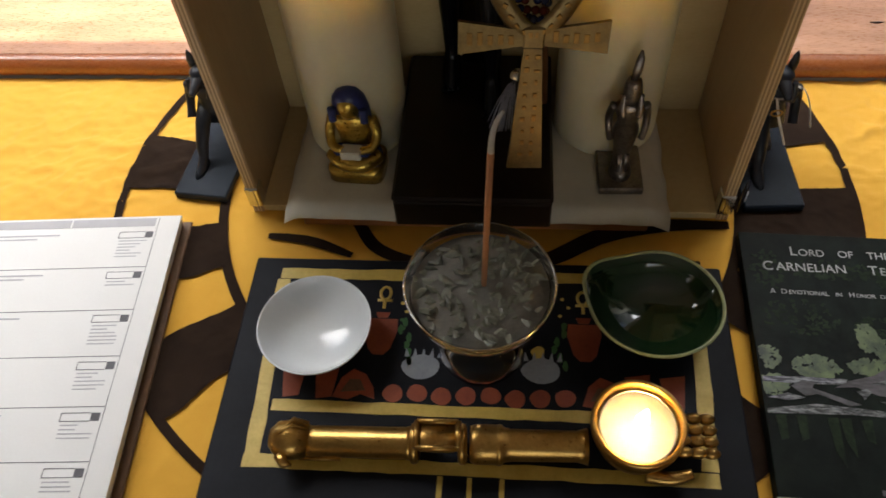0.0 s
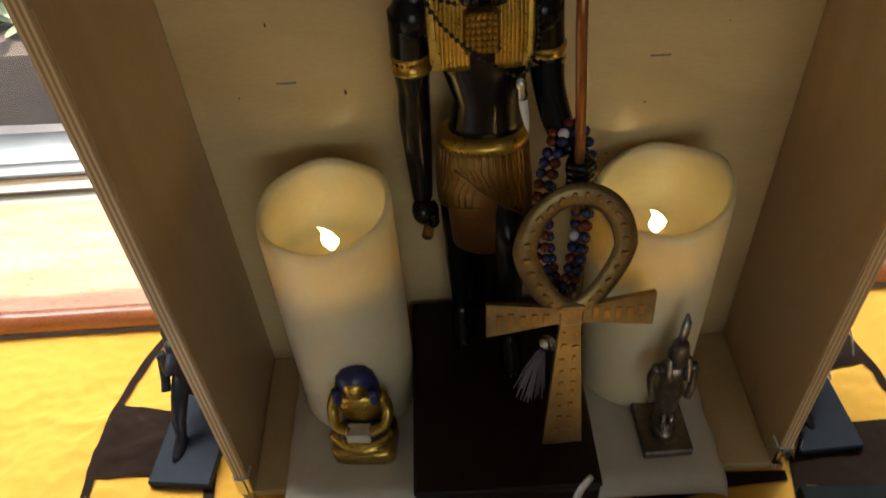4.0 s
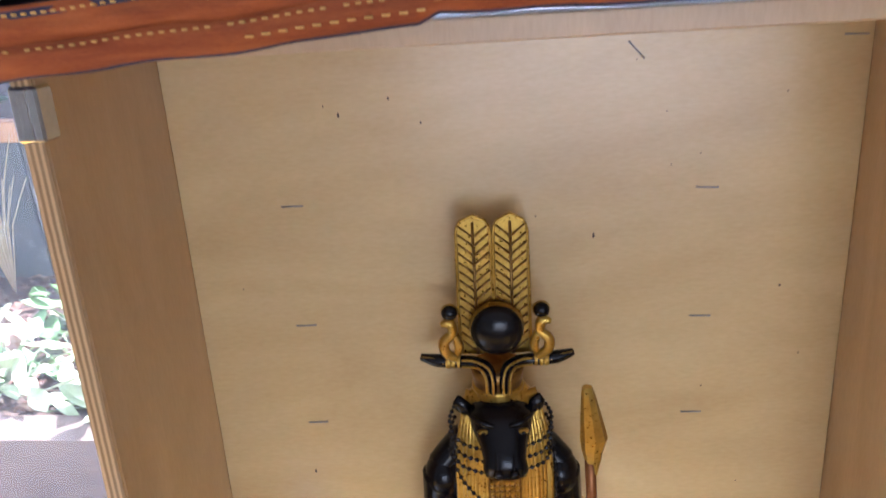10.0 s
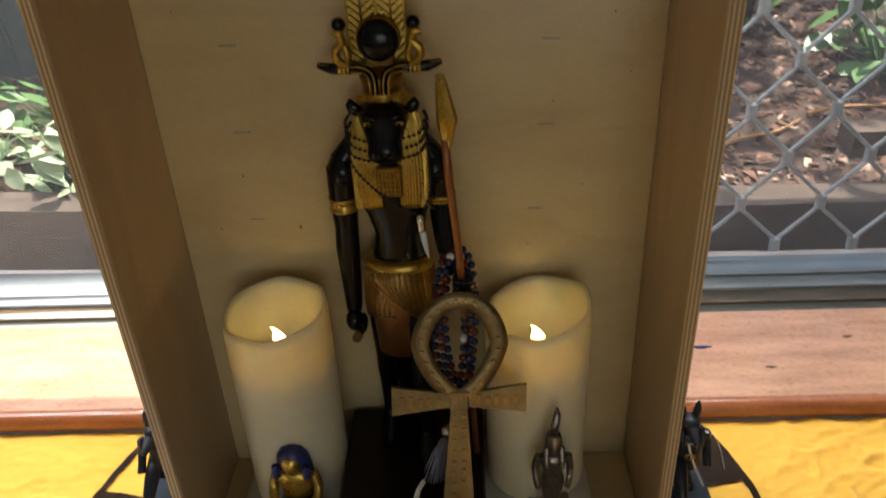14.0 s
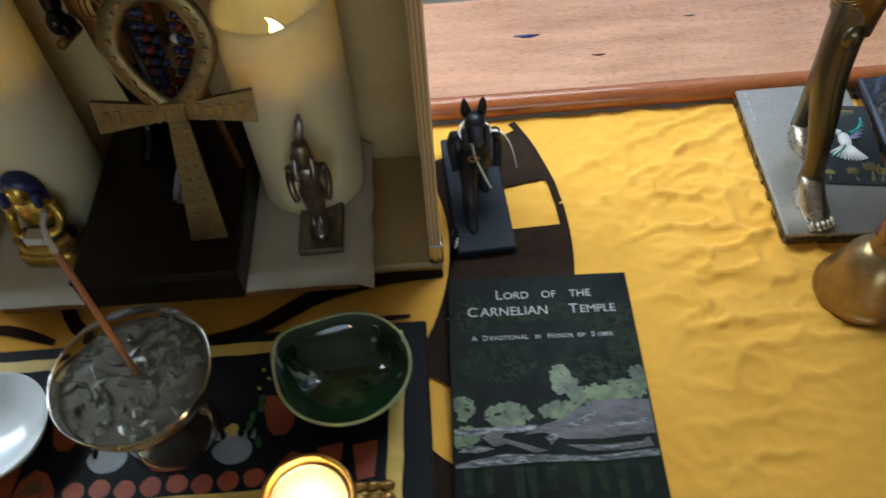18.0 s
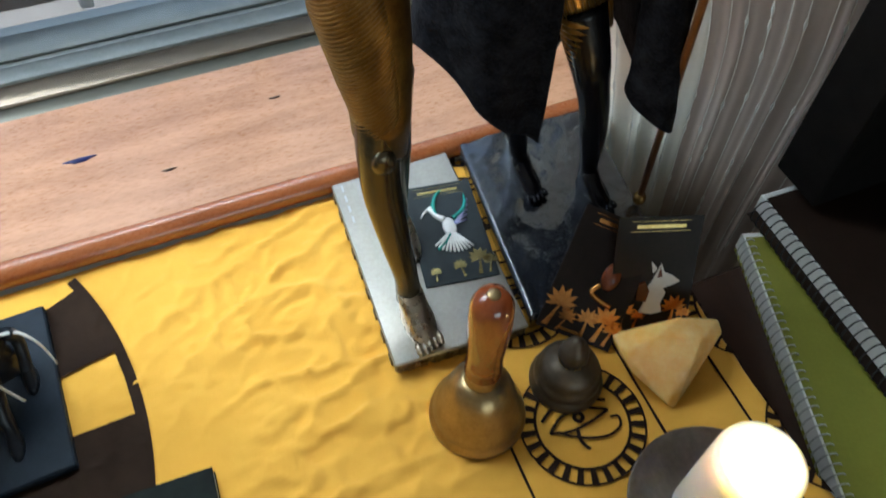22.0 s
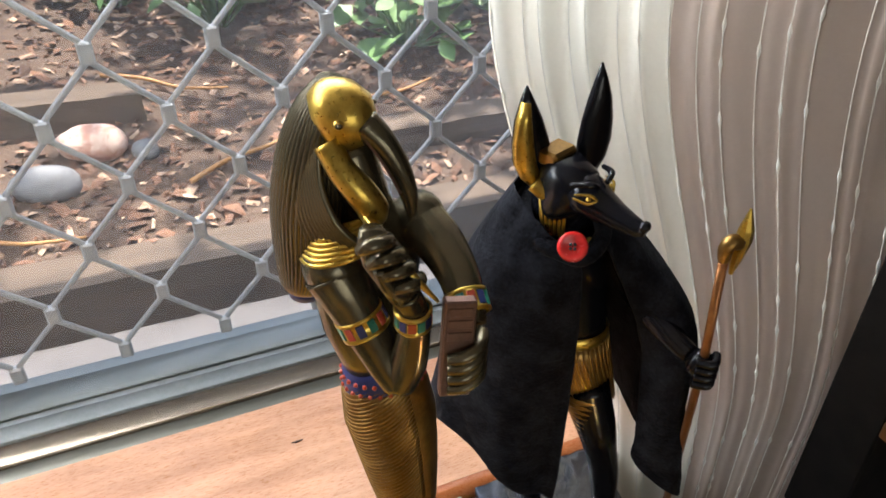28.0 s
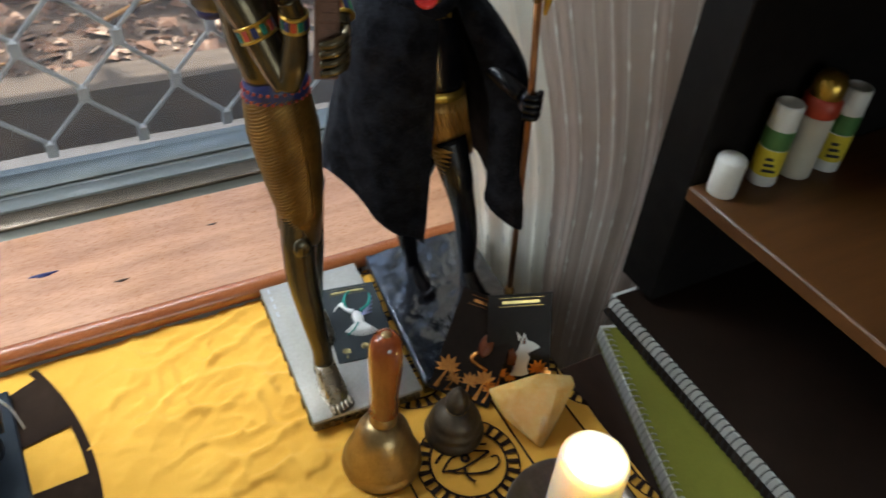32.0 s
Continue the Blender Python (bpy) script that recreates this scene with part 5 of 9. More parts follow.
def seated_scribe():
    """Small seated figure in gold and blue on a rounded base: one mesh."""
    g = Geo()
    B, G = 0, 1
    g.add(body([(0, 0, 0, 0.0245, 0.019), (0, 0, 0.012, 0.0245, 0.019), (0, 0, 0.0145, 0.0225, 0.017)], 28, 5.0), G)
    g.add(body([(0, 0, 0.0150, 0.0225, 0.017), (0, 0.0, 0.0165, 0.022, 0.0165)], 26, 3.0), B)
    g.add(lobed([(-0.021, -0.004, 0.0215), (-0.008, -0.014, 0.0205), (0.010, -0.0145, 0.0205), (0.022, -0.003, 0.0215)], [0.006, 0.0068, 0.0068, 0.006], 12), G)
    g.add(rbox(-0.016, -0.015, 0.027, 0.016, 0.0, 0.0335, 0.003), B, False)
    g.add(rbox(-0.0095, -0.0165, 0.0255, 0.0085, -0.0040, 0.0346, 0.0012), 2, False)
    g.add(body([(0, 0.008, 0.017, 0.017, 0.010), (0, 0.007, 0.034, 0.0145, 0.0095), (0, 0.006, 0.052, 0.0175, 0.0095), (0, 0.006, 0.058, 0.016, 0.008), (0, 0.005, 0.063, 0.006, 0.006)], 18), G)
    for s in (-1, 1):
        g.add(lobed([(s * 0.0165, 0.006, 0.056), (s * 0.0205, 0.003, 0.043), (s * 0.018, -0.006, 0.034), (s * 0.008, -0.012, 0.034)], [0.0048, 0.0044, 0.004, 0.0034], 10), G)
    g.add(body([(0, 0.004, 0.061, 0.0075, 0.007), (0, 0.002, 0.068, 0.0092, 0.0092), (0, 0.003, 0.078, 0.0092, 0.0094), (0, 0.004, 0.083, 0.006, 0.006)], 16), G)
    g.add(body([(0, 0.009, 0.056, 0.0165, 0.007), (0, 0.009, 0.066, 0.0162, 0.0095), (0, 0.007, 0.078, 0.0138, 0.0115), (0, 0.006, 0.086, 0.0085, 0.0085), (0, 0.006, 0.0885, 0.003, 0.003)], 18), B)
    for s in (-1, 1):
        g.add(lobed([(s * 0.0135, -0.002, 0.072), (s * 0.0135, -0.003, 0.060)], 0.0036, 8), B)
    return g


put("seated_scribe_statuette", seated_scribe(), [M["blue"], M["gold"], M["linen"]], move(0.1035, 0.018, STAND + 0.0024, -4), None, "small gold and blue seated scribe figurine with white papyrus", "figurine")


def pewter_goddess():
    """Slim standing figure with a tall plume on a square base: one mesh."""
    g = Geo()
    g.add(rbox(-0.0185, -0.026, 0.0, 0.0185, 0.026, 0.0075, 0.0012), 0, False)
    g.add(body([(0, -0.006, 0.0075, 0.0095, 0.012), (0, -0.004, 0.0125, 0.0085, 0.009), (0, 0, 0.017, 0.0065, 0.0062), (0, 0, 0.035, 0.0082, 0.0075), (0, 0, 0.052, 0.0108, 0.0092), (0, 0, 0.062, 0.0078, 0.0066), (0, 0, 0.074, 0.0115, 0.0082), (0, 0, 0.080, 0.0115, 0.0066), (0, 0, 0.084, 0.0045, 0.0042)], 16))
    for s in (-1, 1):
        g.add(lobed([(s * 0.0125, 0, 0.079), (s * 0.0150, 0.001, 0.066), (s * 0.0142, -0.003, 0.054), (s * 0.0125, -0.004, 0.046)], [0.0036, 0.0031, 0.0028, 0.003], 10))
        g.add(tube([(s * 0.0028, -0.010, 0.010), (s * 0.003, -0.0075, 0.030)], 0.0022, 8))
        g.add(lobed([(s * 0.0062, -0.003, 0.092), (s * 0.0068, -0.0075, 0.082), (s * 0.006, -0.0095, 0.075)], 0.0026, 8))
    g.add(body([(0, -0.001, 0.083, 0.0058, 0.0058), (0, -0.001, 0.090, 0.0076, 0.0076), (0, 0, 0.097, 0.0072, 0.0076), (0, 0, 0.1025, 0.006, 0.0062), (0, 0, 0.104, 0.0055, 0.0056)], 14))
    g.add(body([(0.0, 0.0, 0.103, 0.0028, 0.0016), (0.001, 0.001, 0.112, 0.0036, 0.0016), (0.0025, 0.004, 0.121, 0.0032, 0.0014), (0.003, 0.007, 0.126, 0.001, 0.001)], 10))
    return g


put("pewter_goddess_statuette", pewter_goddess(), [M["pewter"]], move(0.3305, 0.0165, STAND + 0.0024, 1), None, "small dark pewter standing goddess figurine with plume and square base", "figurine")

# ---- things on the cloth before the shrine ----
board = thing("painted_altar_board", "black painted board with ochre border and rust-red offering pictures", "painted board", at=move(0.0, 0.0, 0.002))
BZ = 0.010
part("panel", rbox(0.019, -0.345, 0.0, 0.413, -0.060, BZ, 0.0015), M["board"], board, smooth=False)
rnd = random.Random(11)
def brush(name, pts, w, mat, z=BZ + 0.0004):
    """A brushed stroke of paint, a little uneven."""
    p = [Vector((x, y, 0)) for x, y in pts]
    fine = []
    for a, b in zip(p, p[1:]):
        n = max(2, int((b - a).length / 0.012))
        fine += [a.lerp(b, i / n) for i in range(n)]
    fine.append(p[-1])
    left, right = [], []
    for i, q in enumerate(fine):
        d = (fine[min(i + 1, len(fine) - 1)] - fine[max(i - 1, 0)]).normalized()
        s = Vector((-d.y, d.x, 0)) * w * 0.5
        k1, k2 = 1 + rnd.uniform(-0.12, 0.12), 1 + rnd.uniform(-0.12, 0.12)
        left.append((q.x + s.x * k1, q.y + s.y * k1))
        right.append((q.x - s.x * k2, q.y - s.y * k2))
    return part(name, slab(left + right[::-1], BZ - 0.0002, z), mat, board, smooth=False)
brush("border_stroke", [(0.044, -0.077), (0.394, -0.074)], 0.0105, M["yellow_paint"])
brush("border_stroke", [(0.0475, -0.083), (0.0535, -0.238)], 0.0115, M["yellow_paint"])
brush("border_stroke", [(0.3905, -0.080), (0.3825, -0.236)], 0.0115, M["yellow_paint"])
brush("border_stroke", [(0.047, -0.243), (0.388, -0.2425)], 0.0100, M["yellow_paint"])
brush("border_stroke", [(0.060, -0.1985), (0.376, -0.1985)], 0.0092, M["yellow_paint"])
for x in (0.193, 0.214, 0.237):
    brush("border_stroke", [(x, -0.2485), (x - 0.001, -0.335)], 0.0035, M["yellow_paint"])
def daub(name, cx, cy, rx, ry, mat, wob=0.12, n=18, z=BZ + 0.0004):
    ph = rnd.uniform(0, 6)
    return part(name, slab([(cx + rx * (1 + wob * math.sin(3 * a + ph)) * math.cos(a), cy + ry * (1 + wob * math.sin(2 * a + ph)) * math.sin(a)) for a in [2 * math.pi * i / n for i in range(n)]], BZ - 0.0002, z), mat, board, smooth=False)
for i in range(8):
    daub("painted_bread", 0.152 + 0.0187 * i, -0.1855 + 0.0012 * math.sin(i * 2.1), 0.0078, 0.0072, M["rust_paint"], 0.06)
for cx, s in ((0.1365, 1), (0.2990, -1)):
    jar = slab([(cx - 0.0125, -0.1195), (cx + 0.0125, -0.1195), (cx + 0.0135, -0.130), (cx + 0.009, -0.147), (cx + 0.004, -0.1525), (cx - 0.004, -0.1525), (cx - 0.009, -0.147), (cx - 0.0135, -0.130)], BZ - 0.0002, BZ + 0.0004)
    part("painted_jar", jar, M["rust_paint"], board, smooth=False)
    part("painted_jar_neck", slab([(cx - 0.006, -0.1135), (cx + 0.006, -0.1135), (cx + 0.004, -0.1185), (cx - 0.004, -0.1185)], BZ - 0.0002, BZ + 0.0005), M["rust_paint"], board, smooth=False)
    hx = 0.1215 if s > 0 else 0.3115
    joint = [(hx - 0.016, -0.190), (hx - 0.011, -0.174), (hx - 0.002, -0.166), (hx + 0.008, -0.170), (hx + 0.015, -0.181), (hx + 0.017, -0.191), (hx + 0.006, -0.187), (hx - 0.004, -0.192)]
    part("painted_joint", slab(joint, BZ - 0.0002, BZ + 0.0004), M["rust_paint"], board, smooth=False)
    part("painted_joint_core", slab([(hx - 0.010, -0.186), (hx - 0.004, -0.175), (hx + 0.004, -0.175), (hx + 0.009, -0.184)], BZ, BZ + 0.0008), M["cork"], board, smooth=False)
    for dx in (0.0, 0.026):
        x0 = (0.072 if s > 0 else 0.337) + dx
        part("painted_leg", slab([(x0 - 0.009, -0.165), (x0 + 0.010, -0.162), (x0 + 0.007, -0.190), (x0 - 0.005, -0.192)], BZ - 0.0002, BZ + 0.0004), M["rust_paint"], board, smooth=False)
    fx = 0.1715 if s > 0 else 0.2650
    daub("painted_vase", fx, -0.162, 0.0150, 0.0105, M["grey_paint"], 0.05)
    for k in range(5):
        part("painted_petal", slab([(fx - 0.0135 + 0.0064 * k, -0.1535), (fx - 0.0095 + 0.0064 * k, -0.1535), (fx - 0.0125 + 0.0070 * k, -0.1455)], BZ - 0.0001, BZ + 0.0005), M["grey_paint"], board, smooth=False)
    ax = 0.1365 if s > 0 else 0.2990
    g = Geo().add(tube([(ax + 0.0042 * math.sin(a), -0.0945 + 0.0062 * math.cos(a), BZ) for a in [2 * math.pi * i / 20 for i in range(20)]], 0.0013, 6, 0.4, True))
    g.add(tube([(ax, -0.100, BZ), (ax, -0.1095, BZ)], 0.0014, 6, 0.4)).add(tube([(ax - 0.0062, -0.1015, BZ), (ax + 0.0062, -0.1015, BZ)], 0.0013, 6, 0.4))
    part("painted_ankh", g, M["yellow_paint"], board)
    for k in range(5):
        daub("painted_dot", (0.152 if s > 0 else 0.284) + 0.0015 * rnd.uniform(-1, 1) * 3, -0.096 - 0.008 * k, 0.0016, 0.0014, M["yellow_paint"] if k < 3 else M["green_paint"], 0.1, 9)
    for k in range(6):
        daub("painted_leaf", (0.156 if s > 0 else 0.2795) + rnd.uniform(-0.006, 0.006), -0.122 - 0.007 * k, 0.0022, 0.0042, M["green_paint"], 0.15, 10)
daub("painted_flower", 0.2625, -0.146, 0.0052, 0.0052, M["yellow_paint"])

# white dish
dish = thing("white_porcelain_bowl", "small white porcelain bowl with a glossy glaze, on the painted board", "bowl", at=move(0.0885, -0.1420, 0.0125))
part("bowl_body", lathe([(0.0005, 0.0035), (0.016, 0.0038), (0.028, 0.0085), (0.0385, 0.0185), (0.0432, 0.0262), (0.0442, 0.0278), (0.0448, 0.0274), (0.0440, 0.0252), (0.0395, 0.0165), (0.029, 0.0055), (0.018, 0.0012), (0.0005, 0.001)], 48), M["ceramic"], dish)
part("foot_ring", lathe([(0.0165, 0.0018), (0.0168, 0.0), (0.0188, 0.0), (0.0192, 0.0022)], 40), M["ceramic"], dish)

# leaf-shaped green bowl
def leafy(r, z, k):
    ring = []
    for j in range(56):
        a = 2 * math.pi * j / 56
        tip = math.exp(-((math.atan2(math.sin(a - 2.62), math.cos(a - 2.62))) / 0.42) ** 2)
        rr = r * (1 + 0.17 * tip * k - 0.05 * k * math.exp(-((math.atan2(math.sin(a - 2.0), math.cos(a - 2.0))) / 0.5) ** 2))
        ring.append((rr * math.cos(a), rr * 0.95 * math.sin(a), z + 0.0015 * tip * k))
    return ring
green = thing("green_leaf_bowl", "dark green glazed leaf-shaped bowl with a pale worn rim", "bowl", at=move(0.3510, -0.1160, 0.0125))
part("bowl_body", loft([leafy(r, z, k) for r, z, k in ((0.0008, 0.0040, 0), (0.018, 0.0045, 0), (0.033, 0.011, 0.4), (0.044, 0.0225, 0.8), (0.0492, 0.0318, 1), (0.0512, 0.0318, 1), (0.0465, 0.020, 0.8), (0.034, 0.007, 0.4), (0.020, 0.0012, 0), (0.0008, 0.001, 0))]), M["green_glaze"], green)
part("rim", loft([leafy(r, z, 1) for r, z in ((0.0488, 0.0319), (0.0498, 0.0333), (0.0512, 0.0331), (0.0516, 0.0317))], True, False), M["glaze_rim"], green, "pale worn rim")
part("foot_ring", lathe([(0.0165, 0.0018), (0.0168, 0.0), (0.0198, 0.0), (0.0200, 0.0025)], 40), M["green_glaze"], green)

# goblet with chips and incense
gob = thing("glass_goblet", "footed clear glass bowl filled with grey quartz chips", "glass bowl", at=move(0.2185, -0.1430, 0.0125))
part("glass_body", lathe([(0.0008, 0.040), (0.018, 0.0420), (0.036, 0.054), (0.0485, 0.079), (0.0518, 0.0910), (0.0530, 0.0925), (0.0538, 0.0910), (0.0505, 0.078), (0.0385, 0.050), (0.022, 0.0375), (0.0130, 0.0330), (0.0115, 0.0260), (0.017, 0.0190), (0.028, 0.0105), (0.0335, 0.0035), (0.0335, 0.0), (0.0008, 0.0008)], 56), M["glass"], gob)
part("sand_fill", lathe([(0.0005, 0.0425), (0.017, 0.0432), (0.0350, 0.0555), (0.0465, 0.0780), (0.0488, 0.0830), (0.030, 0.0850), (0.0005, 0.0870)], 40), M["ash"], gob, "pale grey sand")
rnd = random.Random(21)
chipm = []
for k in range(6):
    gg = Geo()
    s = [rnd.uniform(0.55, 1.25) for _ in range(3)]
    pts = [Vector((rnd.uniform(-1, 1), rnd.uniform(-1, 1), rnd.uniform(-1, 1))).normalized() for _ in range(11)]
    bm = bmesh.new()
    for q in pts:
        bm.verts.new((q.x * s[0] * 0.0085, q.y * s[1] * 0.0040, q.z * s[2] * 0.0018))
    bmesh.ops.convex_hull(bm, input=bm.verts)
    me = bpy.data.meshes.new("chip")
    bm.to_mesh(me)
    bm.free()
    me.materials.append(M["chips"])
    chipm.append(me)
for k in range(150):
    a, r = rnd.uniform(0, 6.283), 0.047 * math.sqrt(rnd.uniform(0, 1))
    part("chip", chipm[k % 6], None, gob, at=Matrix.Translation((r * math.cos(a), r * math.sin(a), 0.0872 - 0.0035 * (r / 0.047) + rnd.uniform(-0.001, 0.0022))) @ pose(0, 0, 0, rnd.uniform(-22, 22), rnd.uniform(-22, 22), rnd.uniform(0, 360)))
stick = thing("incense_stick", "brown incense stick with bent grey tip, stuck in the quartz chips", "incense stick")
ip = [Vector((0.2210, -0.1415, 0.092)), Vector((0.2240, -0.1425, 0.165)), Vector((0.2270, -0.1430, 0.234))]
part("stick", tube([tuple(q) for q in ip], 0.0020, 8), M["incense"], stick)
part("burnt_tip", tube([tuple(q) for q in smooth_path([ip[-1], (0.2278, -0.1430, 0.246), (0.2300, -0.1420, 0.256), (0.2340, -0.1405, 0.263)], 4)], [0.0019, 0.0017, 0.0015, 0.0012], 8), M["grey_ash"], stick, "bent grey ash")

# brass arm-shaped censer with a tealight in its cup
cen = thing("brass_arm_censer", "old brass arm-shaped incense burner with a falcon head and a cup", "censer", at=move(0.0, -0.2345, 0.013, 1.3))
part("shaft", lathe([(0.0095, 0.0), (0.0112, 0.004), (0.0112, 0.070), (0.0118, 0.071), (0.0118, 0.075)], 26, True), M["brass"], cen, at=pose(0.098, 0, 0.0135, 0, 90, 0))
part("fore_shaft", lathe([(0.0125, 0.0), (0.0140, 0.004), (0.0138, 0.022), (0.0122, 0.024), (0.0112, 0.028), (0.0108, 0.075), (0.0128, 0.082)], 26, True), M["brass"], cen, at=pose(0.214, 0, 0.0145, 0, 90, 0))
for x in (0.1745, 0.2085, 0.2345):
    part("ring", lathe([(0.0115, -0.003), (0.0140, -0.002), (0.0146, 0.0), (0.0140, 0.002), (0.0115, 0.003)], 26), M["brass"], cen, at=pose(x, 0, 0.0140, 0, 90, 0))
g = Geo().add(body([(0.0, 0, 0.0, 0.0155, 0.0105), (0, 0, 0.004, 0.0160, 0.0110), (0, 0, 0.0055, 0.0155, 0.0105)], 24, 5.0))
for a, b in (((-0.0145, -0.0098), (0.0145, -0.0098)), ((0.0145, -0.0098), (0.0145, 0.0098)), ((0.0145, 0.0098), (-0.0145, 0.0098)), ((-0.0145, 0.0098), (-0.0145, -0.0098))):
    g.add(tube([(a[0], a[1], 0.0065), (b[0], b[1], 0.0065)], 0.0022, 8))
part("offering_box", g, M["brass"], cen, "small open brass box", at=move(0.1915, 0, 0.0235))
g = Geo().add(body([(0, 0, -0.012, 0.012, 0.0125), (0, 0, 0.0, 0.0142, 0.0142), (0, 0, 0.010, 0.0122, 0.0125), (0, 0, 0.0155, 0.006, 0.006)], 20))
for k in range(9):
    a = -1.2 + 0.3 * k
    g.add(tube([(0.014 * math.sin(a), 0.0142 * math.cos(a) * 0.4 - 0.004, 0.011), (0.0150 * math.sin(a), 0.0152 * math.cos(a), 0.0), (0.0125 * math.sin(a), 0.0132 * math.cos(a), -0.011)], 0.0013, 6))
g.add(tube([(0.0, -0.012, 0.006), (0.0, -0.018, 0.002), (0.0, -0.0185, -0.003)], [0.005, 0.0035, 0.001], 10))
part("falcon_head", g, M["brass"], cen, "striped falcon head end", at=pose(0.0850, 0, 0.0150, 0, -78, 0))
for s in (-1, 1):
    for k in range(4):
        part("wig_fold", tube([(0.092, s * (0.0065 + 0.0018 * k), 0.0195 - 0.003 * k), (0.122, s * (0.0062 + 0.0018 * k), 0.0190 - 0.003 * k)], 0.0015, 6), M["brass"], cen)
part("cup", lathe([(0.0005, 0.006), (0.026, 0.007), (0.0285, 0.022), (0.0288, 0.0305), (0.0308, 0.0318), (0.0325, 0.0305), (0.0322, 0.021), (0.0270, 0.004), (0.014, 0.0005), (0.0005, 0.0)], 44), M["brass"], cen, "round brass cup", at=move(0.3300, 0.0100, 0.0042))
for k in range(4):
    y = -0.0135 + 0.0085 * k
    g = Geo()
    for i in range(3):
        g.add(ball((0.3615 + 0.0098 * i, y + 0.0095 + 0.0005 * i, 0.0185 - 0.0022 * i), (0.0062, 0.0041, 0.0044), 12, 7))
    part("finger", g, M["brass"], cen, "cast brass finger")
part("thumb", Geo().add(lobed([(0.335, -0.0175, 0.010), (0.352, -0.0205, 0.012), (0.366, -0.0175, 0.014)], [0.0055, 0.005, 0.0036], 10)), M["brass"], cen)

tea = thing("tealight", "large lit white tealight in the brass cup", "tealight candle", at=move(0.3297, -0.2170, 0.0252))
part("wax_pool", lathe([(0.0005, 0.0135), (0.022, 0.0135), (0.0255, 0.0150), (0.0262, 0.0150), (0.0262, 0.0), (0.0005, 0.0)], 40), M["white_wax"], tea, "pale yellow melted wax")
part("metal_cup", lathe([(0.0264, 0.0), (0.0266, 0.0160), (0.0272, 0.0163), (0.0274, 0.0)], 40), M["silver"], tea)
part("wick", tube([(0, 0, 0.0135), (0.0006, 0, 0.0195)], 0.0007, 6), M["seal"], tea)
part("flame", body([(0.0006, 0, 0.0165, 0.0012, 0.0012), (0.0012, 0, 0.021, 0.0042, 0.004), (0.0016, 0, 0.027, 0.0048, 0.0044), (0.0022, 0.0004, 0.035, 0.0028, 0.0026), (0.003, 0.0008, 0.042, 0.0004, 0.0004)], 12), M["hot"], tea, "bright yellow flame")
lamp_point("tealight_flame", (0.331, -0.217, 0.0252 + 0.031), 0.16, 0.004, (1.0, 0.62, 0.24))

# devotional paperback
bk = thing("devotional_paperback", "dark paperback with grey title and river photograph on the cloth", "book", at=move(0.5045, -0.1395, 0.0025, -2.0))
BW, BH, BT = 0.150, 0.229, 0.0105
part("page_block", rbox(-BW / 2 + 0.001, -BH / 2 + 0.0012, 0.0006, BW / 2 - 0.001, BH / 2 - 0.0012, BT - 0.0006, 0.0004), M["paper"], bk, "white page edges", smooth=False)
part("cover", rbox(-BW / 2, -BH / 2, BT - 0.0005, BW / 2, BH / 2, BT, 0.0002), M["cover"], bk, smooth=False)
part("back_cover", rbox(-BW / 2, -BH / 2, 0.0, BW / 2, BH / 2, 0.0005, 0.0002), M["cover"], bk, smooth=False)
part("spine", rbox(-BW / 2 - 0.0006, -BH / 2, 0.0, -BW / 2, BH / 2, BT, 0.0003), M["cover"], bk, smooth=False)
TZ = BT + 0.0003
for text, y, size, x in (("L", 0.0920, 0.0128, -0.0330), ("ORD", 0.0920, 0.0098, -0.0186), ("OF", 0.0920, 0.0098, 0.0085), ("THE", 0.0920, 0.0098, 0.0345),
                         ("C", 0.0760, 0.0128, -0.0555), ("ARNELIAN", 0.0760, 0.0118, -0.0212), ("T", 0.0760, 0.0128, 0.0274), ("EMPLE", 0.0760, 0.0106, 0.0470)):
    words("title_word", text, size, M["title"], move(x, y, TZ), bk)
for text, size, x in (("A", 0.0066, -0.0550), ("D", 0.0066, -0.0462), ("EVOTIONAL", 0.0056, -0.0272), ("IN", 0.0050, -0.0040), ("H", 0.0066, 0.0060), ("ONOR", 0.0050, 0.0165), ("OF", 0.0050, 0.0305), ("S", 0.0066, 0.0400), ("OBEK", 0.0050, 0.0500)):
    words("subtitle_word", text, size, M["title"], move(x, 0.0530, TZ), bk)
def print_at(u, v):
    """A place on the photograph: u across the cover, v down from its top edge."""
    return -BW / 2 + BW * u, BH / 2 - BW * v
def clump(x, y, w, h, n, mat, up, seed):
    """A printed clump of small leaves inside an uneven outline."""
    r, g = random.Random(seed), Geo()
    for _ in range(2 * n):
        a, q = r.uniform(0, 6.283), math.sqrt(r.uniform(0, 1))
        cx, cy = x + w * q * math.cos(a), y + h * q * math.sin(a)
        k, b = r.uniform(0.0012, 0.0030), r.uniform(0, 3.14)
        poly = [(min(max(cx + k * math.cos(c) * math.cos(b) - 0.5 * k * math.sin(c) * math.sin(b), 0.001 - BW / 2), BW / 2 - 0.001), cy + k * math.cos(c) * math.sin(b) + 0.5 * k * math.sin(c) * math.cos(b)) for c in [0.8976 * i for i in range(7)]]
        g.add(slab(poly, TZ - 0.0002, TZ + up * r.uniform(0.5, 1.0)), 0, False)
    tagged(part("photo_foliage", g, mat, bk), kind="stuff")
def patch(name, pts, mat, up):
    part(name, slab([print_at(u, v) for u, v in pts][::-1], TZ - 0.0002, TZ + up), mat, bk, smooth=False)
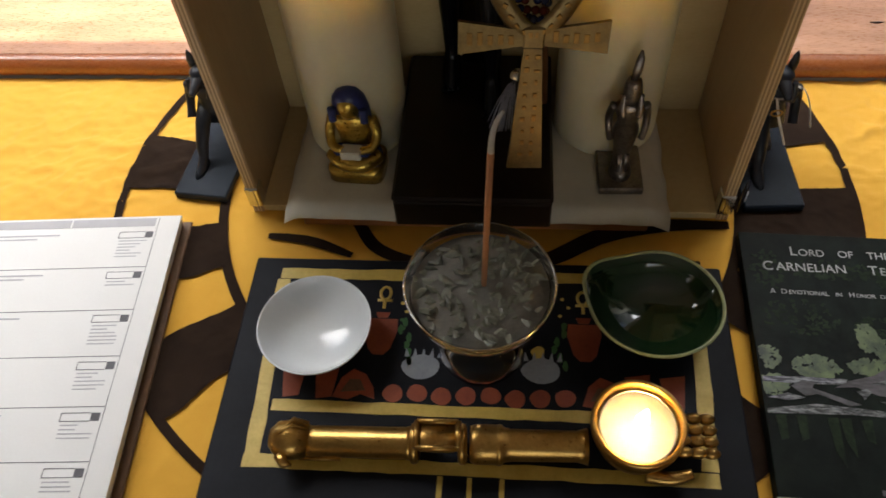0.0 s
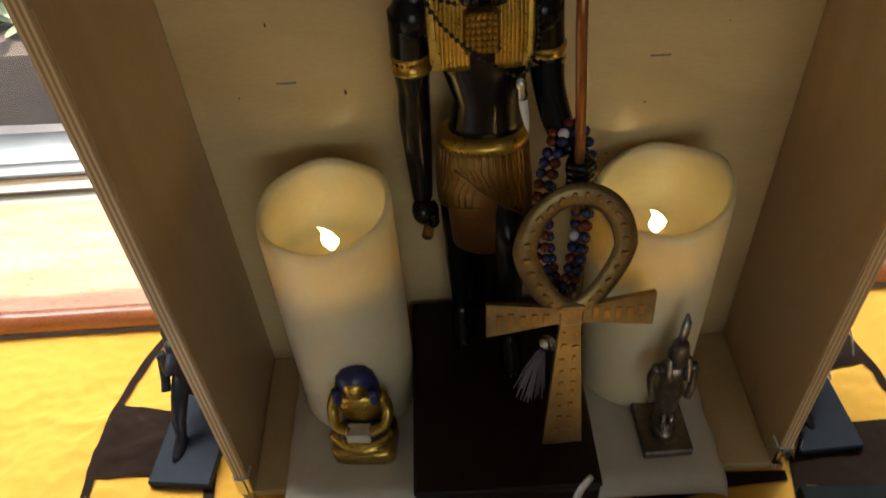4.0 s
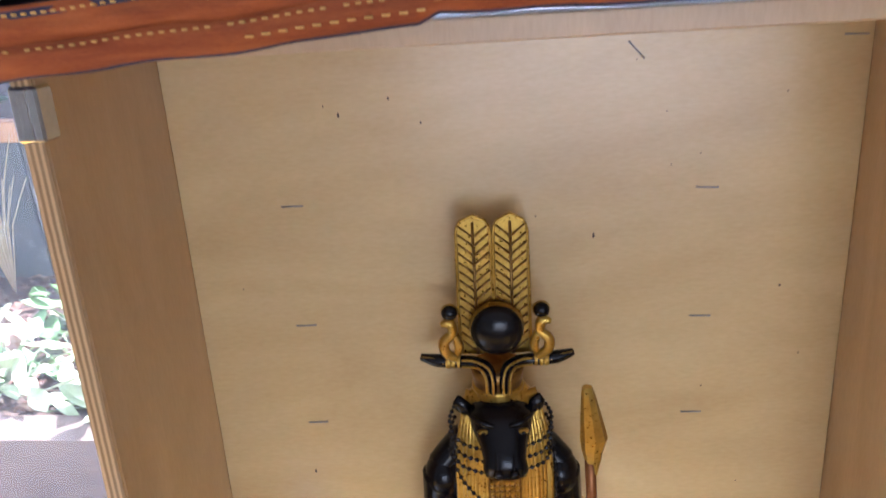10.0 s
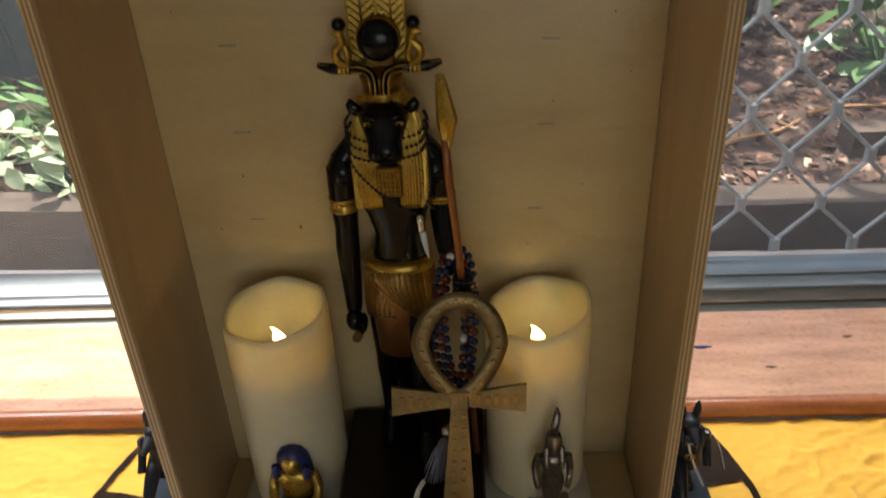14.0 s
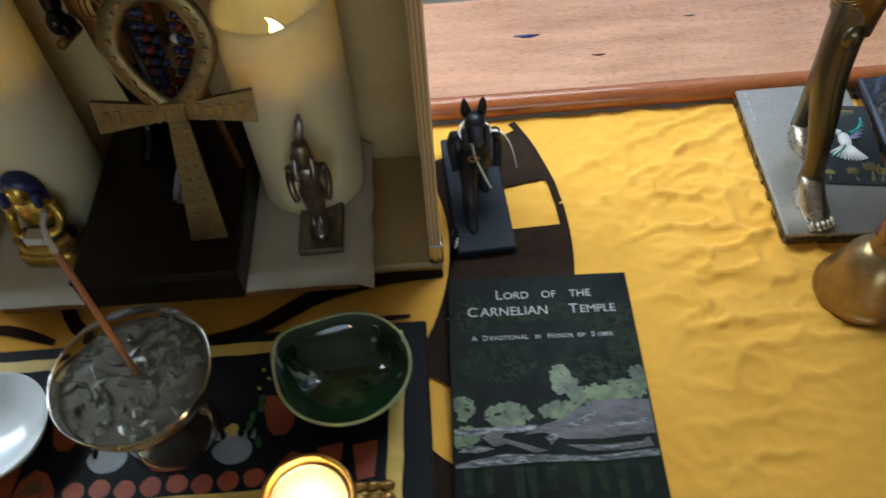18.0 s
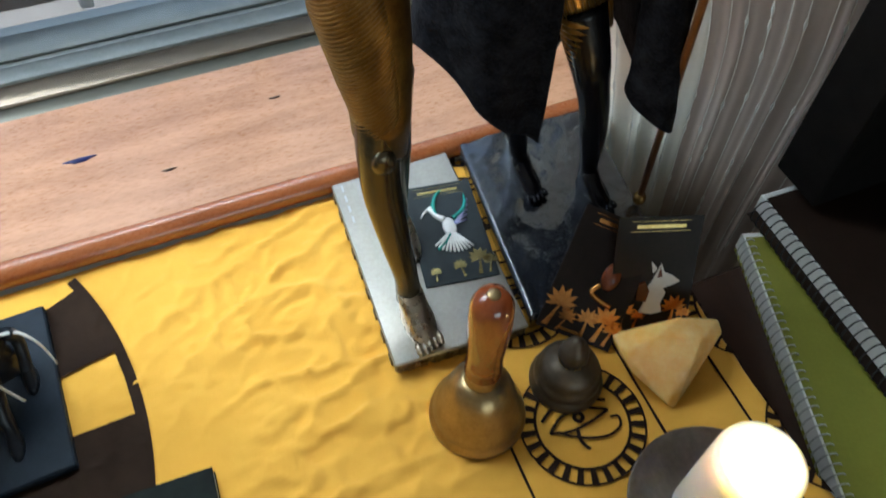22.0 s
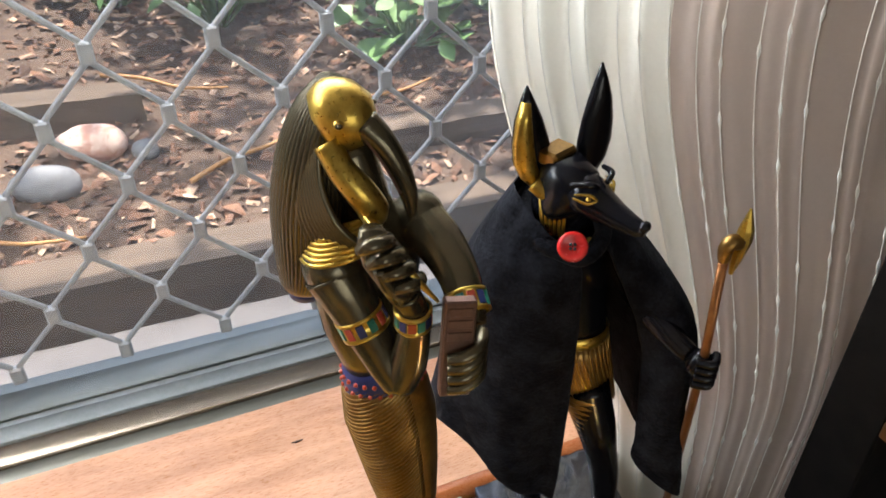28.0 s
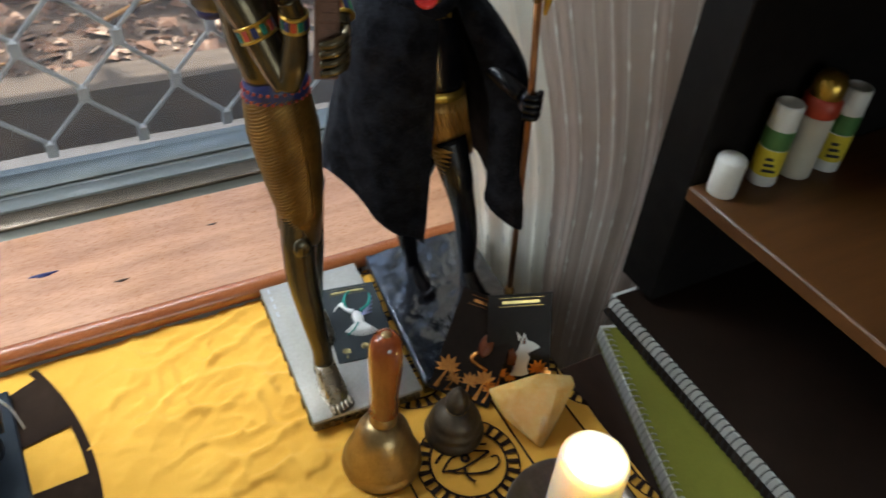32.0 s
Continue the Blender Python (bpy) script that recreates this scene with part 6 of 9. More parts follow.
for k, (u, v, w, h, n) in enumerate(((0.84, 0.28, 0.024, 0.016, 90), (0.92, 0.45, 0.014, 0.014, 60), (0.45, 0.24, 0.040, 0.010, 70), (0.12, 0.25, 0.014, 0.020, 40), (0.72, 0.60, 0.030, 0.012, 60), (0.25, 0.55, 0.030, 0.016, 50))):
    clump(*print_at(u, v), w, h, n, M["fern_dark"], 0.00003, 40 + k)
for k, (u, v, w, h, n) in enumerate(((0.565, 0.66, 0.008, 0.013, 60), (0.60, 0.70, 0.008, 0.008, 40), (0.28, 0.85, 0.017, 0.010, 110), (0.06, 0.80, 0.008, 0.010, 40), (0.55, 0.83, 0.016, 0.007, 80), (0.72, 0.75, 0.018, 0.008, 90), (0.88, 0.73, 0.016, 0.008, 80), (0.96, 0.67, 0.006, 0.011, 50), (0.06, 0.96, 0.010, 0.009, 50))):
    clump(*print_at(u, v), w, h, n, M["fern"], 0.00007, 60 + k)
patch("photo_river", [(0.01, 0.915), (0.2, 0.905), (0.42, 0.905), (0.40, 0.935), (0.2, 0.945), (0.01, 0.945)], M["river"], 0.00009)
patch("photo_river", [(0.01, 1.09), (0.25, 1.05), (0.45, 1.06), (0.7, 1.075), (0.99, 1.05), (0.99, 1.085), (0.7, 1.10), (0.4, 1.095), (0.01, 1.115)], M["river"], 0.00009)
patch("photo_log", [(0.35, 0.955), (0.42, 0.915), (0.55, 0.875), (0.62, 0.83), (0.72, 0.79), (0.85, 0.78), (0.99, 0.79), (0.99, 0.97), (0.72, 0.99), (0.55, 0.985), (0.45, 0.945)], M["hide"], 0.00011)
patch("photo_log", [(0.55, 1.015), (0.75, 1.02), (0.92, 1.01), (0.955, 0.985), (0.97, 1.035), (0.85, 1.05), (0.65, 1.05)], M["hide"], 0.00013)
patch("photo_log", [(0.14, 0.96), (0.20, 0.925), (0.26, 0.93), (0.24, 0.965), (0.36, 1.005), (0.46, 1.04), (0.40, 1.05), (0.26, 0.995), (0.20, 1.01)], M["hide"], 0.00013)
for pts in ([(0.52, 0.925), (0.60, 0.895), (0.70, 0.845), (0.78, 0.835), (0.70, 0.875), (0.60, 0.925)], [(0.74, 0.93), (0.84, 0.90), (0.97, 0.89), (0.97, 0.91), (0.86, 0.925)], [(0.02, 1.03), (0.12, 1.00), (0.20, 1.02), (0.12, 1.04)], [(0.45, 0.97), (0.50, 0.95), (0.52, 0.97), (0.48, 1.01)], [(0.58, 1.022), (0.75, 1.027), (0.92, 1.018), (0.93, 1.03), (0.75, 1.04)]):
    patch("photo_light", pts, M["river"], 0.00016)
rnd = random.Random(4)
for k in range(9):
    u = 0.06 + 0.1 * k + rnd.uniform(-0.03, 0.03)
    patch("photo_mirror", [(u, 1.12), (u + 0.05, 1.115), (u + 0.045, 1.12 + rnd.uniform(0.10, 0.28)), (u + 0.01, 1.12 + rnd.uniform(0.08, 0.2))], M["fern_dark"], 0.00003)
part("author_bar", rbox(-0.006, -0.1085, TZ - 0.0002, 0.058, -0.1045, TZ + 0.0001, 0.0002), M["ink"], bk, "unreadable grey printed line", smooth=False)

# ring-bound planner
cal = thing("open_planner", "thick open planner with ruled white pages and a mottled brown cover", "planner", at=move(-0.0580, -0.0200, 0.0025, 3.6))
PW, PH, PTK = 0.225, 0.300, 0.018
part("cover", rbox(-PW - 0.003, -PH - 0.003, 0.0, 0.004, 0.003, 0.0025, 0.0008), M["cork"], cal, "mottled brown cover", smooth=False)
for k in range(12):
    part("page_layer", rbox(-PW, -PH + 0.0006 * (k % 3), 0.0026 + 0.00128 * k, 0.0 - 0.0011 * (11 - k) * 0.35, 0.0 - 0.0007 * (k % 4), 0.0026 + 0.00128 * k + 0.0011, 0.0002), M["paper"], cal, smooth=False)
ZP = 0.0026 + 0.00128 * 12
part("title_band", rbox(-PW + 0.008, -0.0135, ZP - 0.0002, -0.100, -0.0045, ZP + 0.0001, 0.0001), M["palegrey"], cal, smooth=False)
part("title_band", rbox(-0.0985, -0.0135, ZP - 0.0002, -0.022, -0.0045, ZP + 0.0001, 0.0001), M["palegrey"], cal, smooth=False)
rnd = random.Random(6)
for r in range(6):
    y = -0.018 - 0.0435 * r
    part("rule", rbox(-PW + 0.008, y - 0.0406, ZP - 0.0002, -0.020, y - 0.0400, ZP + 0.0001, 0.0001), M["ink"], cal, smooth=False)
    part("check_square", rbox(-0.0285, y - 0.0085, ZP - 0.0002, -0.0215, y - 0.0018, ZP + 0.00012, 0.0001), M["ink"], cal, smooth=False)
    for a, b in (((-0.052, -0.0018), (-0.029, -0.0018)), ((-0.052, -0.0085), (-0.029, -0.0085)), ((-0.052, -0.0018), (-0.052, -0.0085))):
        part("box_line", tube([(a[0], y + a[1], ZP), (b[0], y + b[1], ZP)], 0.0003, 4), M["ink"], cal)
    for k in range(rnd.randint(2, 6)):
        wdt = rnd.uniform(0.012, 0.028)
        part("text_line", rbox(-0.0505, y - 0.0122 - 0.0034 * k, ZP - 0.0002, -0.0505 + wdt, y - 0.0112 - 0.0034 * k, ZP + 0.0001, 0.0001), M["palegrey"], cal, smooth=False)
    for k in range(2):
        part("text_line", rbox(-PW + 0.010, y - 0.004 - 0.004 * k, ZP - 0.0002, -PW + 0.010 + rnd.uniform(0.07, 0.12), y - 0.0026 - 0.004 * k, ZP + 0.0001, 0.0001), M["palegrey"], cal, smooth=False)
part("margin_line", rbox(-0.0196, -PH + 0.02, ZP - 0.0002, -0.0191, -0.0045, ZP + 0.0001, 0.0001), M["ink"], cal, smooth=False)


def jackal_guard(scale=1.0):
    """Small striding jackal-headed figure: one mesh with its slab."""
    g = Geo()
    g.add(rbox(-0.026, -0.072, 0.0, 0.026, 0.072, 0.0085, 0.0012), 1, False)
    g.add(rbox(-0.006, 0.022, 0.0085, 0.006, 0.036, 0.075, 0.002), 0)
    for s, y in ((-1, -0.030), (1, 0.018)):
        g.add(body([(s * 0.0085, y - 0.010, 0.0085, 0.0055, 0.014), (s * 0.0085, y - 0.008, 0.0125, 0.0050, 0.011), (s * 0.0085, y, 0.018, 0.0045, 0.005), (s * 0.0085, y * 0.8, 0.036, 0.0062, 0.0066), (s * 0.008, y * 0.4 + 0.003, 0.058, 0.0078, 0.008), (s * 0.007, 0.008, 0.074, 0.009, 0.009)], 12), 0)
    g.add(body([(0, 0.004, 0.052, 0.0165, 0.012), (0, 0.006, 0.07, 0.0145, 0.011), (0, 0.006, 0.082, 0.0115, 0.0085), (0, 0.005, 0.098, 0.0165, 0.0105), (0, 0.005, 0.105, 0.014, 0.009), (0, 0.004, 0.112, 0.006, 0.006)], 16), 0)
    for s in (-1, 1):
        g.add(lobed([(s * 0.0175, 0.005, 0.103), (s * 0.0205, 0.006, 0.088), (s * 0.0195, -0.002, 0.072), (s * 0.018, -0.010, 0.063)], [0.005, 0.0046, 0.004, 0.0042], 10), 0)
        g.add(lobed([(s * 0.009, -0.004, 0.122), (s * 0.0095, -0.008, 0.110), (s * 0.0085, -0.010, 0.100)], 0.0032, 8), 0)
        g.add(body([(s * 0.0062, 0.006, 0.130, 0.0042, 0.0026), (s * 0.0072, 0.007, 0.140, 0.0044, 0.0024), (s * 0.0078, 0.008, 0.149, 0.0026, 0.0016), (s * 0.008, 0.008, 0.155, 0.0004, 0.0004)], 10), 0)
        g.add(ball((s * 0.0055, -0.0045, 0.1275), (0.0014, 0.0012, 0.0009), 6, 5), 2)
    g.add(body([(0, 0.003, 0.110, 0.0075, 0.0075), (0, 0.001, 0.120, 0.0092, 0.0100), (0, 0.002, 0.130, 0.0086, 0.0094), (0, 0.003, 0.1345, 0.005, 0.005)], 14), 0)
    g.add(lobed([(0, -0.003, 0.124), (0, -0.014, 0.120), (0, -0.0225, 0.1165)], [0.0068, 0.0048, 0.0026], 12), 0)
    return g


guard = jackal_guard()
guard.v = [(x, y, z if z < 0.0086 else 0.0086 + (z - 0.0086) * 0.72) for x, y, z in guard.v]
gm = guard.mesh("jackal_guard_statuette", [M["amulet"], M["amulet_base"], M["gold"]])
put("jackal_guard_statuette", gm, None, move(0.4665, 0.080, 0.003, 3), None, "small blue-black jackal-headed guard figurine wearing a thin white ribbon", "figurine", "jackal guards beside the box")
put("jackal_guard_statuette", gm, None, move(-0.0450, 0.081, 0.003, -6), None, "small blue-black jackal-headed guard figurine on a slate blue base", "figurine", "jackal guards beside the box")
rib = thing("white_ribbon", "thin white ribbon with a ring tied round the guard figurine's neck", "ribbon", at=move(0.4665, 0.080, 0.003, 3) @ Matrix.Diagonal((1, 1, 0.74, 1)))
part("neck_loop", tube([(0.0135 * math.cos(a), 0.003 + 0.0135 * math.sin(a), 0.1075 + 0.003 * math.sin(a)) for a in [2 * math.pi * i / 24 for i in range(24)]], 0.0011, 6, 0.5, True), M["ribbon"], rib)
part("loose_end", tube(smooth_path([(0.0135, 0.003, 0.107), (0.024, 0.004, 0.100), (0.032, 0.0, 0.080), (0.036, -0.008, 0.055)], 5), 0.0018, 6, 0.3), M["ribbon"], rib)
part("loose_end", tube(smooth_path([(-0.004, -0.0105, 0.106), (-0.002, -0.018, 0.092), (0.004, -0.022, 0.070), (0.010, -0.026, 0.050)], 5), 0.0012, 6, 0.5), M["ribbon"], rib)
part("ring", tube([(-0.004 + 0.0045 * math.cos(a), -0.0195, 0.094 + 0.0045 * math.sin(a)) for a in [2 * math.pi * i / 20 for i in range(20)]], 0.0009, 6, 1, True), M["brass"], rib, "small brass ring")
oval = solid("black_oval_token", Geo().add(body([(0, 0, 0, 0.0085, 0.0018), (0, 0, 0.010, 0.0125, 0.0020), (0, 0, 0.022, 0.0115, 0.0020), (0, 0, 0.032, 0.006, 0.0016)], 20)), M["black"], "small black oval token leaning on the box's corner", "token", at=pose(0.4415, 0.012, 0.003, 0, 0, 68), smooth=True)
part("pale_mark", Geo().add(rbox(-0.004, -0.0030, 0.014, 0.003, -0.0018, 0.017, 0.0002), 0, False).add(rbox(-0.002, -0.0030, 0.0185, 0.004, -0.0018, 0.0205, 0.0002), 0, False), M["ribbon"], oval)

# ---- the gods by the window and the things before them ----
def thoth():
    """Ibis-headed scribe with a reed pen and a palette: one mesh, standing over the origin."""
    g = Geo()
    Z, G, D, B, R, E, P, V = range(8)
    # striding legs
    g.add(lobed([(0.0050, -0.010, 0.215), (0.0005, -0.0175, 0.172), (-0.0008, -0.0205, 0.145), (-0.0005, -0.0250, 0.118), (0.0030, -0.0360, 0.080), (0.0075, -0.0430, 0.042), (0.0088, -0.0440, 0.014)], [0.0175, 0.0150, 0.0142, 0.0136, 0.0112, 0.0090, 0.0100], 20), Z)
    g.add(ball((-0.0010, -0.0320, 0.1600), (0.0085, 0.0055, 0.0110), 14, 9), Z)
    g.add(body([(0.0105, -0.0600, 0.0, 0.0125, 0.0290), (0.0105, -0.0600, 0.006, 0.0122, 0.0275), (0.0100, -0.0520, 0.014, 0.0108, 0.0175), (0.0090, -0.0455, 0.026, 0.0098, 0.0120)], 20), V)
    for t in range(5):
        g.add(ball((0.0010 + 0.0047 * t, -0.0870 + 0.0018 * abs(t - 1), 0.0042), (0.0026, 0.0060, 0.0040), 10, 7), V)
        g.add(ball((0.0010 + 0.0047 * t, -0.0920 + 0.0018 * abs(t - 1), 0.0060), (0.0017, 0.0018, 0.0012), 8, 5), V)
    g.add(lobed([(0.0170, 0.004, 0.200), (0.0225, 0.017, 0.145), (0.0245, 0.022, 0.110), (0.0270, 0.028, 0.060), (0.0285, 0.031, 0.026), (0.0285, 0.030, 0.012)], [0.0160, 0.0130, 0.0125, 0.0095, 0.0084, 0.0090], 18), Z)
    g.add(body([(0.0290, 0.016, 0.0, 0.0110, 0.0250), (0.0290, 0.016, 0.006, 0.0106, 0.0235), (0.0285, 0.026, 0.016, 0.0092, 0.0120)], 16), V)
    # kilt, close and long, its hem lower on one side, in fine curved pleats
    K = [(0.0035, -0.0140, 0.168, 0.0172, 0.0180), (0.0050, -0.0130, 0.190, 0.0192, 0.0195), (0.0035, -0.0095, 0.212, 0.0228, 0.0215), (0.0018, -0.0060, 0.236, 0.0258, 0.0228), (-0.0008, -0.0035, 0.262, 0.0282, 0.0225), (-0.0028, -0.0020, 0.284, 0.0262, 0.0205), (-0.0034, -0.0010, 0.297, 0.0232, 0.0185)]
    rings = []
    for i, (x, y, z, rx, ry) in enumerate(K):
        rings.append([(x + rx * math.cos(a), y + ry * math.sin(a), z + (-0.012 * math.cos(a + 0.6) if i == 0 else 0.0)) for a in [2 * math.pi * j / 40 for j in range(40)]])
    g.add(loft(rings), D)
    def waist(z):
        for p, q in zip(K, K[1:]):
            if z <= q[2]:
                t = (z - p[2]) / (q[2] - p[2])
                return [p[i] + (q[i] - p[i]) * t for i in range(5)]
        return K[-1]
    for i in range(42):
        z = 0.172 + 0.0029 * i
        run = []
        for j in range(17):
            a = math.pi * (0.80 + 0.80 * j / 16)
            zz = min(max(z + 0.022 * (j / 16) ** 1.5 - 0.005 * math.sin(math.pi * j / 16), 0.1720), 0.2950)
            cx, cy, _, rx, ry = waist(zz)
            run.append((cx + rx * math.cos(a) * 1.006, cy + ry * math.sin(a) * 1.006, zz))
        g.add(tube(run, 0.00068, 4), D)
    # belt
    g.add(lathe([(0.0226, 0.285), (0.0250, 0.288), (0.0244, 0.303), (0.0218, 0.306)], 36, sy=0.80), B, True, move(-0.0034, -0.001, 0))
    for i in range(26):
        a = 2 * math.pi * i / 26
        for k in (0, 1):
            g.add(ball((-0.0034 + 0.0250 * math.cos(a + 0.12 * k), -0.001 + 0.0200 * math.sin(a + 0.12 * k), 0.2915 + 0.0075 * k), 0.0015, 6, 5), R)
    # trunk, turned towards the palette
    turn = pose(-0.0050, 0.004, 0, 0, 0, 24)
    g.add(body([(0.0010, -0.003, 0.296, 0.0222, 0.0172), (-0.0020, 0.000, 0.314, 0.0240, 0.0180), (-0.0030, 0.002, 0.336, 0.0295, 0.0200), (-0.0020, 0.002, 0.360, 0.0345, 0.0205), (0.0, 0.002, 0.380, 0.0350, 0.0190), (0.0, 0.003, 0.394, 0.0260, 0.0165), (-0.006, 0.002, 0.405, 0.0165, 0.0145), (-0.012, -0.002, 0.425, 0.0120, 0.0120)], 30), Z, True, turn)
    g.add(lobed([(-0.006, -0.002, 0.395), (-0.012, -0.012, 0.420), (-0.018, -0.008, 0.448)], [0.0150, 0.0120, 0.0110], 16), Z)
    # near arm: shoulder, elbow, raised wrist
    up = [(-0.0305, -0.0080, 0.3800), (-0.0255, -0.0135, 0.3680), (-0.0200, -0.0200, 0.3520), (-0.0125, -0.0270, 0.3300), (-0.0055, -0.0330, 0.3140)]
    g.add(ball((-0.0300, -0.0075, 0.3825), (0.0158, 0.0160, 0.0168), 22, 14), Z)
    g.add(lobed(up, [0.0160, 0.0148, 0.0122, 0.0104, 0.0098], 20), Z)
    g.add(lobed([(-0.0055, -0.0330, 0.3140), (-0.0010, -0.0355, 0.3300), (0.0016, -0.0372, 0.3500), (0.0012, -0.0388, 0.3660), (-0.0040, -0.0410, 0.3810)], [0.0098, 0.0106, 0.0090, 0.0078, 0.0074], 20), Z)
    g.add(body([(-0.0040, -0.0412, 0.378, 0.0078, 0.0064), (-0.0085, -0.0425, 0.392, 0.0105, 0.0075), (-0.0135, -0.0430, 0.405, 0.0115, 0.0078), (-0.0175, -0.0420, 0.416, 0.0090, 0.0062), (-0.0195, -0.0410, 0.423, 0.0050, 0.0040)], 18), Z)
    for t in range(4):
        z, dx = 0.3920 + 0.0088 * t, -0.0050 * t
        g.add(lobed([(0.0030 + dx, -0.0440, z - 0.001), (-0.0010 + dx, -0.0520, z + 0.003), (-0.0090 + dx, -0.0545, z + 0.0045), (-0.0160 + dx * 0.8, -0.0500, z)], [0.0030, 0.0039, 0.0038, 0.0026], 10), Z)
    g.add(lobed([(-0.0060, -0.0480, 0.3860), (-0.0150, -0.0520, 0.3950), (-0.0200, -0.0515, 0.4070)], [0.0040, 0.0040, 0.0028], 10), Z)
    g.add(tube([(-0.0190, -0.0200, 0.4250), (-0.0080, -0.0480, 0.4040), (0.0050, -0.0620, 0.3885)], [0.0034, 0.0030, 0.0007], 10), G)
    # far arm and the palette
    g.add(ball((0.0200, 0.0010, 0.3930), (0.0148, 0.0150, 0.0155), 18, 12), Z)
    g.add(lobed([(0.0200, 0.0010, 0.3930), (0.0250, -0.0160, 0.3870), (0.0275, -0.0330, 0.3790), (0.0270, -0.0470, 0.3690), (0.0250, -0.0560, 0.3620)], [0.0142, 0.0128, 0.0110, 0.0094, 0.0080], 20), Z)
    g.add(ball((0.0205, -0.0605, 0.3525), (0.0100, 0.0085, 0.0125), 16, 10), Z)
    tab = pose(0.0125, -0.0670, 0.3620, -8, 4, -14)
    g.add(rbox(-0.0078, -0.0036, -0.0270, 0.0078, 0.0036, 0.0270, 0.0010), P, False, tab)
    for k in range(3):
        g.add(rbox(-0.0060, -0.0042, 0.0060 + 0.0066 * k, 0.0060, -0.0034, 0.0108 + 0.0066 * k, 0.0004), P, False, tab)
    for t in range(4):
        z = 0.3415 + 0.0066 * t
        g.add(lobed([(0.0275, -0.0640, z + 0.0035), (0.0220, -0.0725, z + 0.0025), (0.0130, -0.0745, z), (0.0060, -0.0715, z - 0.0015)], [0.0031, 0.0036, 0.0035, 0.0026], 10), Z)
    # jewelled bands
    for c, d, r in ((up[2], Vector((0.0065, -0.007, -0.019)), 0.0120), ((0.0013, -0.0384, 0.3630), Vector((-0.001, -0.0022, 0.016)), 0.0083), ((0.0270, -0.0470, 0.3690), Vector((-0.001, -0.013, -0.009)), 0.0098)):
        m = Matrix.Translation(c) @ d.normalized().to_track_quat("Z", "Y").to_matrix().to_4x4()
        g.add(lathe([(r, -0.0062), (r + 0.0016, -0.0057), (r + 0.0016, -0.0043), (r + 0.0008, -0.0039), (r + 0.0008, 0.0039), (r + 0.0016, 0.0043), (r + 0.0016, 0.0057), (r, 0.0062)], 32), G, True, m)
        for i in range(12):
            g.add(rbox(-0.0021, r + 0.0002, -0.0036, 0.0021, r + 0.0014, 0.0036, 0.0003), (R, E, B)[i % 3], False, m @ pose(0, 0, 0, 0, 0, 30 * i))
    # ribbed gold collar over the shoulders
    for k in range(8):
        h, q = 0.0026 * k, 0.0020 + 0.0011 * k
        g.add(lobed([(-0.0400 + q, 0.0120, 0.3890 + h), (-0.0462 + q, -0.0030, 0.3880 + h), (-0.0420 + q, -0.0170 + q * 0.4, 0.3900 + h), (-0.0300 + q, -0.0245 + q * 0.5, 0.3945 + h), (-0.0160, -0.0240 + q * 0.5, 0.3965 + h)], 0.0014, 8), G)
    # head, beak, throat
    hd = pose(-0.0205, -0.0020, 0.4630, 0, 0, 40)
    g.add(body([(0, -0.004, -0.0160, 0.0085, 0.0100), (0, -0.004, -0.0090, 0.0125, 0.0150), (0, -0.003, 0.0, 0.0142, 0.0165), (0, -0.002, 0.0080, 0.0125, 0.0150), (0, -0.001, 0.0132, 0.0075, 0.0095), (0, 0, 0.0150, 0.002, 0.003)], 28), G, True, hd)
    g.add(lobed([(-0.0115, -0.0130, 0.4600), (-0.0040, -0.0185, 0.4510), (0.0020, -0.0225, 0.4380), (0.0055, -0.0245, 0.4250), (0.0062, -0.0255, 0.4140)], [0.0078, 0.0066, 0.0056, 0.0044, 0.0020], 16), Z)
    for s in (-1, 1):
        g.add(lobed([(-0.0105 + 0.003 * s, -0.0205 - 0.001 * s, 0.4560), (-0.0035 + 0.003 * s, -0.0248, 0.4440), (0.0020 + 0.002 * s, -0.0282, 0.4290)], 0.0007, 5), P)
        g.add(ball(hd @ Vector((s * 0.0128, -0.0095, 0.0005)), (0.0028, 0.0028, 0.0022), 10, 6), G)
        g.add(ball(hd @ Vector((s * 0.0142, -0.0108, 0.0006)), (0.0018, 0.0018, 0.0013), 8, 5), Z)
    g.add(lobed([(-0.0290, -0.0120, 0.4530), (-0.0240, -0.0190, 0.4410), (-0.0175, -0.0235, 0.4310), (-0.0120, -0.0245, 0.4215), (-0.0100, -0.0235, 0.4140)], [0.0062, 0.0068, 0.0076, 0.0072, 0.0036], 16), G)
    # striped wig down the back, with a lock before the shoulder
    W = [(-0.0395, 0.0170, 0.356, 0.0090, 0.0100), (-0.0385, 0.0160, 0.362, 0.0130, 0.0150), (-0.0345, 0.0140, 0.385, 0.0178, 0.0195), (-0.0315, 0.0120, 0.412, 0.0198, 0.0210), (-0.0275, 0.0090, 0.440, 0.0185, 0.0190), (-0.0230, 0.0060, 0.462, 0.0145, 0.0150), (-0.0205, 0.0030, 0.4765, 0.0060, 0.0070)]
    g.add(body(W, 30), Z)
    for i in range(30):
        a = math.pi * (0.42 + 1.20 * i / 29)
        g.add(lobed([(x + rx * math.cos(a) * 1.005, y + ry * math.sin(a) * 1.005, z) for x, y, z, rx, ry in W], [0.0016, 0.0020, 0.0022, 0.0022, 0.0018, 0.0012, 0.0006], 7), Z)
    g.add(body([(-0.0398, 0.0172, 0.3500, 0.0095, 0.0105), (-0.0398, 0.0170, 0.3570, 0.0105, 0.0115)], 24), B)
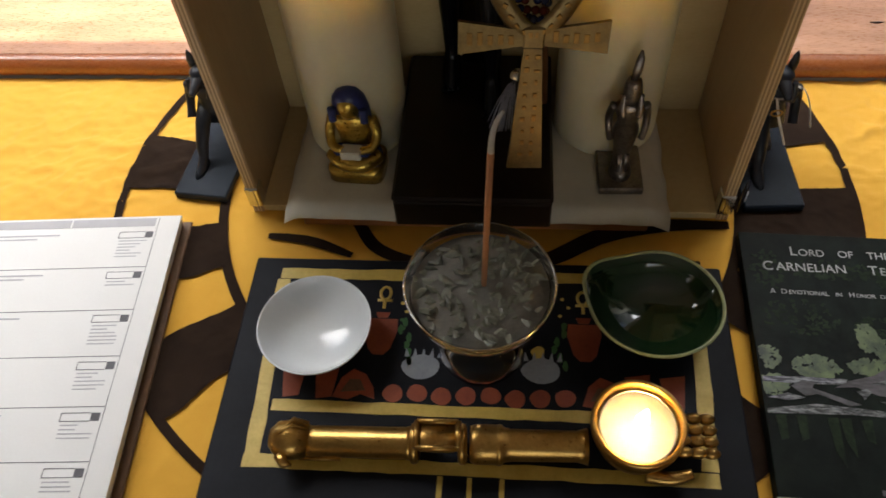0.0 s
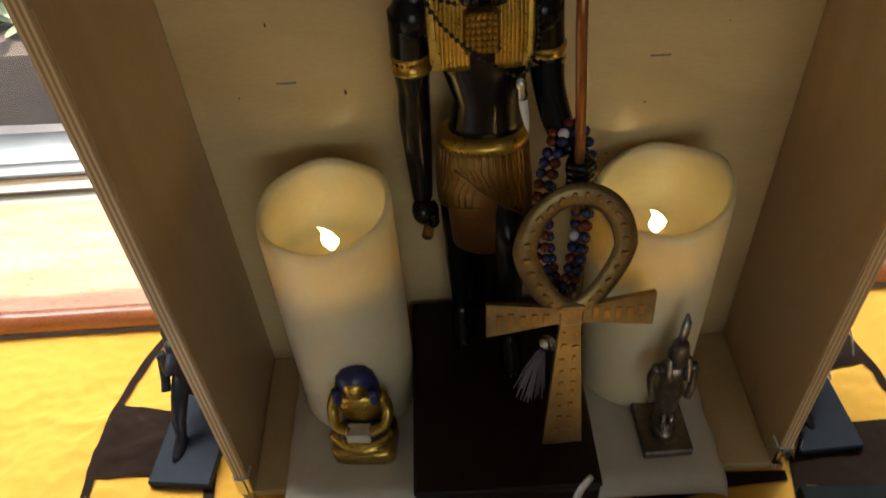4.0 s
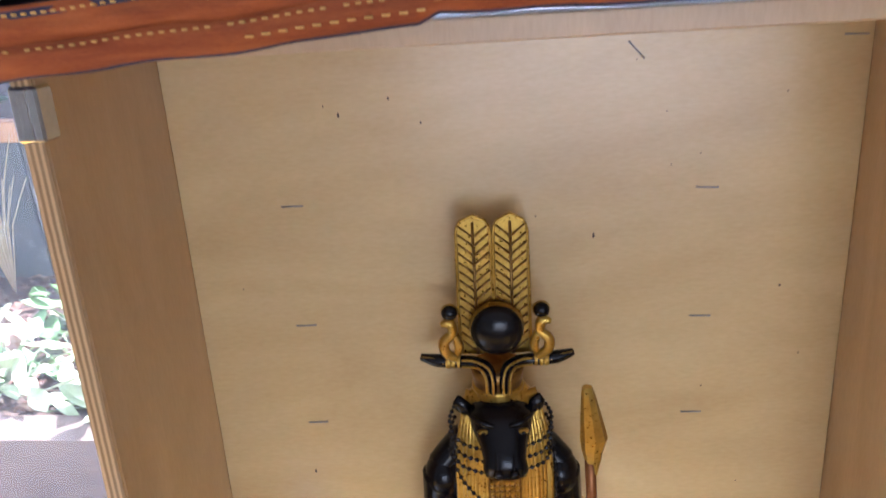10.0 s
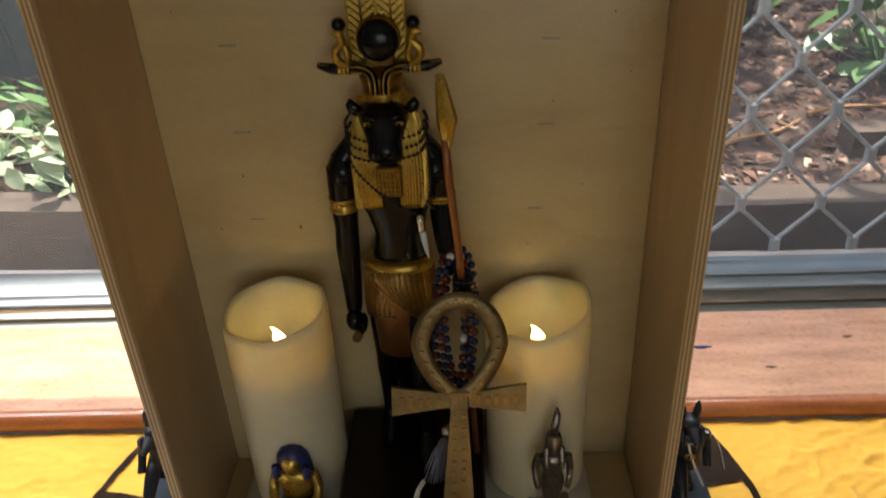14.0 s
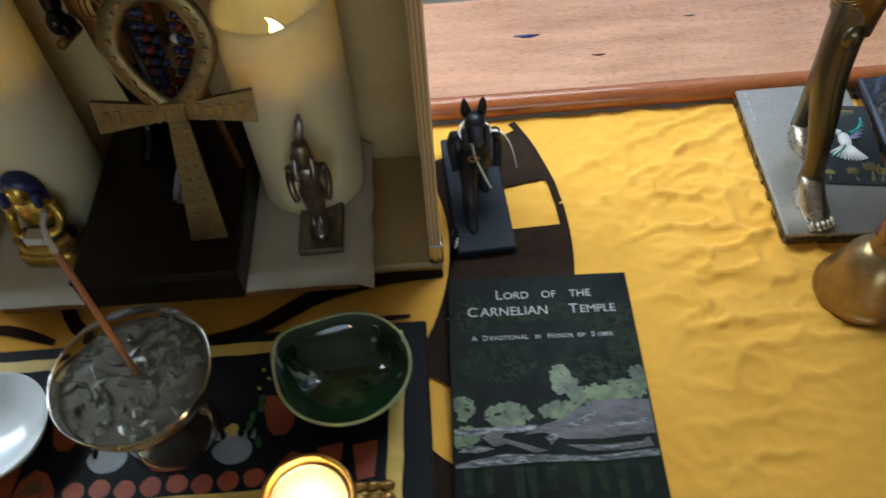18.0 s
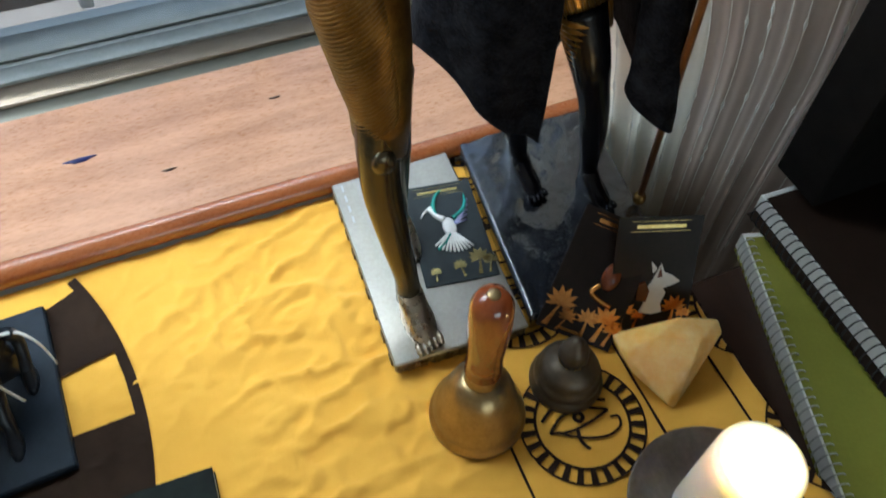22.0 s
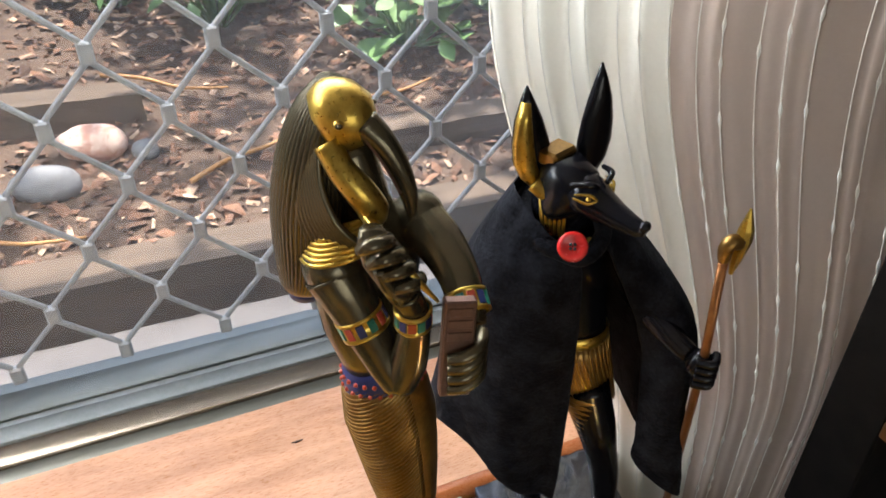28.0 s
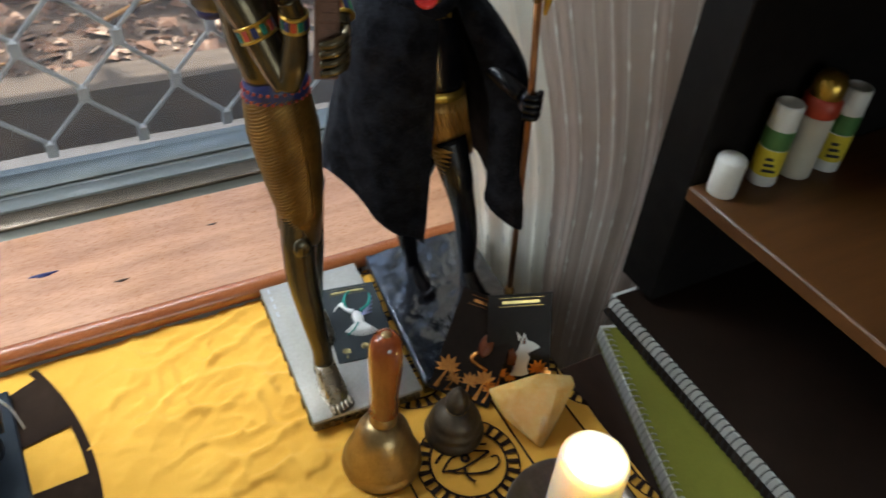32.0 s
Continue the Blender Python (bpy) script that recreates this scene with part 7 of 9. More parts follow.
    for i in range(13):
        s = i / 12
        g.add(lobed([(-0.0300 - 0.008 * s, -0.0070 + 0.010 * s, 0.4580), (-0.0340 - 0.010 * s, -0.0130 + 0.015 * s, 0.4360), (-0.0300 - 0.017 * s, -0.0215 + 0.022 * s, 0.4160), (-0.0190 - 0.028 * s, -0.0265 + 0.026 * s, 0.4030 - 0.006 * s)], [0.0016, 0.0023, 0.0025, 0.0018], 7), Z)
    return g


TB = 0.016
base_t = thing("silver_statue_base", "flat silver-painted rectangular base with etched dark edges", "statue base", at=move(0.7880, 0.0935, 0.0015, -3.0))
part("slab", rbox(-0.0540, -0.1005, 0.0, 0.0540, 0.1005, TB - 0.0035, 0.0015), M["base_edge"], base_t, "dark etched edge", smooth=False)
part("top_plate", rbox(-0.0550, -0.1015, TB - 0.0034, 0.0550, 0.1015, TB, 0.0012), M["silver_base"], base_t, smooth=False)
for k in range(9):
    part("etched_sign", rbox(-0.045 + 0.0105 * k, -0.1021, 0.003, -0.039 + 0.0105 * k, -0.1006, 0.0095, 0.0004), M["brass_old"], base_t, smooth=False)
    part("etched_sign", rbox(-0.0556, -0.094 + 0.021 * k, 0.003, -0.0541, -0.085 + 0.021 * k, 0.0095, 0.0004), M["brass_old"], base_t, smooth=False)
for k in range(4):
    part("faint_mark", rbox(-0.0475, 0.040 + 0.012 * k, TB - 0.0003, -0.0455, 0.047 + 0.012 * k, TB + 0.0002, 0.0001), M["palegrey"], base_t, "faint unreadable stamped mark", smooth=False)
put("ibis_god_statue", thoth(), [M["bronze"], M["gold"], M["oldgold"], M["blue"], M["red"], M["green_enamel"], M["palette_brown"], M["worn_foot"]], move(0.7480, 0.0850, 0.0015 + TB, 0.0), None,
    "tall bronze and gold ibis-headed god statue writing on a palette", "statue")


def anubis():
    """Jackal-headed god with a staff, black and gold: one mesh, standing over the origin."""
    g = Geo()
    K, G, O, C = range(4)
    legs = (([(0.0160, -0.004, 0.190), (0.0020, -0.001, 0.140), (-0.0035, 0.003, 0.100), (0.0015, 0.006, 0.066), (0.0090, 0.006, 0.026), (0.0105, 0.004, 0.010)], (0.0135, -0.006)),
            ([(0.0240, -0.022, 0.195), (0.0300, -0.035, 0.160), (0.0350, -0.038, 0.138), (0.0430, -0.038, 0.108), (0.0530, -0.034, 0.060), (0.0600, -0.028, 0.024), (0.0610, -0.029, 0.010)], (0.0630, -0.040)))
    for pts, (fx, fy) in legs:
        g.add(lobed(pts, [0.0180, 0.0150, 0.0125, 0.0112, 0.0080, 0.0082], 18), K)
        g.add(body([(fx, fy, 0.0, 0.0108, 0.0240), (fx, fy, 0.006, 0.0104, 0.0225), (fx - 0.001, fy + 0.009, 0.013, 0.0090, 0.0135), (fx - 0.002, fy + 0.012, 0.022, 0.0080, 0.0092)], 18), K)
        for t in range(5):
            g.add(ball((fx - 0.0086 + 0.0043 * t, fy - 0.0240 + 0.0014 * abs(t - 1), 0.0036), (0.0024, 0.005, 0.0034), 8, 6), K)
    for k in range(9):
        z = 0.152 + 0.0048 * k
        g.add(lathe([(0.0138 + 0.0004 * k, -0.0026), (0.0156 + 0.0004 * k, 0.0), (0.0138 + 0.0004 * k, 0.0026)], 22), O, True, move(0.0318 - 0.0011 * k, -0.0355 + 0.0016 * k, z))
    # pleated kilt, lower at one side
    top, hem = (0.0195, -0.0085, 0.2370, 0.0235, 0.0190), (0.0275, -0.0135, 0.1830, 0.0270, 0.0225)
    rings = []
    for k in range(5):
        t = k / 4
        c = [a + (b - a) * t for a, b in zip(top, hem)]
        rings.append([(c[0] + c[3] * math.cos(a), c[1] + c[4] * math.sin(a), c[2] - 0.010 * t * math.cos(a)) for a in [2 * math.pi * j / 36 for j in range(36)]])
    g.add(loft(rings), O)
    for i in range(34):
        a = 2 * math.pi * i / 34
        run = []
        for k in range(5):
            t = k / 4
            c = [p + (q - p) * t for p, q in zip(top, hem)]
            b = a + 0.35 * t * t
            run.append((c[0] + 1.01 * c[3] * math.cos(b), c[1] + 1.01 * c[4] * math.sin(b), c[2] - 0.010 * t * math.cos(b)))
        g.add(tube(run, 0.0011, 5), O)
    g.add(lathe([(0.0225, 0.234), (0.0246, 0.236), (0.0242, 0.2425), (0.0220, 0.2445)], 30, sy=0.82), G, True, move(0.0192, -0.0085, 0))
    # trunk, arms
    g.add(body([(0.0192, -0.0085, 0.232, 0.0225, 0.0180), (0.0180, -0.008, 0.254, 0.0215, 0.0170), (0.0140, -0.006, 0.276, 0.0235, 0.0175), (0.0090, -0.004, 0.298, 0.0315, 0.0200), (0.0050, -0.002, 0.316, 0.0350, 0.0185), (0.0020, -0.001, 0.328, 0.0260, 0.0160), (0.0, -0.002, 0.338, 0.0150, 0.0140), (-0.001, -0.004, 0.352, 0.0130, 0.0130)], 26), K)
    g.add(lobed([(-0.029, 0.002, 0.312), (-0.036, 0.004, 0.285), (-0.034, 0.000, 0.250), (-0.030, -0.008, 0.225)], [0.0105, 0.0090, 0.0078, 0.006], 14), K)
    g.add(lobed([(0.038, -0.004, 0.314), (0.045, -0.018, 0.292), (0.048, -0.038, 0.278), (0.052, -0.066, 0.270), (0.0550, -0.084, 0.2655)], [0.0118, 0.0112, 0.0100, 0.0088, 0.0068], 16), K)
    g.add(ball((0.0575, -0.0915, 0.2630), (0.0094, 0.0098, 0.0112), 14, 9), K)
    for t in range(4):
        g.add(lobed([(0.0490, -0.0965, 0.2540 + 0.0060 * t), (0.0575, -0.1025, 0.2540 + 0.0060 * t), (0.0655, -0.0955, 0.2540 + 0.0060 * t)], 0.0031, 8), K)
    g.add(tube([(0.0945, -0.0640, 0.0015), (0.0590, -0.0930, 0.2600), (0.0455, -0.0985, 0.3570)], 0.0029, 12), C)
    g.add(ball((0.0930, -0.0652, 0.008), (0.0060, 0.0060, 0.0075), 12, 8), O)
    g.add(lobed([(0.0457, -0.0985, 0.3540), (0.0450, -0.0985, 0.3620), (0.0475, -0.0988, 0.3665), (0.0530, -0.0990, 0.3655)], [0.0032, 0.0044, 0.0046, 0.0048], 12), O)
    g.add(body([(0.0535, -0.0990, 0.3430, 0.0012, 0.0014), (0.0545, -0.0990, 0.3540, 0.0034, 0.0036), (0.0556, -0.0990, 0.3655, 0.0056, 0.0048), (0.0562, -0.0990, 0.3730, 0.0048, 0.0040), (0.0550, -0.0990, 0.3870, 0.0006, 0.0006)], 8), G, False)
    # head, turned a little aside
    hd = Matrix.Translation((-0.0075, -0.0065, 0.0070)) @ pose(0, 0, 0, 0, 0, 21)
    g.add(body([(0, 0.004, 0.334, 0.0155, 0.0150), (0, -0.001, 0.348, 0.0172, 0.0185), (0, -0.006, 0.360, 0.0176, 0.0215), (0, -0.005, 0.371, 0.0160, 0.0195), (0, -0.001, 0.379, 0.0100, 0.012)], 28), K, True, hd)
    g.add(loft([[(w * math.cos(b), y, z + h * math.sin(b)) for b in [2 * math.pi * j / 24 for j in range(24)]] for w, y, z, h in ((0.0152, -0.014, 0.3620, 0.0145), (0.0135, -0.024, 0.3600, 0.0128), (0.0108, -0.034, 0.3572, 0.0102), (0.0084, -0.044, 0.3552, 0.0080), (0.0066, -0.053, 0.3540, 0.0064), (0.0054, -0.0595, 0.3535, 0.0052), (0.0034, -0.0625, 0.3535, 0.0034))]), K, True, hd)
    g.add(ball((0, 0, 0), (0.0044, 0.0034, 0.0034), 12, 8), K, True, hd @ move(0, -0.0620, 0.3568))
    for s in (-1, 1):
        g.add(lobed([(s * 0.0040, -0.0300, 0.3710), (s * 0.0110, -0.0280, 0.3745), (s * 0.0165, -0.0180, 0.3725)], [0.0016, 0.0022, 0.0014], 8), K, True, hd)
        g.add(lobed([(s * 0.0080, -0.0330, 0.3650), (s * 0.0118, -0.0298, 0.3685), (s * 0.0158, -0.0215, 0.3672)], [0.0006, 0.0010, 0.0006], 6), G, True, hd)
        g.add(lobed([(s * 0.0080, -0.0330, 0.3645), (s * 0.0128, -0.0290, 0.3628), (s * 0.0162, -0.0210, 0.3648)], [0.0006, 0.0010, 0.0006], 6), G, True, hd)
        g.add(ball((s * 0.0118, -0.0290, 0.3655), (0.0018, 0.0018, 0.0013), 10, 6), G, True, hd)
    g.add(rbox(-0.0110, -0.002, 0.3725, 0.0110, 0.014, 0.3830, 0.002), O, False, hd)
    # tall leaf-shaped ears, the near one gilt inside
    for x0, xs in ((-1, [(-0.0135, 0.361, 0.0085), (-0.0190, 0.371, 0.0130), (-0.0232, 0.382, 0.0140), (-0.0258, 0.395, 0.0125), (-0.0280, 0.409, 0.0092), (-0.0295, 0.421, 0.0045), (-0.0302, 0.4300, 0.0006)]), (1, [(0.0170, 0.364, 0.0070), (0.0195, 0.374, 0.0110), (0.0205, 0.386, 0.0124), (0.0210, 0.400, 0.0112), (0.0212, 0.415, 0.0080), (0.0208, 0.427, 0.0040), (0.0200, 0.4365, 0.0006)])):
        g.add(body([(x, 0.0035 + 0.002 * k / 6, z, w, 0.0046 * min(1.0, w / 0.006) + 0.0004) for k, (x, z, w) in enumerate(xs)], 20), K)
        if x0 < 0:
            g.add(body([(x - w * 0.46, 0.0015 + 0.002 * k / 6, z, w * 0.56, 0.0050 * min(1.0, w / 0.006) + 0.0004) for k, (x, z, w) in enumerate(xs[:-1])], 16), G)
    g.add(lobed([(-0.0255, -0.004, 0.3690), (-0.0200, -0.010, 0.3640), (-0.0130, -0.012, 0.3645)], [0.0052, 0.0050, 0.0036], 12), G)
    for t in range(6):
        g.add(tube([(-0.0235 + 0.0024 * t, -0.0090 - 0.0022 * t, 0.364), (-0.0230 + 0.0020 * t, -0.0150 - 0.0016 * t, 0.338)], 0.0013, 6), G)
    for k in range(5):
        g.add(tube([(-0.006 + 0.005 * k, -0.0215, 0.330), (-0.006 + 0.0052 * k, -0.0235, 0.314)], 0.002, 6), G)
    return g


AB = 0.019
base_a = thing("black_statue_base", "uneven glossy black slab base", "statue base", at=move(0.9170, 0.0890, 0.0015, -6.0))
part("slab", sheet(40, 60, lambda u, v: (-0.0645 + 0.129 * u, -0.1020 + 0.204 * v, AB + 0.0011 * noise.noise(Vector((u * 7, v * 9, 2))) + 0.0006 * noise.noise(Vector((u * 19, v * 27, 5)))), (0, 0, AB - 0.0005)), M["blacktop"], base_a)
AX, AY = 0.8850, 0.1270
put("jackal_god_statue", anubis(), [M["black"], M["gold"], M["oldgold"], M["copper_shaft"]], move(AX, AY, 0.0015 + AB + 0.0012), None, "tall black and gold jackal-headed god statue holding a copper-coloured staff", "statue")

# velvet cloak
cape = thing("velvet_cloak", "black velvet cloak pinned round the jackal god's shoulders, open in front", "cloak", at=move(AX, AY, 0.0015 + AB + 0.0012))
def along(pts, u):
    """A place on a soft curve through the points, u from 0 to 1."""
    k = min(int(u * (len(pts) - 1)), len(pts) - 2)
    t = u * (len(pts) - 1) - k
    a, b, c, d = (Vector(pts[min(max(k + i, 0), len(pts) - 1)]) for i in (-1, 0, 1, 2))
    return 0.5 * ((2 * b) + (c - a) * t + (2 * a - 5 * b + 4 * c - d) * t * t + (3 * b - a - 3 * c + d) * t ** 3)


def hanging(top, mid, hem, u, v):
    """Cloth that falls from the collar over the shoulder to its hem, in folds."""
    p = along([along(top, u), along(mid, u), along(mid, u).lerp(along(hem, u), 0.5) + Vector((0, 0, 0.004)), along(hem, u)], v)
    f = 0.0055 * v * math.sin(15 * u + 3 * v) + 0.002 * noise.noise(Vector((u * 14, v * 10, 3)))
    out = Vector((p.x, p.y, 0)).normalized()
    return tuple(p + out * f)


def drape_left(u, v):
    return hanging([(-0.004, -0.034, 0.330), (-0.018, -0.026, 0.338), (-0.029, -0.010, 0.352), (-0.031, 0.010, 0.362), (-0.014, 0.022, 0.362), (0.004, 0.024, 0.360)],
                   [(0.000, -0.034, 0.284), (-0.028, -0.034, 0.292), (-0.052, -0.010, 0.300), (-0.060, 0.020, 0.302), (-0.040, 0.042, 0.306), (0.004, 0.046, 0.310)],
                   [(-0.002, -0.038, 0.086), (-0.022, -0.034, 0.098), (-0.048, -0.016, 0.124), (-0.080, 0.014, 0.158), (-0.064, 0.050, 0.150), (-0.014, 0.062, 0.150)], u, v)


def drape_right(u, v):
    return hanging([(0.014, -0.034, 0.330), (0.026, -0.022, 0.338), (0.030, 0.002, 0.350), (0.022, 0.018, 0.360), (0.002, 0.024, 0.360)],
                   [(0.040, -0.048, 0.262), (0.064, -0.076, 0.276), (0.070, -0.030, 0.292), (0.056, 0.028, 0.304), (0.002, 0.046, 0.310)],
                   [(0.048, -0.060, 0.142), (0.070, -0.090, 0.121), (0.082, -0.040, 0.132), (0.070, 0.030, 0.146), (-0.002, 0.062, 0.150)], u, v)


part("left_panel", sheet(48, 52, drape_left, (0, -0.0012, 0.0004)), M["velvet"], cape)
part("right_panel", sheet(40, 52, drape_right, (0, -0.0012, 0.0004)), M["velvet"], cape)
part("collar", Geo().add(tube([(-0.002 + 0.026 * math.cos(a), -0.006 + 0.027 * math.sin(a), 0.340 + 0.013 * math.sin(a) + 0.0016 * math.sin(5 * a)) for a in [2 * math.pi * i / 40 for i in range(40)]], 0.0060, 10, 1.0, True)), M["velvet"], cape, "soft rolled velvet collar")
g = Geo().add(lathe([(0.0005, 0.0012), (0.006, 0.0014), (0.0085, 0.0030), (0.0105, 0.0030), (0.0118, 0.0016), (0.0118, 0.0), (0.0005, 0.0)], 30))
btn = part("button", g, M["red_button"], cape, "round red plastic button", at=pose(-0.0165, -0.0400, 0.3425, 62, 0, -24) @ Matrix.Scale(0.80, 4))
for dx, dy in ((-0.0016, -0.0016), (0.0016, -0.0016), (-0.0016, 0.0016), (0.0016, 0.0016)):
    part("stitch", ball((dx, dy, 0.0016), 0.0013, 8, 5), M["seal"], btn)


def pin_card(name, label, at, w, h, mat):
    c = thing(name, label, "pin card", at=at, group="enamel pin cards")
    part("card", rbox(0, 0, 0, w, h, 0.0009, 0.0003), mat, c, smooth=False)
    return c


def trees(c, mat, xs, z=0.0009):
    """Stamped palms: a bent trunk and a fan of pointed fronds; each by its foot, height and lean."""
    for x, y, h, lean in xs:
        tx, ty = x + lean * h, y + 0.52 * h
        g = Geo().add(slab([(x - 0.07 * h, y), (x + 0.07 * h, y), (x + 0.5 * lean * h + 0.05 * h, y + 0.3 * h), (tx + 0.03 * h, ty), (tx - 0.03 * h, ty), (x + 0.5 * lean * h - 0.03 * h, y + 0.3 * h)], z, z + 0.0002), 0, False)
        for k in range(8):
            a = -0.15 + 0.49 * k
            l = h * (0.34 + 0.13 * math.sin(a))
            ux, uy = math.cos(a), math.sin(a)
            g.add(slab([(tx, ty), (tx + ux * l * 0.6 + uy * l * 0.16, ty + uy * l * 0.6 - ux * l * 0.16), (tx + ux * l, ty + uy * l - 0.05 * l), (tx + ux * l * 0.6 - uy * l * 0.13, ty + uy * l * 0.6 + ux * l * 0.13)], z, z + 0.0002), 0, False)
        part("foil_tree", g, mat, c, "stamped foil palm")


def title_bar(c, w, h, mat):
    part("title_bar", rbox(w * 0.22, h - 0.0098, 0.0008, w * 0.80, h - 0.0066, 0.0011, 0.0001), mat, c, "unreadable stamped title", smooth=False)
    for y in (h - 0.0125, h - 0.0040):
        part("title_rule", rbox(w * 0.16, y, 0.0008, w * 0.86, y + 0.0005, 0.0011, 0.0001), mat, c, smooth=False)


# ibis pin card lying on the silver base
c = pin_card("ibis_pin_card", "charcoal card with an iridescent bird pin lying on the silver base", pose(0.7755, 0.0505, 0.0015 + TB + 0.0006, 0, 0, -9), 0.062, 0.105, M["card_teal"])
title_bar(c, 0.062, 0.105, M["foil_gold"])
trees(c, M["foil_gold"], ((0.010, 0.004, 0.015, 0.1), (0.034, 0.004, 0.019, -0.1), (0.047, 0.004, 0.028, 0.1), (0.055, 0.004, 0.020, 0.15)))
g = Geo()
g.add(body([(0.033, 0.056, 0.0010, 0.0062, 0.0105), (0.033, 0.056, 0.0026, 0.005, 0.009)], 14))
g.add(tube(smooth_path([(0.030, 0.064, 0.002), (0.025, 0.068, 0.002), (0.022, 0.073, 0.002), (0.020, 0.078, 0.002)], 4), [0.0032, 0.0022, 0.0020, 0.0030], 8))
g.add(tube([(0.020, 0.078, 0.002), (0.014, 0.074, 0.0018), (0.011, 0.069, 0.0016)], [0.0016, 0.0010, 0.0005], 6))
part("bird_pin", g, M["pinwhite"], c, "white and lilac enamel bird")
for k in range(11):
    a = -1.05 - 0.145 * k
    part("wing_feather", Geo().add(tube([(0.034 + 0.004 * math.cos(a), 0.052 + 0.004 * math.sin(a), 0.0018), (0.036 + 0.024 * math.cos(a), 0.053 + 0.024 * math.sin(a), 0.0018)], [0.0010, 0.0011], 6)), M["pinwhite"], c)
for k in range(5):
    part("far_feather", Geo().add(tube([(0.037 + 0.0012 * k, 0.058 + 0.001 * k, 0.0018), (0.049 + 0.0014 * k, 0.060 + 0.0055 * k, 0.0018)], [0.0014, 0.0011], 6)), M["pinlilac"], c)
part("teal_wing", Geo().add(tube(smooth_path([(0.038, 0.064, 0.002), (0.047, 0.070, 0.002), (0.052, 0.079, 0.002), (0.053, 0.088, 0.002)], 4), [0.0022, 0.0022, 0.0018, 0.0008], 8)), M["pinteal"], c, "teal enamel wing edge")
part("teal_plume", Geo().add(tube(smooth_path([(0.024, 0.070, 0.002), (0.024, 0.080, 0.002), (0.028, 0.090, 0.002), (0.034, 0.096, 0.002)], 4), [0.0020, 0.0022, 0.0016, 0.0008], 8)), M["pinteal"], c)
part("tail_curve", Geo().add(tube(smooth_path([(0.032, 0.048, 0.0018), (0.026, 0.040, 0.0018), (0.018, 0.034, 0.0018)], 4), 0.0014, 6)), M["pinteal"], c)


def leaning(bl, br, height, back):
    """A card's frame from its two lower corners, leaning away."""
    bl, br = Vector(bl), Vector(br)
    ex = (br - bl).normalized()
    out = Vector((-ex.y, ex.x, 0)).normalized()
    ey = (Vector((0, 0, 1)) * math.cos(back) + out * math.sin(back)).normalized()
    ez = ex.cross(ey)
    m = Matrix((ex, ey, ez)).transposed().to_4x4()
    m.translation = bl
    return m


def tilted(at, ex, ey):
    ex, ey = Vector(ex).normalized(), Vector(ey)
    ey = (ey - ex * ey.dot(ex)).normalized()
    m = Matrix((ex, ey, ex.cross(ey))).transposed().to_4x4()
    m.translation = at
    return m


c = pin_card("beast_pin_card", "dark card with orange foil palms and a small dark enamel pin", tilted((0.842, -0.012, 0.0195), (0.76, -0.60, -0.24), (0.553, 0.476, 0.68)), 0.062, 0.102, M["card"])
title_bar(c, 0.062, 0.102, M["foil"])
trees(c, M["foil"], ((0.006, 0.003, 0.036, 0.15), (0.016, 0.002, 0.022, 0.2), (0.036, 0.003, 0.026, 0.0), (0.046, 0.003, 0.034, 0.1), (0.055, 0.003, 0.024, 0.1)))
part("title_strip", rbox(0.018, 0.0035, 0.0008, 0.034, 0.0060, 0.0011, 0.0001), M["foil"], c, "unreadable stamped line", smooth=False)
part("dark_pin", Geo().add(body([(0.040, 0.056, 0.0009, 0.0075, 0.012), (0.040, 0.056, 0.0028, 0.0062, 0.010)], 14)), M["pinbrown"], c, "dark enamel pin")
part("pin_arm", Geo().add(tube(smooth_path([(0.034, 0.048, 0.002), (0.030, 0.040, 0.002), (0.038, 0.036, 0.002), (0.048, 0.034, 0.002)], 4), 0.0022, 8)), M["foil"], c)
part("pin_head", Geo().add(ball((0.041, 0.071, 0.002), (0.005, 0.005, 0.002), 10, 6)), M["red"], c)
c = pin_card("white_dog_pin_card", "dark card with gold foil palms and a white dog pin", leaning((0.898, -0.031, 0.0030), (0.959, -0.052, 0.0030), 0.1, radians(25)), 0.0645, 0.102, M["card"])
title_bar(c, 0.0645, 0.102, M["foil_gold"])
trees(c, M["foil"], ((0.010, 0.004, 0.026, 0.1), (0.021, 0.003, 0.018, 0.15), (0.050, 0.004, 0.030, 0.05), (0.058, 0.003, 0.020, 0.1)))
g = Geo()
g.add(slab([(0.024, 0.018), (0.034, 0.016), (0.042, 0.018), (0.040, 0.026), (0.043, 0.036), (0.038, 0.044), (0.030, 0.044), (0.026, 0.034), (0.027, 0.026)], 0.0009, 0.0026), 0, False)
g.add(slab([(0.030, 0.042), (0.034, 0.054), (0.037, 0.062), (0.040, 0.054), (0.047, 0.051), (0.053, 0.046), (0.047, 0.043), (0.040, 0.040)], 0.0009, 0.0028), 0, False)
g.add(slab([(0.031, 0.054), (0.029, 0.064), (0.034, 0.058)], 0.0009, 0.0028), 0, False)
part("white_dog_pin", g, M["pinwhite"], c, "white enamel dog")
part("dog_patch", slab([(0.020, 0.030), (0.028, 0.028), (0.030, 0.038), (0.026, 0.046), (0.021, 0.044)], 0.0009, 0.0030), M["pinbrown"], c, "brown enamel patch", smooth=False)
part("dog_ear", slab([(0.0345, 0.050), (0.0365, 0.059), (0.0385, 0.051)], 0.0028, 0.0032), M["pinbrown"], c, smooth=False)

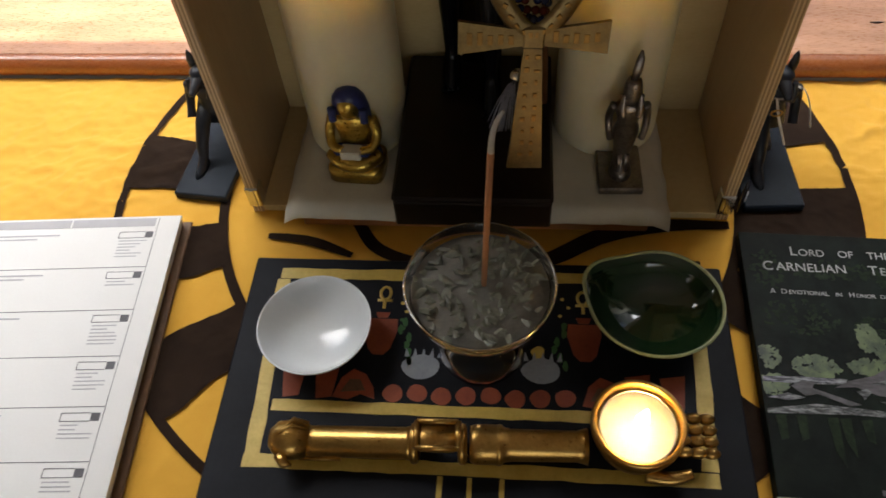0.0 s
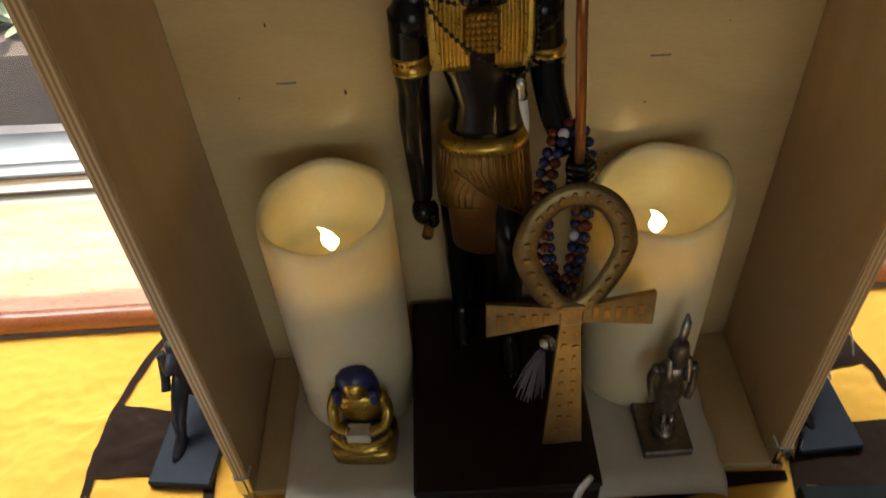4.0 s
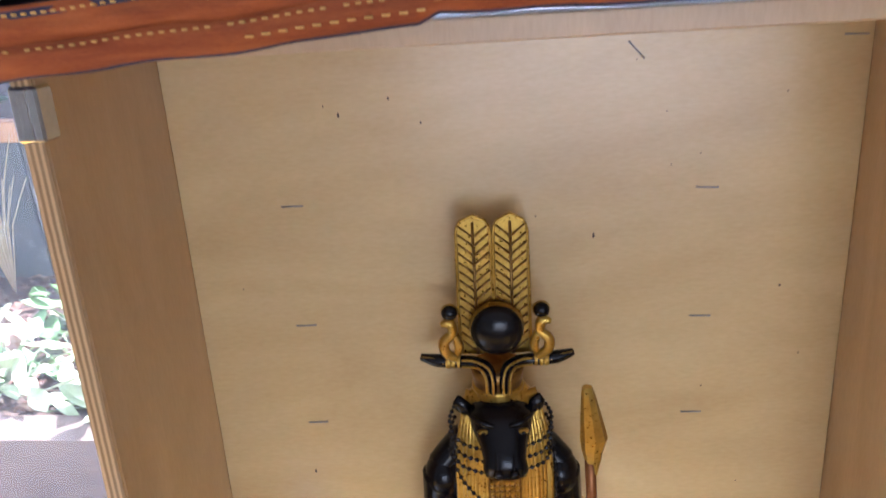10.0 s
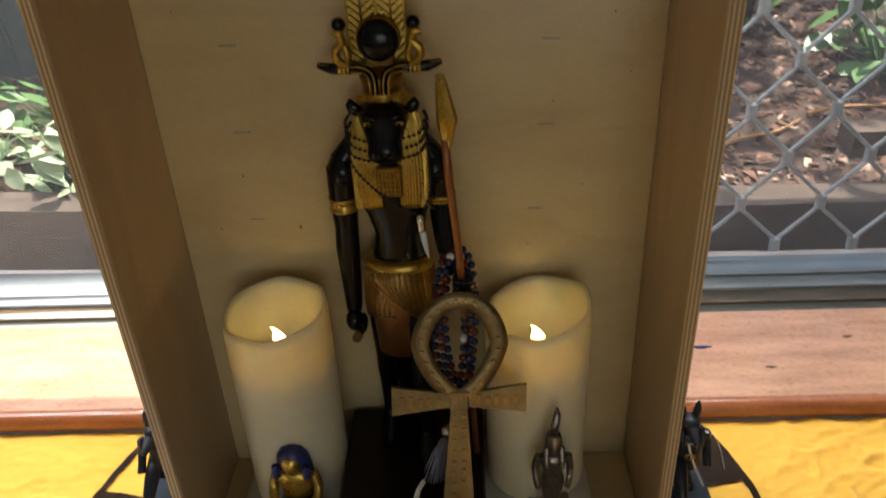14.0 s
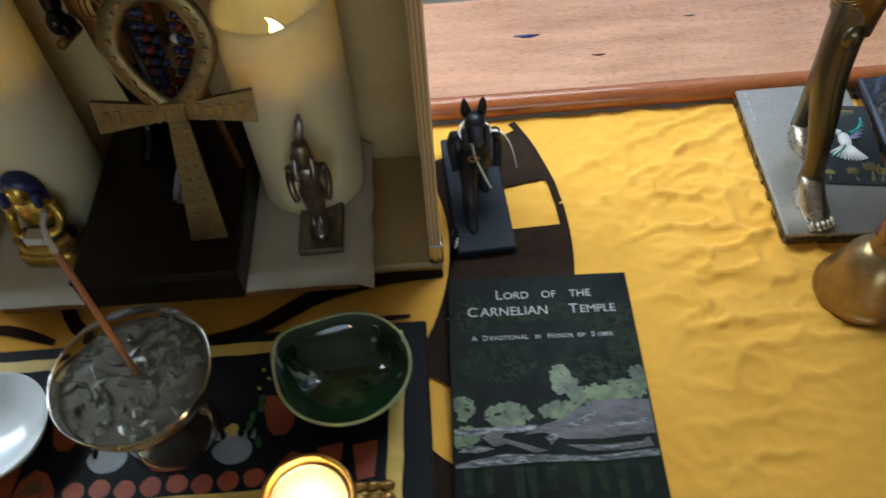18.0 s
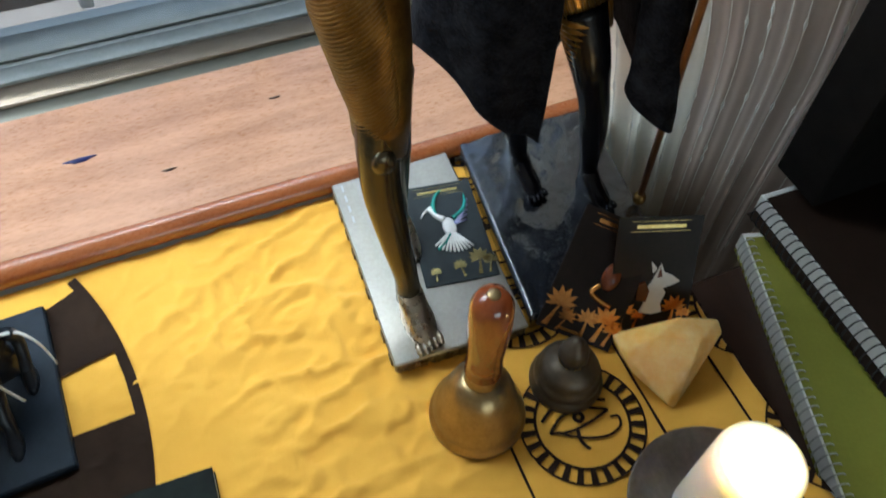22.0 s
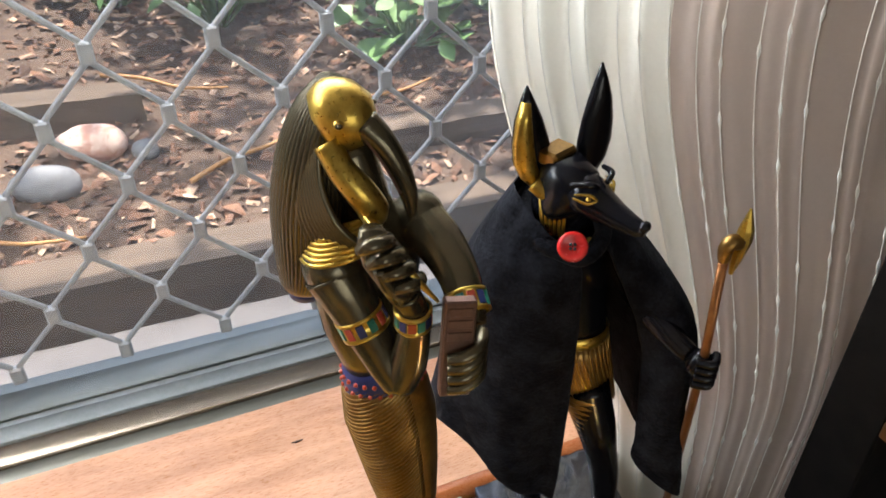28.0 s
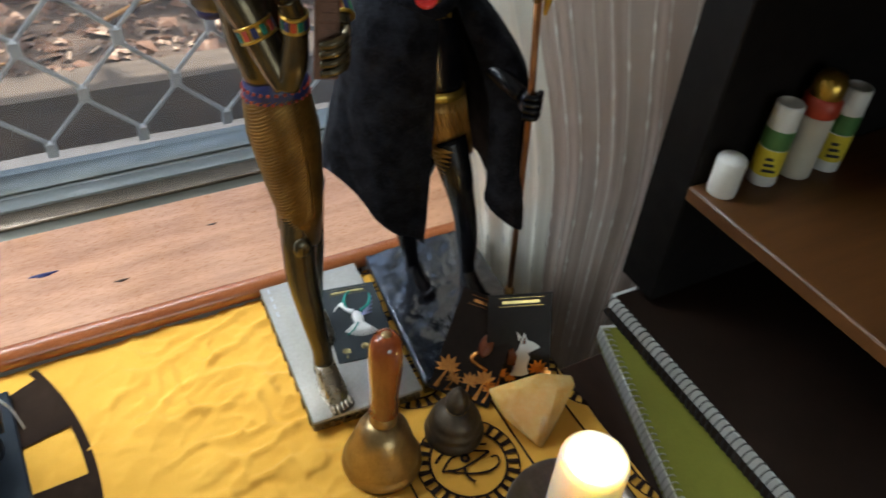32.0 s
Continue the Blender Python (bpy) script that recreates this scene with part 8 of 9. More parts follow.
# bells
bell = thing("bell_with_handle", "bronze table bell with a turned red-brown wooden handle", "bell", at=move(0.7730, -0.0575, 0.0022))
part("bell_body", lathe([(0.0320, 0.0035), (0.0348, 0.0), (0.0360, 0.004), (0.0352, 0.009), (0.0330, 0.0115), (0.0335, 0.0135), (0.0300, 0.022), (0.0262, 0.036), (0.0225, 0.048), (0.0165, 0.057), (0.0115, 0.0605), (0.0, 0.0615)], 48), M["bellmetal"], bell)
part("ferrule", lathe([(0.0112, 0.0600), (0.0125, 0.0630), (0.0105, 0.0680), (0.0096, 0.0705)], 30), M["bellmetal"], bell)
part("handle", lathe([(0.0098, 0.0700), (0.0128, 0.0745), (0.0108, 0.0800), (0.0128, 0.0840), (0.0118, 0.0900), (0.0124, 0.1020), (0.0136, 0.1200), (0.0140, 0.1400), (0.0132, 0.1560), (0.0100, 0.1640), (0.0045, 0.1672), (0.0, 0.1675)], 36), M["handlewood"], bell)
part("cap", ball((0, 0, 0.1675), (0.0042, 0.0042, 0.0016), 14, 6), M["bellmetal"], bell)
small = thing("small_dark_bell", "small dark bronze bell with a knob", "bell", at=move(0.8470, -0.0575, 0.0022))
part("bell_body", lathe([(0.0255, 0.002), (0.0275, 0.0), (0.0282, 0.005), (0.0262, 0.010), (0.0252, 0.0115), (0.0258, 0.0135), (0.0245, 0.019), (0.0225, 0.0215), (0.0230, 0.0235), (0.0195, 0.031), (0.0130, 0.036), (0.0105, 0.038)], 44), M["darkbell"], small)
part("knob", lathe([(0.0098, 0.0375), (0.0112, 0.042), (0.0105, 0.050), (0.0085, 0.055), (0.0050, 0.058), (0.0042, 0.0620), (0.0, 0.0630)], 30), M["darkbell"], small)

# calcite
bm = bmesh.new()
rnd = random.Random(14)
for p in ((-0.040, 0.020, 0.036), (-0.036, 0.004, 0.033), (-0.030, -0.004, 0.018), (-0.012, -0.032, 0.006), (-0.004, -0.034, 0.0), (0.006, -0.026, 0.0), (0.018, -0.016, 0.004), (0.043, 0.006, 0.030), (0.046, 0.014, 0.033), (0.030, 0.026, 0.026), (0.010, 0.018, 0.044), (-0.014, 0.006, 0.045), (-0.020, 0.026, 0.030), (0.022, 0.000, 0.040), (-0.022, 0.010, 0.0), (0.010, 0.016, 0.0), (-0.004, -0.020, 0.026), (0.008, -0.014, 0.032), (0.002, 0.030, 0.012), (-0.030, 0.018, 0.010)):
    bm.verts.new((p[0] + rnd.uniform(-0.002, 0.002), p[1] + rnd.uniform(-0.002, 0.002), p[2]))
bmesh.ops.convex_hull(bm, input=bm.verts)
bmesh.ops.bevel(bm, geom=list(bm.edges), offset=0.0014, segments=2, profile=0.6, affect="EDGES")
me = bpy.data.meshes.new("calcite_crystal")
bm.to_mesh(me)
bm.free()
me.materials.append(M["calcite"])
put("calcite_crystal", me, None, move(0.9220, -0.0770, 0.0022, -8), None, "rough honey-coloured calcite chunk with flat broken faces", "crystal")

# pillar candle on a dish
tray = thing("round_metal_dish", "shallow round grey metal dish on the cloth", "dish", at=move(0.8920, -0.1870, 0.0022))
part("plate", lathe([(0.0005, 0.0028), (0.036, 0.0030), (0.043, 0.0050), (0.054, 0.0125), (0.0592, 0.0152), (0.0602, 0.0146), (0.0545, 0.0105), (0.0435, 0.0028), (0.030, 0.0), (0.0005, 0.0)], 56), M["dish"], tray)
pil = thing("white_pillar_candle", "short white pillar candle, lit and glowing, on the metal dish", "pillar candle", at=move(0.8920, -0.1870, 0.0053) @ Matrix.Diagonal((0.82, 0.82, 0.95, 1)))
part("wax_body", lathe([(0.0005, 0.0), (0.0325, 0.0), (0.0340, 0.002), (0.0342, 0.050), (0.0340, 0.098), (0.0325, 0.1045), (0.0295, 0.1060), (0.0250, 0.1010), (0.0180, 0.0930), (0.0005, 0.0910)], 44), M["white_wax"], pil)
part("wick", tube([(0, 0, 0.091), (0.0005, 0, 0.098)], 0.0008, 6), M["seal"], pil)
part("flame", body([(0, 0, 0.093, 0.0014, 0.0014), (0, 0, 0.097, 0.0040, 0.0040), (0, 0, 0.102, 0.0042, 0.0042), (0, 0, 0.109, 0.0024, 0.0024), (0, 0, 0.114, 0.0004, 0.0004)], 12), M["hot"], pil, "bright flame")
lamp_point("pillar_flame", (0.8920, -0.187, 0.0053 + 0.097), 0.24, 0.005, (1.0, 0.63, 0.26))

# ---- beside the table ----
cab = solid("dark_side_cabinet", Geo().add(rbox(1.005, -0.75, -0.76, 1.75, 0.028, -0.0965, 0.003), 0, False), M["darkwood"], "low dark brown cabinet beside the altar table", "cabinet")
def notebook(name, label, x0, x1, y0, y1, z0, z1, rot, mat, wire_x, wire, inset):
    """A wire-bound book: covers, page block, and a coil along one edge."""
    n = thing(name, label, "notebook", at=Matrix.Translation((x0, y1, z0)) @ pose(0, 0, 0, 0, 0, rot))
    w, h, t = x1 - x0, y1 - y0, z1 - z0
    part("page_block", rbox(inset - 0.002, -h + 0.002, 0.0012, w - 0.002, 0.006, t - 0.0014, 0.0004), M["paper"], n, "white page block", smooth=False)
    part("cover", rbox(inset, -h, t - 0.0012, w, 0.0, t, 0.0004), mat, n, smooth=False)
    part("back_cover", rbox(0.0, -h, 0.0, w, 0.003, 0.0010, 0.0004), mat, n, smooth=False)
    m = Geo().add(tube([(0.006 + wire_x * math.cos(a), 0.0012 * math.sin(a), t * 0.5 + (t * 0.5 + 0.003) * math.sin(a)) for a in [2 * math.pi * i / 16 for i in range(16)]], 0.0008, 5, 1, True)).mesh("wire_loop", [wire])
    for k in range(int(h / 0.0085)):
        part("wire_loop", m, None, n, "wire binding", at=move(0.0, -0.006 - 0.0085 * k, 0.0))
    return n
notebook("olive_notebook", "olive green spiral notebook lying on the cabinet", 1.114, 1.34, -0.33, 0.044, -0.0960, -0.0725, -18.0, M["olive"], 0.0080, M["wire"], 0.004)
notebook("brown_notebook", "thick dark brown wire-bound notebook on the olive one", 1.133, 1.375, -0.32, 0.063, -0.0690, -0.0460, -2.0, M["brown_cover"], 0.0100, M["seal"], 0.013)
shelf = thing("bookcase", "open brown bookcase with a black end panel", "bookcase")
part("shelf_board", rbox(1.166, -0.80, 0.1216, 1.72, 0.029, 0.1396, 0.002), M["shelfwood"], shelf, "worn brown shelf board", smooth=False)
part("foot_panel", rbox(1.45, 0.0895, -0.76, 1.74, 0.130, -0.036, 0.002), M["black_panel"], shelf, smooth=False)
part("end_panel", rbox(1.171, 0.030, -0.0355, 1.74, 0.088, 0.95, 0.002), M["black_panel"], shelf, smooth=False)
part("back_panel", rbox(1.721, -0.80, -0.096, 1.74, 0.029, 0.95, 0.002), M["black_panel"], shelf, smooth=False)
part("upper_board", rbox(1.166, -0.80, 0.394, 1.72, 0.029, 0.414, 0.002), M["shelfwood"], shelf, smooth=False)
def glue(x, y, label, h=0.095):
    s = thing("glue_stick", label, "glue stick", at=move(x, y, 0.1400), group="glue sticks on the shelf")
    part("tube", lathe([(0.0005, 0.0), (0.0150, 0.0), (0.0155, 0.002), (0.0155, h * 0.68), (0.0005, h * 0.68)], 28), M["plastic_white"], s)
    part("label_band", lathe([(0.0157, h * 0.14), (0.0158, h * 0.15), (0.0158, h * 0.46), (0.0157, h * 0.47)], 28), M["label_yellow"], s, "yellow printed label")
    for k in range(3):
        part("label_bar", rbox(-0.008, -0.0164, h * (0.20 + 0.075 * k), 0.006 - 0.003 * k, -0.0156, h * (0.235 + 0.075 * k), 0.0002), M["seal"], s, "dark unreadable bar", at=pose(0, 0, 0, 0, 0, -38), smooth=False)
    part("green_band", lathe([(0.0157, h * 0.48), (0.0158, h * 0.49), (0.0158, h * 0.70), (0.0157, h * 0.71)], 28), M["label_green"], s, "green band")
    part("cap", lathe([(0.0148, h * 0.70), (0.0148, h * 0.985), (0.0135, h), (0.0120, h), (0.0118, h * 0.93), (0.0005, h * 0.92)], 28), M["plastic_white"], s, "white cap")
glue(1.250, 0.008, "white glue stick with a yellow and green label, on the shelf")
glue(1.340, 0.0, "taller white glue stick with a yellow and green label", 0.100)
can = thing("gold_capped_bottle", "small pale bottle with red collar and gold cap on the shelf", "bottle", at=move(1.297, 0.006, 0.1400))
part("bottle_body", lathe([(0.0005, 0), (0.0180, 0), (0.0185, 0.004), (0.0185, 0.085), (0.0005, 0.086)], 30), M["linen"], can)
part("collar", lathe([(0.0188, 0.075), (0.0200, 0.077), (0.0200, 0.092), (0.0170, 0.096)], 30), M["red"], can, "red collar")
part("cap", lathe([(0.0165, 0.094), (0.0175, 0.098), (0.0170, 0.112), (0.0120, 0.120), (0.0005, 0.122)], 30), M["gold"], can, "gold domed cap")
solid("small_white_pot", lathe([(0.0005, 0), (0.0150, 0), (0.0155, 0.003), (0.0155, 0.040), (0.0140, 0.043), (0.0005, 0.044)], 26), M["plastic_white"], "small white plastic pot on the shelf", "pot", at=move(1.192, 0.008, 0.1400), smooth=True)

# ---- curtain ----
cur = thing("sheer_curtain", "white sheer curtain with slub threads hanging in soft folds", "curtain")
def hang(u, v):
    z = -0.42 + 1.55 * v
    k = min(max((0.46 - z) / 0.42, 0.0), 1.0)
    k = k * k * (3 - 2 * k)
    low = min(max((0.06 - z) / 0.25, 0.0), 1.0)
    x = 0.918 + 0.058 * k + 0.050 * low + (0.305 - 0.050 * k - 0.070 * low) * u
    gather = 0.5 + 0.5 * math.sin(7 * u + 1.0)
    fold = (0.004 + 0.005 * gather) * math.sin(2 * math.pi * (u * 7.5 + 0.3 * math.sin(5 * u))) + 0.0013 * math.sin(2 * math.pi * (u * 19 + 0.2 * math.sin(9 * u) + 0.3 * v))
    y = 0.312 - 0.140 * k - (0.205 - 0.115 * k) * u ** 1.6 + fold * (1.0 - 0.45 * u) * (1.0 - 0.3 * k) + 0.006 * (1 - k) * noise.noise(Vector((u * 12, v * 2, 0)))
    return (x, y, z)
part("fabric", sheet(150, 44, lambda u, v: hang(u * 0.44, v)), M["curtain"], cur)
# missing backlight is put into this half's greyer colour
part("lining_side", sheet(150, 44, lambda u, v: hang(0.44 + 0.56 * u, v)), M["curtain_unlit"], cur, "same sheer curtain, coloured greyer where no window backlights it")
g, rnd = Geo(), random.Random(9)
for k in range(17):
    u = 0.015 + 0.060 * k
    for i in range(72):
        v = 0.14 + 0.010 * i
        p, q = Vector(hang(u, v)), Vector(hang(u, v + 0.010))
        r = rnd.choice((0.0004, 0.0005, 0.0005, 0.0006, 0.0008, 0.0019))
        m = p.lerp(q, 0.5)
        g.add(tube([p + Vector((0, -0.0014, 0)), m + Vector((0, -0.0014, 0)), q + Vector((0, -0.0014, 0))], [0.0005, r, 0.0005], 5, caps=False))
part("slub_threads", g, M["slub"], cur, "thick woven slub threads")
tagged(cur.children[-1], kind="stuff")

# ---- outside: ledge, sleepers, garden bed, fence ----
solid("ground", sheet(40, 40, lambda u, v: (-40 + 80 * u, 1.7 + 60 * v, -0.2 + 0.3 * noise.noise(Vector((u * 20, v * 20, 0))))), M["soil"], "dark open ground behind the fence", "ground", smooth=True, kind="structure")
solid("outer_ledge", sheet(120, 6, lambda u, v: (-2.2 + 4.4 * u, 0.503 + 0.14 * v, -0.030 - 0.012 * v + 0.003 * noise.noise(Vector((u * 60, v * 5, 0)))), (0, 0, 0.1)), M["concrete"], "rough pale mortar ledge outside the window", "ledge", smooth=True, kind="structure")
def timber(name, x0, x1, y, z0, z1, depth, label, rot=0.0):
    v, f = sheet(60, 10, lambda u, v: (x0 + (x1 - x0) * u, y + 0.004 * noise.noise(Vector((u * 14, v * 3, z0 * 9))), z0 + (z1 - z0) * v + 0.002 * noise.noise(Vector((u * 20, v, 1)))), (0, -depth, 0))
    return solid(name, (v, f), M["sleeper"], label, "timber", smooth=False, group="garden sleepers", at=pose(0, 0, 0, 0, 0, 0))
timber("garden_sleeper", -2.2, 0.30, 0.602, -0.05, 0.072, 0.07, "weathered dark timber sleeper edging the garden bed")
timber("garden_sleeper", 0.31, 2.4, 0.610, -0.05, 0.045, 0.07, "weathered dark timber sleeper edging the garden bed")
timber("garden_sleeper", 0.15, 0.66, 1.03, 0.03, 0.105, 0.06, "short weathered timber across the bed")
timber("garden_sleeper", 0.95, 2.2, 0.80, 0.02, 0.085, 0.06, "second weathered timber in the bed")
def bed_z(x, y):
    return 0.035 + 0.05 * max(0.0, y - 0.68) + 0.012 * noise.noise(Vector((x * 5, y * 5, 0))) + 0.008 * noise.noise(Vector((x * 17, y * 17, 2)))
solid("garden_bed", sheet(130, 60, lambda u, v: (-2.4 + 5.2 * u, 0.668 + 1.3 * v, bed_z(-2.4 + 5.2 * u, 0.668 + 1.3 * v))), M["soil"], "dark mulched garden bed outside the window", "garden bed", smooth=True, kind="structure")
rnd = random.Random(31)
g = Geo()
for _ in range(11000):
    x, y = rnd.uniform(-1.3, 2.2), 0.68 + 1.15 * rnd.random() ** 1.2
    l = 0.003 + 0.016 * rnd.random() ** 2.4
    w = l * rnd.uniform(0.22, 0.8)
    m = Matrix.Translation((x, y, bed_z(x, y) + 0.003)) @ pose(0, 0, 0, rnd.uniform(-30, 30), rnd.uniform(-30, 30), rnd.uniform(0, 360))
    g.add(([(-l, -w, 0), (l, -w * 0.6, 0), (l * 0.8, w, 0.001), (-l * 0.7, w * 0.8, 0.0015), (0, 0, 0.004)], [(0, 1, 4), (1, 2, 4), (2, 3, 4), (3, 0, 4)]), 0, False, m)
mul = put("bark_mulch", g, M["mulch"], label="scattered red-brown and straw-coloured bark chips and leaf litter", category="mulch", kind="stuff")
t = M["mulch"].node_tree
geo_n, mixn = t.nodes.new("ShaderNodeNewGeometry"), t.nodes.new("ShaderNodeValToRGB")
mixn.color_ramp.elements[0].color, mixn.color_ramp.elements[1].color = (0.045, 0.022, 0.013, 1), (0.42, 0.30, 0.21, 1)
mixn.color_ramp.elements.new(0.75).color = (0.17, 0.085, 0.050, 1)
t.links.new(geo_n.outputs["Random Per Island"], mixn.inputs["Fac"])
t.links.new(mixn.outputs["Color"], t.nodes["Principled BSDF"].inputs["Base Color"])


def leaf_shape(l, w, bend):
    pts = []
    for k, s in ((0, 0.06), (0.25, 0.75), (0.5, 1.0), (0.75, 0.7), (1.0, 0.04)):
        pts += [(-w * s, l * k, bend * k * k), (0, l * k, bend * k * k - 0.12 * w * s), (w * s, l * k, bend * k * k)]
    f = []
    for i in range(4):
        for j in range(2):
            a = i * 3 + j
            f.append((a, a + 1, a + 4, a + 3))
    return pts, f


def plant(name, label, x, y, n, size, spread, height, mat, flower=None):
    p = thing(name, label, "plant", at=move(x, y, bed_z(x, y)))
    g, s = Geo(), Geo()
    for k in range(n):
        a, r = rnd.uniform(0, 6.283), spread * math.sqrt(rnd.random())
        z = height * rnd.uniform(0.15, 1.0)
        s.add(tube([(0.2 * r * math.cos(a), 0.2 * r * math.sin(a), 0), (r * math.cos(a), r * math.sin(a), z)], 0.0012, 4))
        m = Matrix.Translation((r * math.cos(a), r * math.sin(a), z)) @ pose(0, 0, 0, rnd.uniform(-40, 45), rnd.uniform(-30, 30), rnd.uniform(0, 360))
        l = size * rnd.uniform(0.6, 1.2)
        g.add(leaf_shape(l, l * rnd.uniform(0.22, 0.36), rnd.uniform(-0.4, 0.1) * l), 0, True, m)
    part("stem", s, M["leaf"], p)
    part("foliage", g, mat, p)
    if flower:
        for k in range(4):
            fl = Geo()
            c = Vector((rnd.uniform(-spread, spread), rnd.uniform(-spread, 0), height * rnd.uniform(0.8, 1.1)))
            for i in range(9):
                fl.add(leaf_shape(0.018, 0.008, 0.006), 0, True, Matrix.Translation(c) @ pose(0, 0, 0, rnd.uniform(10, 60), 0, 40 * i))
            part("flower", fl, flower, p, "red blossom")
    return p


for x, y, n, s, sp, h, mt in ((-0.42, 0.78, 70, 0.075, 0.12, 0.13, "leaf_sunlit"), (-0.30, 0.92, 50, 0.08, 0.11, 0.20, "leaf_sunlit"), (-0.66, 0.82, 60, 0.06, 0.14, 0.09, "leaf_sunlit"), (-0.55, 1.05, 50, 0.07, 0.13, 0.12, "leaf"), (-0.26, 0.72, 30, 0.06, 0.07, 0.06, "leaf_sunlit"), (-0.95, 0.95, 50, 0.07, 0.16, 0.14, "leaf")):
    plant("garden_plant", "low leafy plant in the bed, sunlight put into its pale leaf colour" if mt == "leaf_sunlit" else "low green leafy plant in the bed", x, y, n, s, sp, h, M[mt])
for x, y, n, s, sp, h, f in ((0.86, 1.42, 60, 0.06, 0.12, 0.20, "petal"), (1.22, 1.22, 70, 0.075, 0.14, 0.20, "petal"), (0.66, 1.62, 50, 0.06, 0.14, 0.24, "petal"), (1.5, 1.35, 60, 0.08, 0.16, 0.25, None), (0.98, 1.62, 50, 0.07, 0.15, 0.24, None)):
    plant("flowering_plant", "green garden plant with a few red blossoms" if f else "bushy green garden plant without flowers", x, y, n, s, sp, h, M["leaf"], M[f] if f else None)
def stone(name, label, x, y, r, mat):
    v, f = ball((0, 0, 0), 1.0, 22, 14)
    v = [tuple(Vector((q[0] * r[0], q[1] * r[1], q[2] * r[2])) * (1 + 0.12 * noise.noise(Vector(q) * 1.6))) for q in v]
    return solid(name, (v, f), mat, label, "stone", at=move(x, y, bed_z(x, y) + r[2] * 0.55, rnd.uniform(-20, 20)), smooth=True)
stone("painted_stone", "rounded pink stone with faded red markings in the bed", 0.57, 0.955, (0.055, 0.035, 0.032), M["pinkstone"])
stone("grey_stone", "smooth grey stone in the bed", 0.500, 0.850, (0.050, 0.034, 0.030), M["greystone"])
stone("grey_stone", "small grey-green stone in the bed", 0.645, 0.925, (0.022, 0.020, 0.018), M["greystone"])
stone("pale_stone", "pale stone in the bed", -0.72, 0.98, (0.05, 0.04, 0.03), M["pinkstone"])
for k, (x, y, a) in enumerate(((-0.45, 0.90, 8), (-0.75, 0.86, -5), (0.80, 0.86, 30), (0.42, 0.74, -20), (1.05, 0.98, 12), (0.70, 1.15, -35))):
    solid("fallen_twig", tube(smooth_path([(-0.12, 0, 0.004), (-0.04, 0.006, 0.008), (0.05, -0.004, 0.006), (0.13, 0.008, 0.010)], 4), [0.0045, 0.0035, 0.002], 7), M["beam"], "dry brown twig lying on the mulch", "twig", at=move(x, y, bed_z(x, y) + 0.006, a), smooth=True, group="twigs")
fen = thing("timber_fence", "dark weathered board fence with orange rails behind the bed", "fence", kind="structure")
for k in range(26):
    x = -2.6 + 0.15 * k
    if x < 0.2:
        part("board", rbox(x, 1.36, -0.05, x + 0.145, 1.385, 0.40 + 0.01 * math.sin(k * 2.3), 0.003), M["fence"], fen, smooth=False)
part("rail", rbox(-2.6, 1.33, 0.405, 0.2, 1.40, 0.452, 0.003), M["beam"], fen, "orange-brown rail", smooth=False)
part("rail", rbox(-2.6, 1.33, 0.56, 0.2, 1.40, 0.60, 0.003), M["beam"], fen, "orange-brown rail", smooth=False)
for k in range(9):
    part("post", rbox(-2.6 + 0.33 * k, 1.335, 0.4525, -2.55 + 0.33 * k, 1.395, 0.5595, 0.003), M["beam"], fen, smooth=False)
post = timber("garden_post", 0.93, 1.0, 1.50, 0.0, 0.5, 0.07, "weathered upright post in the garden")
for x, y in ((-0.52, 1.20), (-0.30, 1.22), (-0.85, 1.25)):
    p = thing("straw_plume_grass", "dry straw-coloured plume grass before the fence", "plant", at=move(x, y, bed_z(x, y)))
    g = Geo()
    for k in range(70):
        a, h = rnd.uniform(0, 6.283), rnd.uniform(0.25, 0.5)
        r = rnd.uniform(0.02, 0.10)
        g.add(tube([(0, 0, 0), (0.4 * r * math.cos(a), 0.4 * r * math.sin(a), h * 0.6), (r * math.cos(a), r * math.sin(a), h)], [0.0016, 0.001], 4))
    part("blades", g, M["straw"], p)
solid("back_hedge_bank", sheet(80, 16, lambda u, v: (-3 + 7 * u, 1.9 + 0.5 * v + 0.1 * noise.noise(Vector((u * 20, v * 4, 3))), 0.02 + 1.3 * v + 0.1 * noise.noise(Vector((u * 30, v * 6, 7))))), M["soil"], "shaded bank behind the garden", "bank", smooth=True, kind="structure")
g = Geo()
